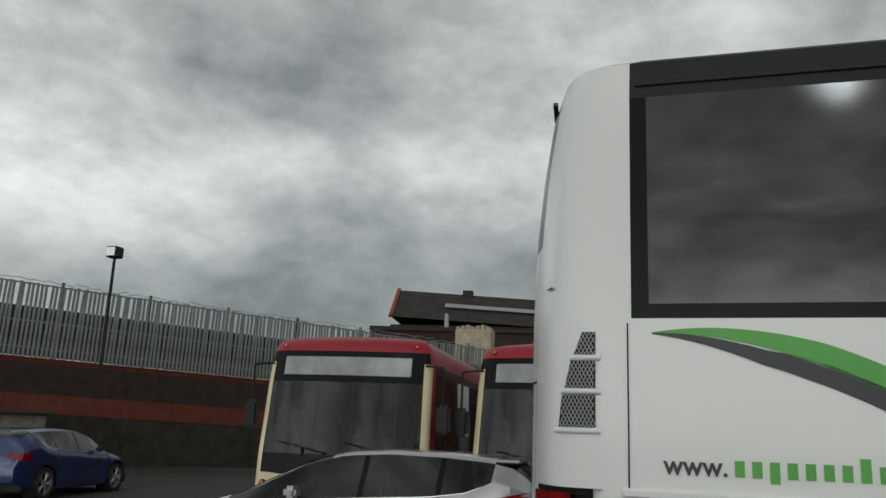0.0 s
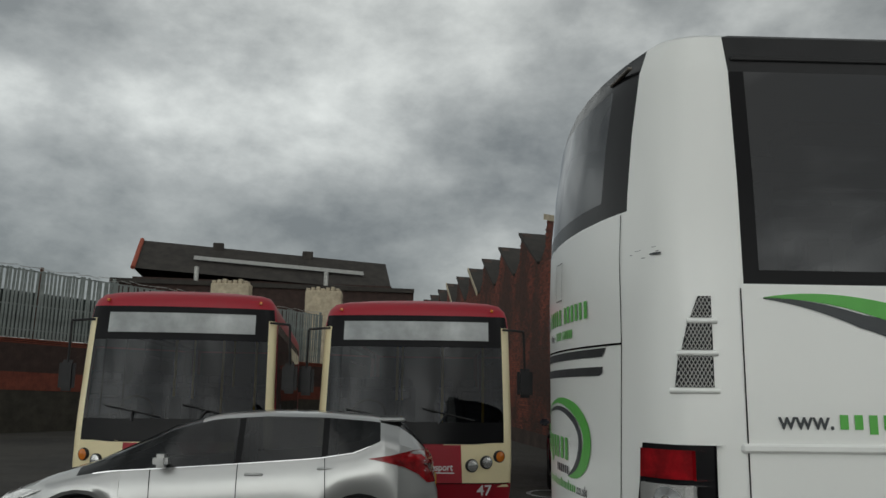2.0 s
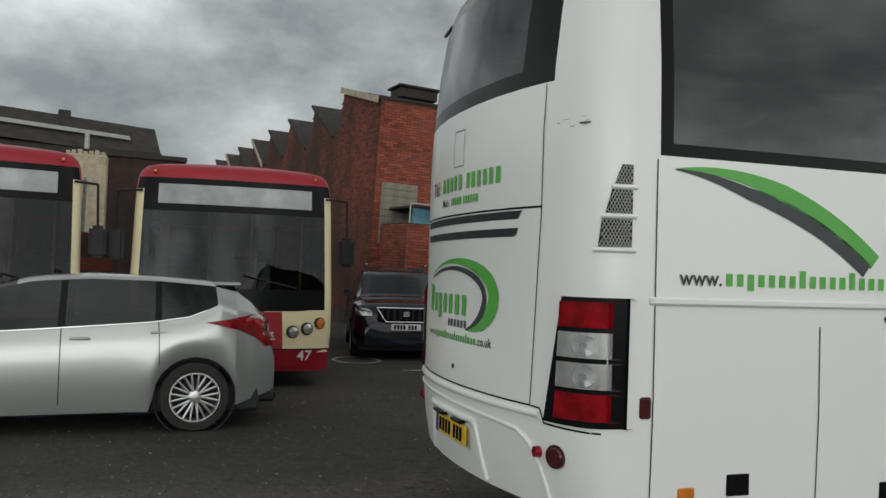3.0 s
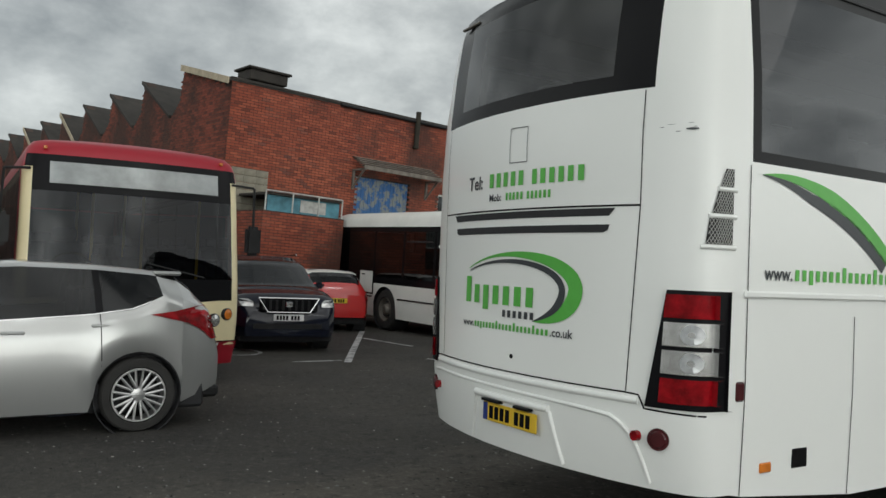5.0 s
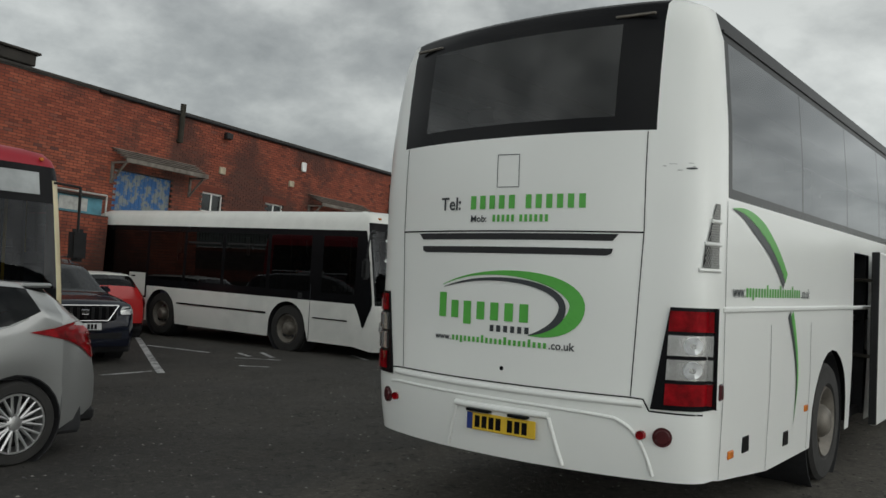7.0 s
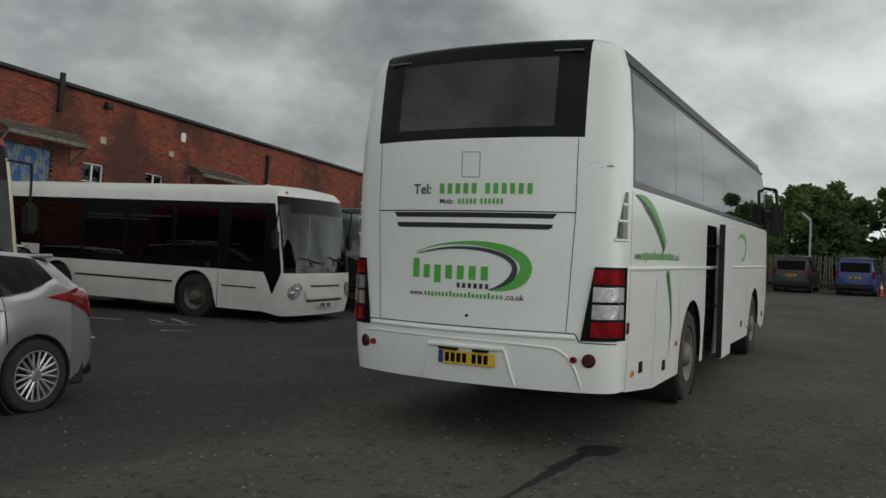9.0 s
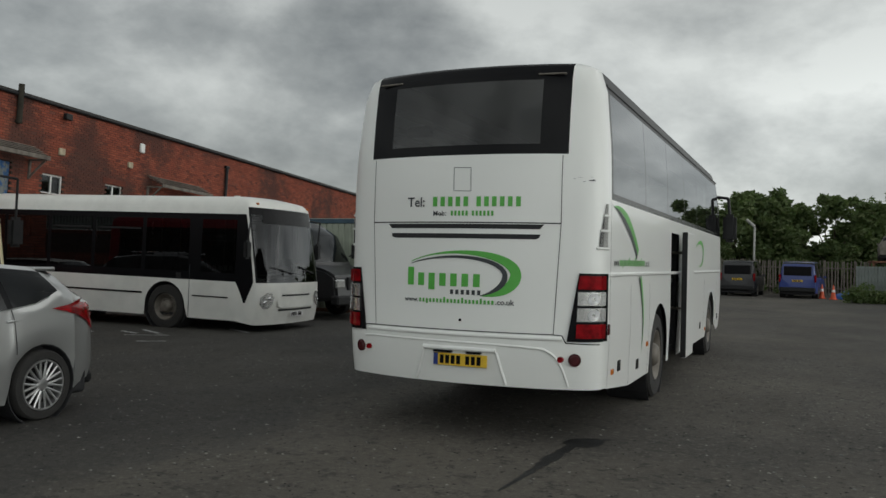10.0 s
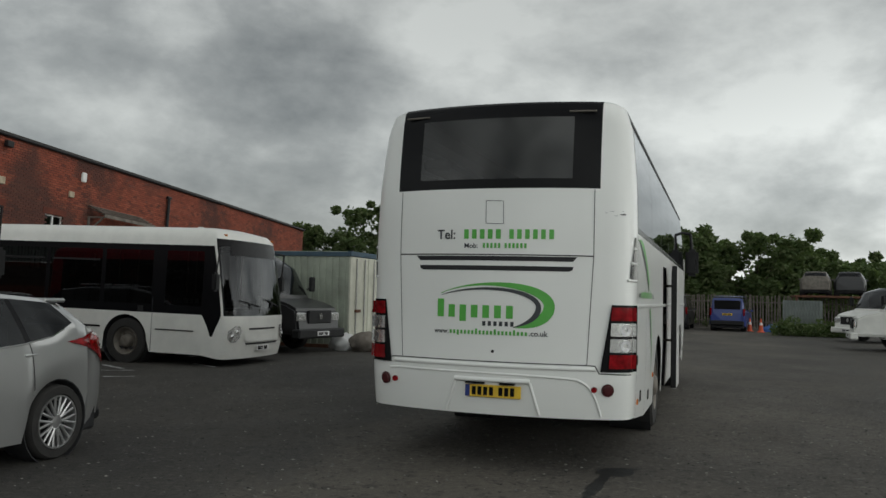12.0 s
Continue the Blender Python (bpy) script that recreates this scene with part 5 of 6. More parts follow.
for (vx, vy, hx, hy), mat, lab in (((2.3, 40.3, 0.1, 1), M_VANBLUE, "blue panel van with tinted rear window, seen by the fence"), ((-0.7, 40.4, 0.05, 1), M_GREYVAN, "dark grey people carrier parked by the fence")):
    van, R, Y = car(pose(vx, vy, 0, 0, 0, head(hx, hy)), "van", lab, "van", 4.9, 1.9, 1.95, [0.95, 3.95], 0.33, mat, VAN, (0.3, 1.3, 2.6, 3.3, 4.3), rim=M_STEEL)
    plate(van, pose(0, -0.012, 0.92), M_YELLOW)
    part("rear_window", box(-0.68, 0.68, -0.01, 0.1, 1.2, 1.68, 0.02), M_BLACK, van)
    part("rear_bumper", box(-0.88, 0.88, -0.05, 0.12, 0.34, 0.58, 0.04), M_PLASTIC, van)
    for sd in (1, -1):
        part("tail_lamp", box(sd * 0.86 - 0.05, sd * 0.86 + 0.05, -0.012, 0.1, 0.85, 1.25, 0.02), M_REDLENS, van)


# ---- brickwork ----
def brick_face(width, height, cut, bl=0.27, bh=0.09, joint=0.017, depth=0.014):
    """Proud bricks on the plane x = 0, from y = 0 to width; cut(y, z) tells where the wall is open or ends."""
    v, f = [], []
    rng = random.Random(7)
    rows = int(height / bh)
    for r in range(rows):
        z0 = r * bh
        y = -(bl / 2 if r % 2 else 0)
        while y < width:
            a, b2 = max(0, y) + joint / 2, min(width, y + bl) - joint / 2
            if b2 - a > 0.03 and not cut((a + b2) / 2, z0 + bh / 2):
                d = depth * rng.uniform(0.5, 1.2)
                n = len(v)
                z1, zz = z0 + joint / 2, z0 + bh - joint / 2
                v += [(0, a, z1), (0, b2, z1), (0, b2, zz), (0, a, zz), (d, a, z1), (d, b2, z1), (d, b2, zz), (d, a, zz)]
                f += [(n + 4, n + 5, n + 6, n + 7), (n, n + 1, n + 5, n + 4), (n + 1, n + 2, n + 6, n + 5), (n + 2, n + 3, n + 7, n + 6), (n + 3, n, n + 4, n + 7)]
            y += bl
    return v, f


def bricks(name, face, mat, parent, m=None):
    me = bpy.data.meshes.new(name)
    me.from_pydata(face[0], [], face[1])
    me.materials.append(mat)
    ob = part(name, me, None, parent, "", 0, m)
    ob["kind"] = "stuff"
    return ob


k = Mat("brick_courses")
isl = k.t.nodes.new("ShaderNodeNewGeometry").outputs["Random Per Island"]
c1 = k.ramp(isl, [(0.0, (0.13, 0.036, 0.022)), (0.15, (0.21, 0.050, 0.028)), (0.7, (0.27, 0.066, 0.035)), (0.95, (0.32, 0.088, 0.047)), (1.0, (0.17, 0.06, 0.045))])
soot = k.ramp(k.noise(0.3, 7, 0.62), [(0.49, 0.0), (0.60, 0.8)])
k.put(Base_Color=k.mix(soot, c1, (0.055, 0.026, 0.02)), Roughness=0.9)
k.bump(k.noise(40, 3), 0.3, 0.006)
M_COURSES = k.m
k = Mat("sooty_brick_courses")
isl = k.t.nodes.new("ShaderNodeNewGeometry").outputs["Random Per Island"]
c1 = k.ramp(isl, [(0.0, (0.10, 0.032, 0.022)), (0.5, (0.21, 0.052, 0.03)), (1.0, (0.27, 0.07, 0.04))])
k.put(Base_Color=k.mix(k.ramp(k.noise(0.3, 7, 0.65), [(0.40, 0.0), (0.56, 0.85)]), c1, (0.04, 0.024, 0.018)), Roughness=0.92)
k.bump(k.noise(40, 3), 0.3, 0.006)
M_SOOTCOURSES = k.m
M_PEELBLUE = Mat("peeling_blue_paint")
q = M_PEELBLUE
q.put(Base_Color=q.mix(q.ramp(q.noise(3.5, 7, 0.7), [(0.47, 0.0), (0.54, 1.0)]), (0.03, 0.11, 0.28), (0.20, 0.22, 0.22)), Roughness=0.75)
M_PEELBLUE = q.m
M_CYAN = plain("faded_blue_sheet", (0.07, 0.22, 0.28), 0.6, vary=0.4, scale=2)
M_UPVC = plain("white_window_frame", (0.75, 0.75, 0.73), 0.4, vary=0.06)
M_GALV = plain("galvanised_cap", (0.4, 0.4, 0.38), 0.55, 0.4, 0.25)

# ---- the brick works with a saw-tooth roof ----
TILT = -2.15
works = thing("factory_building", pose(-17.33, 3.39, 0.36, TILT, 1.0, 6.6) @ Matrix.Scale(0.832, 4), "red brick works with saw-tooth gables and sooty courses", "building")
FL, FH = 38.0, 7.12
holes = [(4.88, 7.25, 3.3, 4.74), (8.62, 9.65, 3.85, 4.57), (11.9, 12.95, 4.0, 4.62)]


def facade_cut(y, z):
    return any(a < y < b2 and c < z < d for a, b2, c, d in holes)


wall = bmesh.new()
ysp = sorted({0.0, FL, *[h for q2 in holes for h in q2[:2]]})
zsp = sorted({-3.0, FH, *[h for q2 in holes for h in q2[2:]]})
for y0, y1 in zip(ysp, ysp[1:]):
    for z0, z1 in zip(zsp, zsp[1:]):
        if not facade_cut((y0 + y1) / 2, (z0 + z1) / 2):
            box(-0.34, 0, y0, y1, z0, z1, 0, wall)
bmesh.ops.remove_doubles(wall, verts=wall.verts, dist=1e-4)
fw = part("wall", wall, M_MORTAR, works, "red brick facade")
STRETCH = (1.62, 4.83, 3.6, 5.13)
bricks("brickwork", brick_face(FL, FH, lambda y, z: facade_cut(y, z) or STRETCH[0] < y < STRETCH[1] and STRETCH[2] < z < STRETCH[3]), M_COURSES, fw)
part("coping", box(-0.4, 0.07, -0.05, FL, FH, FH + 0.1, 0.02), M_SLATE, works)
part("gutter", tube((0.08, 4.0, FH - 0.02), (0.08, FL, FH - 0.02), 0.06), M_PLASTIC, works)
# gable end with its teeth, running away from the corner
TEETH, PITCH, PEAK, VALLEY = 10, 4.05, 8.12, 6.3
gv = [(0, 0, -3.0), (0, 0, FH - 0.2)]
for i in range(TEETH):
    x = -4.1 - i * PITCH
    gv += [(x, 0, PEAK), (x - 0.25, 0, VALLEY)] if i == TEETH - 1 else [(x, 0, PEAK), (x - 0.25, 0, VALLEY + 0.55), (x - 0.9, 0, VALLEY + 0.1)]
gv += [(-4.35 - (TEETH - 1) * PITCH, 0, -3.0)]
gab = bmesh.new()
front_ring = [gab.verts.new(p) for p in gv]
back_ring = [gab.verts.new((p[0], 0.34, p[2])) for p in gv]
gab.faces.new(front_ring)
gab.faces.new(back_ring[::-1])
for i in range(len(gv)):
    j = (i + 1) % len(gv)
    gab.faces.new((front_ring[i], front_ring[j], back_ring[j], back_ring[i]))
gw = part("gable_wall", gab, M_MORTAR, works, "sooty brick gable wall with teeth")


def gable_top(x):
    xs, zs2 = [p[0] for p in gv[1:-1]][::-1], [p[2] for p in gv[1:-1]][::-1]
    return lerp(xs, zs2, x)


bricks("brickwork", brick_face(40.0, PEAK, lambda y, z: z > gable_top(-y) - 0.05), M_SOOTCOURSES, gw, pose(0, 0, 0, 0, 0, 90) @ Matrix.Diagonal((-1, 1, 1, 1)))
for i in range(TEETH):
    x = -4.1 - i * PITCH
    low = (0.05, FH + 0.0) if i == 0 else (x + PITCH - 0.9, VALLEY + 0.12)
    rf = bmesh.new()
    pts = [(x - 0.1, PEAK + 0.04), (low[0], low[1] + 0.06), (low[0], low[1] - 0.04), (x - 0.1, PEAK - 0.08)]
    a = [rf.verts.new((p[0], -0.12, p[1])) for p in pts]
    c = [rf.verts.new((p[0], 37.5, p[1])) for p in pts]
    rf.faces.new(a)
    rf.faces.new(c[::-1])
    for n in range(4):
        rf.faces.new((a[n], a[(n + 1) % 4], c[(n + 1) % 4], c[n]))
    part("roof_slope", rf, M_SLATE, works, "dark slate roof slope")
    nl = bmesh.new()
    box(x - 0.3, x - 0.24, 0.34, 37, VALLEY, PEAK, 0, nl)
    part("north_light", nl, M_DARK, works)
    if i in (0, 4, 6):
        part("barge_board", (lambda p0, p1: ([Vector((p0[0], -0.16, p0[1] + 0.06)), Vector((p1[0], -0.16, p1[1] + 0.06)), Vector((p1[0], -0.16, p1[1] - 0.16)), Vector((p0[0], -0.16, p0[1] - 0.16)),
                                             Vector((p0[0], -0.12, p0[1] + 0.06)), Vector((p1[0], -0.12, p1[1] + 0.06)), Vector((p1[0], -0.12, p1[1] - 0.16)), Vector((p0[0], -0.12, p0[1] - 0.16))],
                                            [(0, 1, 2, 3), (4, 5, 6, 7), (0, 1, 5, 4), (2, 3, 7, 6), (0, 3, 7, 4), (1, 2, 6, 5)]))((x, PEAK), low), M_CREAMSTONE, works)
part("roof_vent", box(-1.9, -0.9, 1.0, 2.4, 7.5, 7.85, 0.03), M_SLATE, works)
part("roof_vent", box(-2.0, -0.8, 0.9, 2.5, 7.85, 7.93, 0.02), M_SLATE, works)
# blue loading door, canopies, windows
ld = part("loading_door", box(-0.16, -0.1, 4.88, 7.25, 3.3, 4.74), M_PEELBLUE, works, "peeling blue timber loading door")
for i in range(15):
    part("door_board", box(-0.1, -0.085, 4.89 + i * 0.156, 4.89 + i * 0.156 + 0.145, 3.31, 4.73, 0.004), M_PEELBLUE, ld)


def canopy(y0, y1, z):
    ob = thing("canopy", works.matrix_basis @ pose(0, 0, 0), "weathered timber canopy with slatted roof on brackets", "canopy", "wall canopies")
    n = int((y1 - y0) / 0.2)
    for i in range(5):
        part("roof_slat", box(-0.02 + i * 0.17, 0.16 + i * 0.17, y0, y1, z + 0.42 - i * 0.085, z + 0.45 - i * 0.085, 0.004), M_TIMBER, ob)
    part("fascia", box(0.8, 0.84, y0, y1, z - 0.04, z + 0.1, 0.005), M_TIMBER, ob)
    for y in (y0 + 0.05, y1 - 0.15):
        br = bmesh.new()
        box(0, 0.8, y, y + 0.08, z - 0.06, z, 0, br)
        box(0.0, 0.08, y, y + 0.08, z - 0.7, z, 0, br)
        tube((0.05, y + 0.04, z - 0.65), (0.7, y + 0.04, z - 0.05), 0.04, br, 6)
        part("bracket", br, M_TIMBER, ob)
    return ob


canopy(4.66, 8.1, 4.96)
canopy(14.4, 18.2, 4.85)
for y0, y1, z0, z1 in holes[1:]:
    w = part("window", box(-0.14, -0.06, y0, y1, z0, z0 + 0.05), M_UPVC, works, "white-framed window")
    fr = bmesh.new()
    for a, b2, c, d in ((y0, y1, z1 - 0.06, z1), (y0, y0 + 0.06, z0, z1), (y1 - 0.06, y1, z0, z1), ((y0 + y1) / 2 - 0.03, (y0 + y1) / 2 + 0.03, z0, z1)):
        box(-0.14, -0.06, a, b2, c, d, 0, fr)
    part("window_frame", fr, M_UPVC, w)
    part("pane", box(-0.11, -0.1, y0 + 0.05, y1 - 0.05, z0 + 0.05, z1 - 0.05), M_CARGLASS, w)
    part("window_sill", box(-0.05, 0.06, y0 - 0.05, y1 + 0.05, z0 - 0.07, z0, 0.01), M_STONE, w)
    part("blind", box(-0.3, -0.28, y0, y1, z0, z1), M_GALV, w)
    part("brick_arch", box(0.0, 0.022, y0 - 0.15, y1 + 0.15, z1, z1 + 0.24, 0.005), M_REDBRICK, w)


def wall_item(name, y, z, bm, mat, label, category):
    ob = part(name, bm, mat, None, "", 40, works.matrix_basis @ pose(0.01, y, z))
    return tagged(ob, label, category)


wall_item("vent_pipe", 7.3, 5.85, tube((0.12, 0, 0.25), (0.12, 0, 1.6), 0.1, tube((0, 0, 0.3), (0.14, 0, 0.3), 0.08)), M_STONE, "grey metal vent pipe on the brick wall", "pipe")
lampbm = box(0.1, 0.28, -0.16, 0.16, -0.13, 0.1, 0.02)
tube((0, 0, 0.05), (0.15, 0, 0.05), 0.025, lampbm)
wall_item("flood_light", 9.47, 6.78, lampbm, M_PLASTIC, "black flood light under the eaves", "lamp")
wall_item("alarm_box", 9.44, 5.46, box(0, 0.1, -0.14, 0.14, -0.13, 0.13, 0.02), M_CREAMSTONE, "cream alarm box on the brick wall", "alarm")
wall_item("alarm_box", 13.25, 5.56, box(0, 0.1, -0.14, 0.14, -0.12, 0.12, 0.02), M_CREAMSTONE, "cream alarm box on the brick wall", "alarm")
wall_item("bulkhead_light", 13.92, 6.37, box(0, 0.12, -0.14, 0.14, -0.2, 0.2, 0.04), M_UPVC, "white bulkhead light on the brick wall", "lamp")
wall_item("flue_pipe", 20.33, 5.3, tube((0.12, 0, -0.6), (0.12, 0, 1.25), 0.08, tube((0.12, -0.16, 1.25), (0.12, 0.16, 1.25), 0.07)), M_PLASTIC, "dark metal flue with a T cowl", "pipe")
# doorway blocked up with pale concrete blocks
blk = thing("blocked_doorway", works.matrix_basis @ pose(0.0, 0, 0), "doorway blocked up with pale concrete blocks", "doorway")
part("mortar_bed", box(0.0, 0.014, 0.22, 1.5, 2.35, 4.4), M_MORTAR, blk)
bb = box(0.0, 0.03, 0.0, 0.43, 0.0, 0.215, 0.006)
BLOCK = bpy.data.meshes.new("block")
bb.to_mesh(BLOCK)
bb.free()
BLOCK.materials.append(plain("pale_concrete_block", (0.2, 0.185, 0.145), 0.9, vary=0.3, scale=3, bump=0.3))
for r in range(9):
    for c in range(3):
        part("block", BLOCK, None, blk, "", 0, pose(0.012 + 0.004 * ((r + c) % 3), 0.225 + c * 0.427, 2.37 + r * 0.226))
# low brick store with a blue sheet cabin, against the works
store = thing("brick_store", works.matrix_basis @ pose(0.02, -0.6, 0), "low red brick store under a faded blue sheet lean-to", "outbuilding")
sw = part("wall", box(0.02, 2.3, 0.9, 3.7, -1, 3.0), M_MORTAR, store)
bricks("brickwork", brick_face(2.8, 3.0, lambda y, z: False), M_COURSES, sw, pose(2.3, 0.9, 0))
bricks("brickwork", brick_face(2.28, 3.0, lambda y, z: False), M_COURSES, sw, pose(0.02, 0.9, 0, 0, 0, -90))
part("sheet_panel", box(1.9, 1.96, 1.2, 3.7, 3.0, 3.5), M_CYAN, store)
part("sheet_panel", box(1.97, 1.99, 2.3, 3.2, 3.08, 3.45), M_GALV, store)
part("lean_to_roof", box(0.02, 2.1, 1.15, 3.7, 3.5, 3.57), M_SLATE, store)
cg = bmesh.new()
for y in (1.0, 1.9, 2.8, 3.65):
    tube((2.22, y, 3.0), (2.22, y, 3.6), 0.025, cg)
tube((2.22, 1.0, 3.6), (2.22, 3.65, 3.6), 0.025, cg)
part("guard_rail", cg, M_GALV, store)

# ---- retaining wall with a palisade on it ----
P0, P1 = Vector((-40.5, -4.6, -0.87)), Vector((-11.5, -25.6, -0.87))
run = (P1 - P0).length
rw = thing("retaining_wall", Matrix.Translation(P0) @ Matrix.Rotation(math.atan2((P1 - P0).y, (P1 - P0).x), 4, "Z") @ pose(0, 0, 0, 0, -1.4, 0), "tall retaining wall of mossy stone and sooty brick bands", "wall", kind="structure")
# local x runs along the wall; its face to the yard is at y = 0
SLOPE_TOP = 3.82
for z0, z1, mat, yy, nm in ((-1.2, 1.95, M_STONE, 0.0, "stone_base"), (1.95, 2.6, M_REDBRICK, 0.02, "bright_brick_band"), (2.6, 3.62, M_DARKBRICK, 0.03, "dark_brick_band")):
    part(nm, box(0, run, -0.5, yy, z0, z1), mat, rw)
for i in range(3):
    part("coping_course", box(0, run, -0.5, 0.05 + 0.02 * i, 3.62 + 0.066 * i, 3.67 + 0.066 * i, 0.008), M_REDBRICK, rw)
# single bricks of the two bands
rng = random.Random(3)
for (z0, z1, mat, yy) in ((1.95, 2.6, M_REDBRICK, 0.02), (2.6, 3.62, M_DARKBRICK, 0.03)):
    me_face = brick_face(run, z1 - z0, lambda y, z: False, 0.23, 0.08, 0.012, 0.014)
    bricks("brickwork", ([(y, yy + d, z + z0) for d, y, z in me_face[0]], me_face[1]), mat, rw)
fence = thing("palisade_fence", rw.matrix_basis @ pose(0, -0.2, SLOPE_TOP), "tall galvanised palisade fence on the retaining wall, partly rusted", "fence")
pale = box(-0.046, 0.046, -0.012, 0.012, 0.0, 2.55)
pm = bpy.data.meshes.new("pale")
pale.to_mesh(pm)
pale.free()
pm.materials.append(M_PALISADE)
x, n = 2.0, 0
while x < run - 1:
    d = rng.uniform(-1.0, 1.0)
    part("pale", pm, None, fence, "", 0, pose(x, 0.02, rng.uniform(-0.06, 0.03), 0, d, 0))
    x += 0.148
for z in (0.3, 1.2, 2.48):
    part("rail", box(2, run - 1, -0.05, 0.0, z, z + 0.05), M_PALISADE, fence)
for x in np.arange(2.0, run - 1, 3.1):
    part("post", box(x - 0.05, x + 0.05, -0.12, -0.04, -0.05, 2.7), M_RUST if int(x) % 2 else M_PALISADE, fence)
wire = bmesh.new()
for i in range(int(run * 2)):
    tube((2 + i * 0.47, 0.03 + rng.uniform(-0.1, 0.1), 2.6 + rng.uniform(-0.03, 0.1)), (2 + (i + 1) * 0.47, 0.03 + rng.uniform(-0.1, 0.1), 2.6 + rng.uniform(-0.03, 0.1)), 0.012, wire, 4)
part("barbed_wire", wire, M_GALV, fence)
part("sheeting", box(3, run - 2, -0.32, -0.28, 0.05, 1.75), plain("green_grey_sheeting", (0.045, 0.06, 0.055), 0.7, vary=0.35, scale=1.2), fence)

# flood light on a mast behind the fence
mast = thing("flood_light_mast", pose(-19.3, -18.6, 3.1), "twin-pole mast with a flood light above the fence", "lamp")
pl = tube((0, 0, 0), (0.0, 0, 4.1), 0.045)
part("pole", pl, M_PLASTIC, mast)
part("pole", tube((0.22, 0.1, 0), (0.1, 0.05, 4.2), 0.03), M_PLASTIC, mast)
part("lamp_head", box(-0.22, 0.22, -0.25, 0.2, 4.1, 4.5, 0.04), M_PLASTIC, mast)
part("lamp_glass", box(0.22, 0.235, -0.2, 0.15, 4.15, 4.45), M_CLEARLENS, mast)

# ---- far hall behind the fence ----
def hall():
    t = thing("far_hall", pose(-54.0, -21.0, 0.4, 0, 0, 100.5), "long dark-roofed hall with skylights and ridge vents", "building")
    # local x runs along the ridge, 19 m; y away from the yard
    n = 18.6
    rf = bmesh.new()
    pts = [(-0.2, 9.6), (3.4, 12.2), (7.2, 9.6)]
    for x0, x1 in ((0, n),):
        a = [rf.verts.new((x0, y, z - 0.004 * x0)) for y, z in pts]
        c = [rf.verts.new((x1, y, z - 1.0)) for y, z in pts]
        for i in range(2):
            rf.faces.new((a[i], a[i + 1], c[i + 1], c[i]))
        rf.faces.new(a)
        rf.faces.new(c[::-1])
    part("roof", rf, M_SLATE, t, "dark corrugated roof")
    part("wall", box(0, n, 0, 7, -1, 9.0), M_DARKBRICK, t)
    part("gable_trim", tube((0, -0.25, 9.62), (0, 3.4, 12.25), 0.16), plain("red_barge_board", (0.3, 0.07, 0.04), 0.8), t)
    part("skylight", ([Vector((4.0, 1.55, 10.92)), Vector((16.6, 1.55, 10.25)), Vector((16.6, 1.05, 9.9)), Vector((4.0, 1.05, 10.57))], [(0, 1, 2, 3)]), M_GALV, t, "pale strip skylight")
    for x in (5.6, 12.4):
        part("ridge_vent", box(x - 0.4, x + 0.4, 3.0, 3.8, 11.7 - 0.05 * x, 12.5 - 0.05 * x, 0.04), M_SLATE, t)
    part("lower_roof", box(-1, n + 1.2, -3.0, 0.1, 8.2, 8.5), M_SLATE, t)
    part("lower_wall", box(-1, n + 1.2, -2.8, 0, -1, 8.2), M_DARKBRICK, t)
    for x in (4.5, 13.5):
        part("flue", tube((x, -2, 8.5), (x, -2, 9.6), 0.16), M_GALV, t)
    return t


hall()
for px, py in ((-43.0, -11.5), (-46.0, -6.5)):
    pier = thing("chimney_block", pose(px, py, 0), "cream rendered block with crumbling top", "building")
    part("block", box(-0.5, 0.5, -1.1, 1.1, 0, 7.6, 0.06), M_CREAMSTONE, pier)
    capb = bmesh.new()
    for i in range(7):
        box(-0.45, 0.45, -1.05 + i * 0.3, -0.83 + i * 0.3, 7.6, 7.75 + 0.05 * (i % 3), 0.02, capb)
    part("broken_top", capb, M_CREAMSTONE, pier)

# timber shed by the wall
shed = thing("timber_shed", pose(-15.9, -20.0, 0, 0, 0, -35), "low weathered shed with a felt roof by the wall", "shed")
part("wall", box(-1.6, 1.6, -1.2, 1.2, 0, 1.7, 0.02), M_TIMBER, shed)
part("roof", box(-1.8, 1.8, -1.4, 1.4, 1.7, 1.82, 0.03), M_SLATE, shed)
part("door", box(1.61, 1.64, -0.5, 0.4, 0.05, 1.6, 0.01), M_DARKBRICK, shed)

# ---- storage container, dark van, minibus ----
box_store = thing("container", pose(-7.8, 13.5, 0), "weathered pale green steel storage container with rusted doors", "container")
M_CONT = plain("weathered_pale_green", (0.30, 0.33, 0.27), 0.7, 0.0, 0.3, 0.9, 0.2)
M_CONTRAIL = plain("dull_blue_rail", (0.035, 0.07, 0.10), 0.6, vary=0.3, scale=2)
M_CONTEND = plain("weathered_cream", (0.5, 0.5, 0.42), 0.7, 0.0, 0.2, 1.2, 0.2)
cb = bmesh.new()
n = 60
for i in range(n):
    x0, x1 = -6.05 * i / n, -6.05 * (i + 1) / n
    d = 0.0 if i % 2 else 0.03
    box(x1, x0, d, 0.1, 0.1, 2.55, 0, cb)
box(-6.05, 0, 0.1, 2.44, 0.02, 2.7, 0, cb)
part("body", cb, M_CONT, box_store)
part("top_rail", box(-6.06, 0.02, -0.02, 0.1, 2.55, 2.68, 0.01), M_CONTRAIL, box_store)
part("bottom_rail", box(-6.06, 0.02, -0.02, 0.1, 0.0, 0.1, 0.01), M_RUST, box_store)
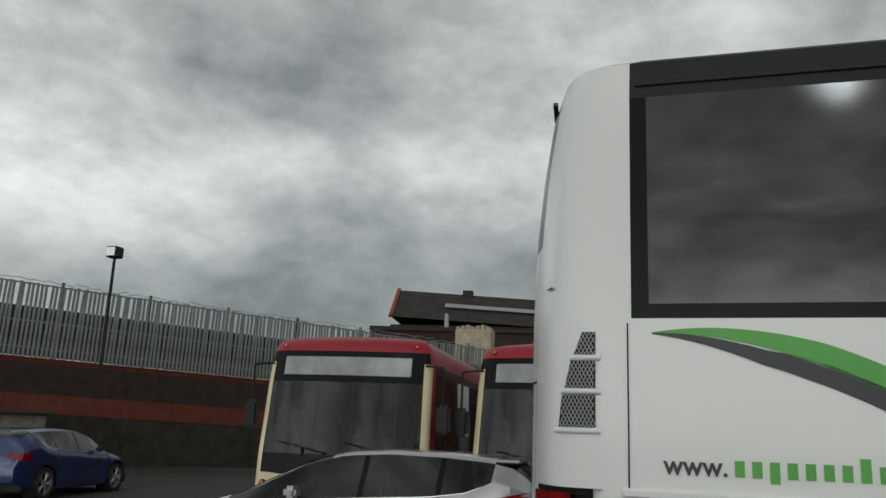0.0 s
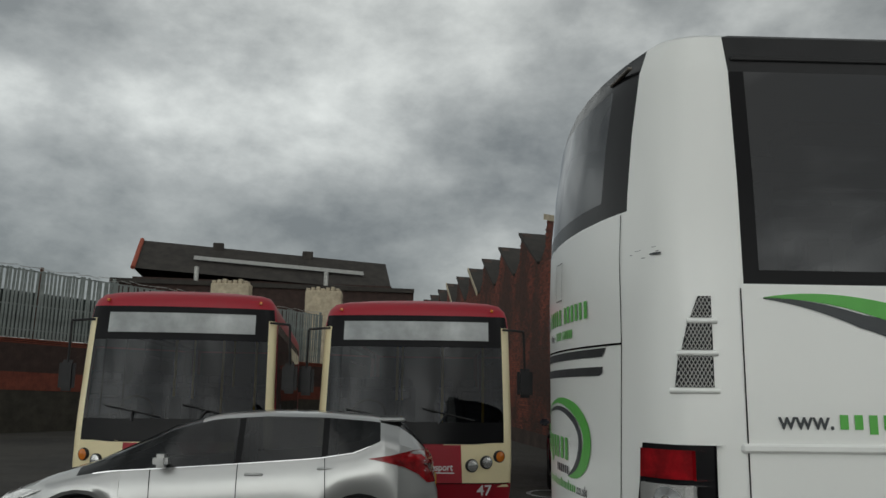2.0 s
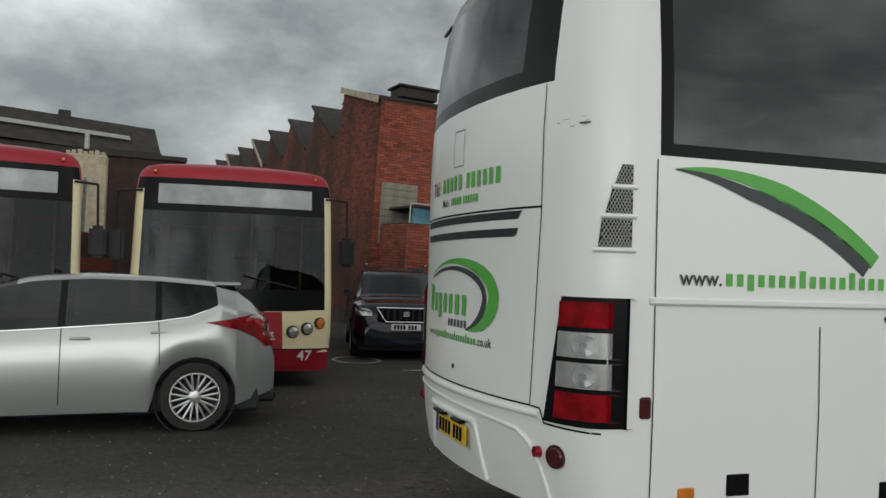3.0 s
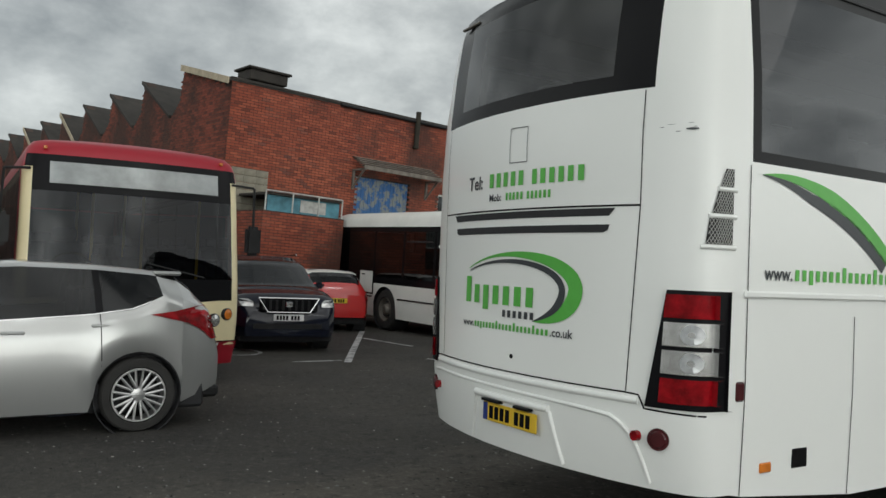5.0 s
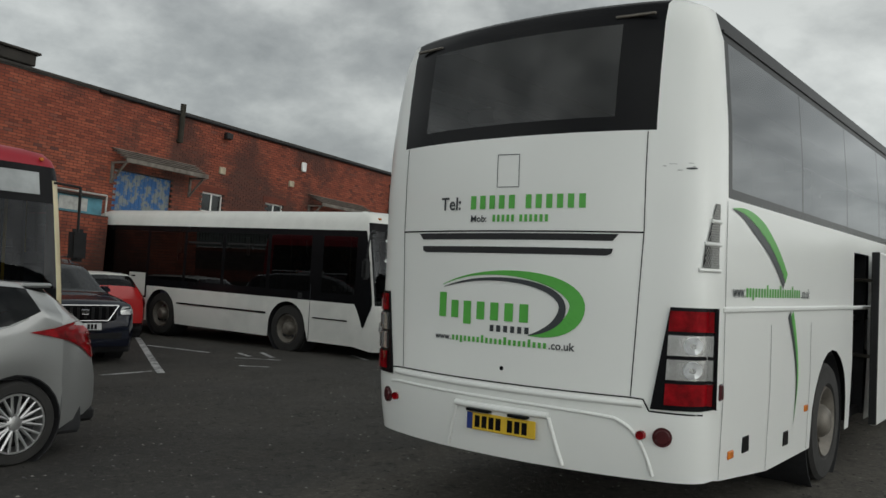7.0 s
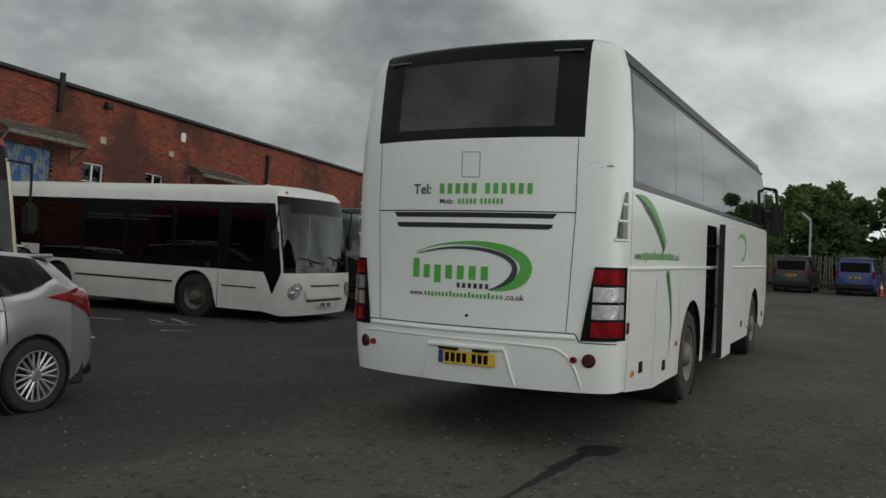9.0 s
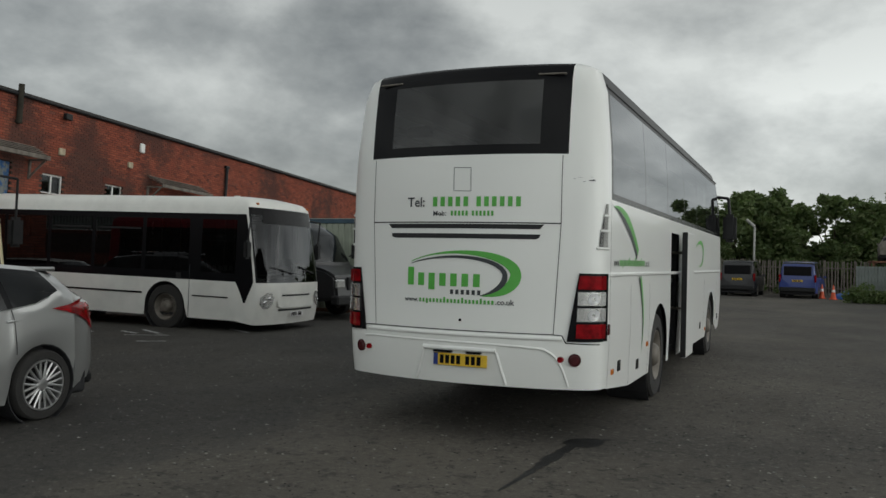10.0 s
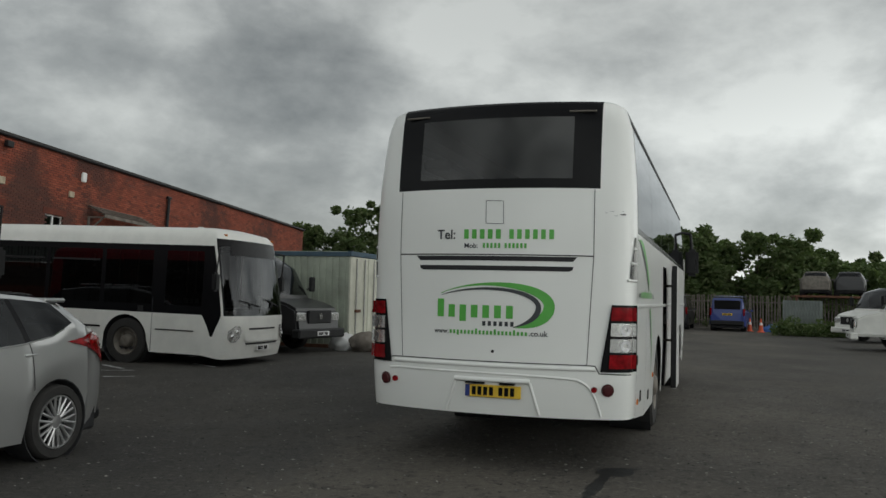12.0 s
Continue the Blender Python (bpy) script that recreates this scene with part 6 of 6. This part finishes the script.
for y in (0.02, 1.24):
    dr = part("door", box(0.0, 0.06, y, y + 1.18, 0.1, 2.55, 0.01), M_CONTEND, box_store)
    for yy in (0.35, 0.9):
        part("lock_bar", tube((0.09, y + yy, 0.12), (0.09, y + yy, 2.5), 0.02), M_GALV, dr)
    part("lock_handle", box(0.07, 0.13, y + 0.3, y + 0.6, 1.0, 1.08, 0.01), M_RUST, dr)
part("end_header", box(-0.05, 0.07, 0, 2.44, 2.56, 2.7, 0.01), M_CONTRAIL, box_store)


def box_van(m, label, mat, L=6.2, H=2.75, W=2.15, group=""):
    """A bonneted box van or minibus. Local y ahead, the rear at 0."""
    t = thing("minibus", m, label, "minibus", group)
    zs = [0.4, 0.7, 1.0, 1.35, 1.45, 2.15, 2.35, H - 0.2, H - 0.08, H - 0.02]
    w = W / 2
    nose = L - 0.95
    width = ([0.4, 1.0, 2.2, H - 0.2, H - 0.08, H - 0.02], [w - 0.02, w, w - 0.05, w - 0.1, w - 0.18, w - 0.4])
    s = Shell(zs, width, ([0.4, H], [0, 0.05]), ([0.4, 1.35, 2.2, H - 0.2, H], [nose, nose, nose - 0.5, nose - 0.75, nose - 1.0]), ([0, 0.8, 1], [0, 0.01, 0.08]), ([0, 0.5, 0.8, 0.93, 1.0], [0, 0.03, 0.09, 0.16, 0.28]),
              sorted(set([0.4, 1.6, 1.65, 2.9, 2.95, nose - 1.75, nose - 1.7, nose - 0.95] + arch_ys([1.3, nose - 0.35], 0.45))), ([0, L], [0.42, 0.42]), [1.3, nose - 0.35], 0.45, 1.2)

    def region(kind, lo, hi, z0, z1, side):
        if kind == "f" and hi <= 0.94 and z0 >= 1.44 and z1 <= 2.36:
            return "windscreen"
        if kind == "s" and z0 >= 1.34 and z1 <= 2.16 and lo > 0.3 and hi < 50 and hi <= nose - 0.9:
            return "side_window"
        return "body"

    for nm, data in s.build(region).items():
        part(nm, data, {"windscreen": M_CARGLASS, "side_window": M_CARGLASS}.get(nm, mat), t, "", 40)
    bn = bmesh.new()
    pr = [(nose - 0.3, 1.42), (nose + 0.5, 1.25), (nose + 0.82, 1.1), (nose + 0.9, 0.5), (nose - 0.3, 0.5)]
    a = [bn.verts.new((-w * 0.88, y, z)) for y, z in pr]
    c = [bn.verts.new((w * 0.88, y, z)) for y, z in pr]
    bn.faces.new(a)
    bn.faces.new(c[::-1])
    for i in range(5):
        bn.faces.new((a[i], a[(i + 1) % 5], c[(i + 1) % 5], c[i]))
    bmesh.ops.bevel(bn, geom=list(bn.edges), offset=0.07, segments=2, affect="EDGES")
    part("bonnet", bn, mat, t, "", 40)
    part("grille", box(-0.5, 0.5, nose + 0.82, nose + 0.9, 0.75, 1.08, 0.02), M_PLASTIC, t)
    part("badge", lathe([(0.0, 0.07), (0.02, 0.08), (0.02, 0.0)], 18), M_CHROME, t, "", 0, pose(0, nose + 0.9, 0.93, 0, 0, 90))
    part("bumper", box(-w * 0.95, w * 0.95, nose + 0.75, nose + 1.0, 0.38, 0.62, 0.04), M_PLASTIC if mat is M_GREYVAN else mat, t)
    plate(t, pose(0, nose + 1.005, 0.5, 0, 0, 180), M_PLATEWHITE)
    part("cabin_lining", box(-w * 0.8, w * 0.8, 0.3, nose - 0.6, 0.5, 1.3), M_DARK, t)
    for sd in (1, -1):
        part("headlamp", box(sd * 0.75 - 0.17, sd * 0.75 + 0.17, nose + 0.78, nose + 0.88, 0.8, 1.02, 0.03), M_CLEARLENS, t)
        part("mirror", box(-0.09, 0.09, -0.06, 0.06, -0.2, 0.2, 0.03), M_PLASTIC, t, "", 0, pose(sd * (w + 0.16), nose - 0.25, 1.75))
        part("mirror_arm", tube((sd * w, nose - 0.3, 1.6), (sd * (w + 0.16), nose - 0.25, 1.7), 0.02), M_PLASTIC, t)
        for y in (1.3, nose - 0.55):
            heavy_wheel(t, sd * (w - 0.01), y, 0.4, 0.24, sd)
    return t


box_van(vehicle_pose(-7.6, 11.6, 0.99, -0.12, 6.2), "dark grey bonneted van parked between bus and container", M_GREYVAN, H=2.5)
box_van(vehicle_pose(6.35, 25.4, -0.99, 0.06, 6.6), "white bonneted minibus parked by the scrub", M_BUSWHITE, 6.6, 2.8, group="white minibuses")
box_van(vehicle_pose(7.1, 31.8, -0.85, -0.5, 6.2), "older white van parked behind the minibus", M_BUSWHITE, 6.2, 2.3, group="white minibuses")

# ---- far end: palisade, scrub, cones, tarpaulin ----
far_fence = thing("palisade_fence", pose(-5.0, 48.5, 0, 0, 0, -10), "weathered grey palisade fence in front of trees", "fence")
pale = box(-0.035, 0.035, -0.012, 0.012, 0.0, 2.05)
pm2 = bpy.data.meshes.new("pale")
pale.to_mesh(pm2)
pale.free()
pm2.materials.append(M_TIMBER)
for i in range(110):
    part("pale", pm2, None, far_fence, "", 0, pose(i * 0.165, 0, rng.uniform(-0.05, 0.05), 0, rng.uniform(-2, 2), 0))
for z in (0.4, 1.6):
    part("rail", box(0, 18.1, 0.015, 0.06, z, z + 0.06), M_TIMBER, far_fence)
hut = thing("corrugated_screen", pose(4.95, 38.0, 0, 0, 0, -10), "grey corrugated steel screen by the scrub", "fence")
part("sheet", box(0, 1.85, 0.05, 0.08, 0, 1.75), M_PALISADE, hut)
rib = None
for i in range(13):
    rib = part("rib", rib.data if rib else box(0, 0.08, 0, 0.05, 0, 1.75, 0.01), M_PALISADE, hut, "", 0, pose(i * 0.14, 0, 0))


def cone(x, y):
    t = thing("traffic_cone", pose(x, y, 0), "orange traffic cone with a white band", "cone", "traffic cones")
    M_OR = M_CONEOR
    part("base", box(-0.2, 0.2, -0.2, 0.2, 0, 0.04, 0.01), M_OR, t)
    part("cone", tube((0, 0, 0.04), (0, 0, 0.75), 0.14, None, 14, 0.025), M_OR, t)
    part("white_band", tube((0, 0, 0.38), (0, 0, 0.52), 0.088, None, 14, 0.066), M_PLATEWHITE, t)


M_CONEOR = plain("orange_plastic", (0.6, 0.09, 0.03), 0.5)
cone(3.5, 41.6)
cone(4.03, 40.5)
tp = bmesh.new()
bmesh.ops.create_icosphere(tp, subdivisions=3, radius=0.5)
for v in tp.verts:
    v.co = Vector((v.co.x * 1.5, v.co.y * 0.9, max(0, v.co.z * 0.8 + 0.12 * noise.noise(v.co * 4))))
tarp = part("tarpaulin", tp, plain("blue_tarpaulin", (0.03, 0.12, 0.4), 0.5), None, "", 40, pose(4.75, 41.6, 0))
tagged(tarp, "crumpled blue tarpaulin heap on the asphalt", "tarpaulin")
lp = thing("lamp_post", pose(-0.4, 49.5, 0), "leaning grey lamp post in front of trees", "lamp")
part("post", tube((0, 0, 0), (0.0, 0, 4.2), 0.07), M_GALV, lp)
part("lamp_head", tube((0, 0, 4.2), (-0.5, 0, 4.65), 0.1), M_GALV, lp)

# scrapped cars on a rack
rack = thing("steel_rack", pose(8.0, 46.0, 0), "dark steel rack carrying scrapped cars", "rack")
part("deck", box(-2.0, 2.0, -1.8, 1.8, 1.98, 2.1, 0.02), M_RUST, rack)
for x in (-1.9, 1.9):
    for y in (-1.7, 1.7):
        part("post", box(x - 0.06, x + 0.06, y - 0.06, y + 0.06, 0, 1.98), M_RUST, rack)
for x, mat in ((7.1, M_STEEL), (8.9, M_GREYVAN)):
    wreck, R, Y = car(pose(x, 44.3, 2.1, 0, 0, head(0.12, 1)), "scrap_car", "scrapped hatchback standing on a steel rack", "car", 3.72, 1.69, 1.1, [0.6, 3.05], 0.25, mat, MINI, (0.35, 0.95, 1.6, 1.95, 2.8))

# bags by the container
for x, y, sc, c2 in ((-7.6, 12.9, 0.3, M_PLATEWHITE), (-7.0, 12.9, 0.34, M_TIMBER), (-6.7, 13.1, 0.26, M_STONE)):
    bg = bmesh.new()
    bmesh.ops.create_icosphere(bg, subdivisions=3, radius=sc)
    for v in bg.verts:
        v.co = Vector((v.co.x * 1.2, v.co.y, max(-sc * 0.7, v.co.z * 0.85))) + Vector((1, 1, 1)) * 0.09 * noise.noise(v.co * 6 + Vector((x, y, 0)))
    ob = part("rubbish_bag", bg, c2, None, "", 60, pose(x, y, sc * 0.68))
    tagged(ob, "crumpled rubbish bag on the ground by the container", "bag", "rubbish bags")

# ---- trees ----
k = Mat("leaves")
isl = k.t.nodes.new("ShaderNodeNewGeometry").outputs["Random Per Island"]
k.put(Base_Color=k.ramp(isl, [(0.0, (0.06, 0.10, 0.03)), (0.5, (0.10, 0.145, 0.05)), (1.0, (0.16, 0.19, 0.08))]), Roughness=0.7)
lt = k.t
thru, blend = lt.nodes.new("ShaderNodeBsdfTranslucent"), lt.nodes.new("ShaderNodeMixShader")
thru.inputs[0].default_value = (0.10, 0.16, 0.04, 1)
blend.inputs[0].default_value = 0.4
lt.links.new(k.b.outputs[0], blend.inputs[1])
lt.links.new(thru.outputs[0], blend.inputs[2])
lt.links.new(blend.outputs[0], lt.nodes["Material Output"].inputs[0])
M_LEAF = k.m
M_BARK = plain("bark", (0.07, 0.055, 0.04), 0.9, vary=0.4, scale=8, bump=0.5)


def leaf_cloud(rng, centres, count, size):
    v, f = [], []
    for _ in range(count):
        c, r = centres[rng.randrange(len(centres))]
        d = Vector((rng.gauss(0, 1), rng.gauss(0, 1), rng.gauss(0, 1))).normalized() * r * rng.random() ** 0.4
        p = c + Vector((d.x, d.y, d.z * 0.85))
        a = Vector((rng.gauss(0, 1), rng.gauss(0, 1), rng.gauss(0, 0.6))).normalized()
        b2 = a.cross(Vector((rng.gauss(0, 1), rng.gauss(0, 1), rng.gauss(0, 1)))).normalized()
        s = size * rng.uniform(0.6, 1.4)
        n = len(v)
        v += [p - a * s, p + b2 * s * 0.45, p + a * s, p - b2 * s * 0.45]
        f.append((n, n + 1, n + 2, n + 3))
    return v, f


def tree(x, y, h, spread, seed, leaves=9000):
    rng = random.Random(seed)
    t = thing("tree", pose(x, y, 0), "dense dark green broadleaf tree behind the fence", "tree", "trees at the yard's end")
    tr = tube((0, 0, 0), (0.1, 0, h * 0.45), 0.16, None, 8, 0.1)
    centres = []
    for i in range(16):
        a, e2 = rng.uniform(0, math.tau), rng.uniform(0.25, 1.0)
        c = Vector((math.cos(a) * spread * rng.uniform(0.1, 0.9), math.sin(a) * spread * rng.uniform(0.1, 0.8), h * (0.22 + 0.68 * rng.random())))
        r = spread * rng.uniform(0.3, 0.5)
        c.z = min(c.z, h - r * 0.8)
        centres.append((c, r))
        tube((0.05, 0, h * 0.3), c, 0.06, tr, 6, 0.015)
        for _ in range(3):
            centres.append((c + Vector((rng.gauss(0, r), rng.gauss(0, r), rng.gauss(0, r * 0.6))), r * 0.4))
    part("trunk", tr, M_BARK, t)
    v, f = leaf_cloud(rng, centres, leaves, 0.19)
    me = bpy.data.meshes.new("crown")
    me.from_pydata(v, [], f)
    me.materials.append(M_LEAF)
    part("crown", me, None, t)
    return t


seed = 1
for x, y, h, sp in ((-6, 56, 6.6, 3.2), (-2.0, 53, 6.6, 3.0), (1.2, 54, 6.6, 3.2), (4.2, 54, 6.3, 3.0), (7.0, 55, 5.7, 3.0), (10, 58, 4.9, 2.8), (13.5, 62, 4.8, 3.0), (17, 64, 5.4, 3.2), (21, 66, 5.6, 3.4), (26, 66, 6, 3.4),
                    (-10, 60, 7, 3.4), (-14, 62, 7.2, 3.2), (-29.0, 49.5, 8.0, 1.8), (-25.6, 51.0, 8.6, 2.2), (-22.5, 52.0, 8.6, 2.2), (-19, 54, 7.6, 2.4)):
    tree(x, y, h, sp, seed, 15000 if x > -8 else 9000)
    seed += 1
# scrub along the far fence
rng = random.Random(5)
cs = [(Vector((rng.uniform(4.6, 8.0), rng.uniform(36.2, 37.8), rng.uniform(0.1, 0.6))), rng.uniform(0.25, 0.5)) for _ in range(36)] + [(Vector((rng.uniform(-3, 1.2), rng.uniform(46, 47.6), rng.uniform(0.1, 0.5))), rng.uniform(0.2, 0.45)) for _ in range(20)]
v, f = leaf_cloud(rng, cs, 6000, 0.09)
me = bpy.data.meshes.new("scrub")
me.from_pydata([p if p.z > 0 else Vector((p.x, p.y, 0.01)) for p in v], [], f)
me.materials.append(M_LEAF)
tagged(part("scrub", me, None, None), "low green scrub and weeds along the fence", "scrub", kind="stuff")
# backing woods beyond
cs = [(Vector((rng.uniform(-60, 70), rng.uniform(68, 80), rng.uniform(0.2, 3.6))), rng.uniform(1.5, 3.0)) for _ in range(150)]
cs += [(Vector((rng.uniform(-9, 26), rng.uniform(57, 64), rng.uniform(0.3, 2.6))), rng.uniform(1.0, 1.8)) for _ in range(110)]
v, f = leaf_cloud(rng, cs, 70000, 0.3)
me = bpy.data.meshes.new("woods")
me.from_pydata([p if p.z > 0 else Vector((p.x, p.y, 0.01)) for p in v], [], f)
me.materials.append(M_LEAF)
tagged(part("woods", me, None, None), "far dark green woods behind the yard", "woods", kind="stuff")

# ---- markings and stains on the asphalt ----
def mark(name, pts, half, mat, label, category, z=0.004):
    v, f = ribbon(lambda a, b2: Vector((a, b2, z)), pts, half)
    tagged(part(name, (v, f), mat, None), label, category, kind="structure")


mark("bay_line", [(-7.85, 2.74), (-9.6, 3.70), (-11.7, 4.86), (-13.4, 5.8)], [0.06] * 4, M_LINE, "worn white parking bay line", "road marking")
for a, b2 in (((-9.65, 5.58), (-9.04, 5.37)), ((-9.52, 6.03), (-8.67, 5.59)), ((-8.3, 7.27), (-7.5, 6.84)), ((-9.0, 5.0), (-8.3, 5.45)), ((-8.07, 1.9), (-8.1, 2.75)), ((-11.7, 4.95), (-9.95, 5.15)), ((-10.1, -10.45), (-11.9, -9.75)), ((-8.0, 4.3), (-7.6, 4.6))):
    mark("bay_line", [a, b2], [0.045] * 2, M_LINE, "worn white parking bay line", "road marking")
for cx, cy, rx, ry in ((-9.6, 1.5, 0.5, 0.4), (-8.6, -8.7, 0.6, 0.35)):
    mark("painted_ring", [(cx + rx * math.cos(i * math.tau / 24), cy + ry * math.sin(i * math.tau / 24)) for i in range(25)], [0.035] * 25, M_LINE, "worn white painted ring on the asphalt", "road marking")
rng = random.Random(11)
st = bezier((0.98, -1.5), (1.03, -0.9), (1.02, -0.4), (1.06, 0.1), 26) + bezier((1.08, 0.15), (1.12, 0.32), (1.2, 0.46), (1.34, 0.56), 10)
mark("oil_stain", st, [(0.012 + 0.055 * min(1, i / 22) + (0.085 if 26 < i < 34 else 0)) * (1 if i < 32 else (37 - i) / 6) * rng.uniform(0.55, 1.3) for i in range(len(st))], M_OIL, "dark wet oil streak on the asphalt", "stain", 0.003)
# kerb at the wall's foot
kb = part("kerb", box(0, run, 0.25, 0.5, -0.6, 0.16, 0.02), M_GALV, None, "", 0, rw.matrix_basis.copy())
tagged(kb, "low worn concrete kerb at the wall's foot", "kerb", kind="structure")
# loose grit
k = Mat("grit")
k.put(Base_Color=k.ramp(k.t.nodes.new("ShaderNodeNewGeometry").outputs["Random Per Island"], [(0.0, 0.012), (0.62, 0.03), (0.7, 0.13), (1.0, (0.30, 0.29, 0.26))]), Roughness=0.9)
gv2, gf = [], []
for _ in range(9000):
    x, y = rng.uniform(-7, 7), rng.uniform(-7, 9)
    s2, a, h = rng.uniform(0.006, 0.022), rng.uniform(0, math.tau), rng.uniform(0.003, 0.008)
    n = len(gv2)
    for q2 in range(4):
        r2 = s2 * rng.uniform(0.6, 1.2)
        gv2.append((x + r2 * math.cos(a + q2 * math.pi / 2), y + 0.7 * r2 * math.sin(a + q2 * math.pi / 2), 0.0))
    gv2.append((x, y, h))
    gf += [(n, n + 1, n + 4), (n + 1, n + 2, n + 4), (n + 2, n + 3, n + 4), (n + 3, n, n + 4)]
me = bpy.data.meshes.new("loose_grit")
me.from_pydata(gv2, [], gf)
me.materials.append(k.m)
tagged(part("loose_grit", me, None, None), "loose stone chips and grit on the asphalt", "grit", kind="stuff")

# ---- single bricks of the facade beside the loading door ----
bb = box(0, 0.014, 0.0085, 0.2615, 0.0085, 0.0815)
BRICK = bpy.data.meshes.new("brick")
bb.to_mesh(BRICK)
bb.free()
BRICK.materials.append(M_BRICK)
for r in range(40, 57):
    y = -(0.135 if r % 2 else 0)
    while y < STRETCH[1]:
        if STRETCH[0] < y + 0.135 < STRETCH[1]:
            part("brick", BRICK, None, fw, "", 0, pose(rng.uniform(-0.004, 0.003), y, r * 0.09))
        y += 0.27
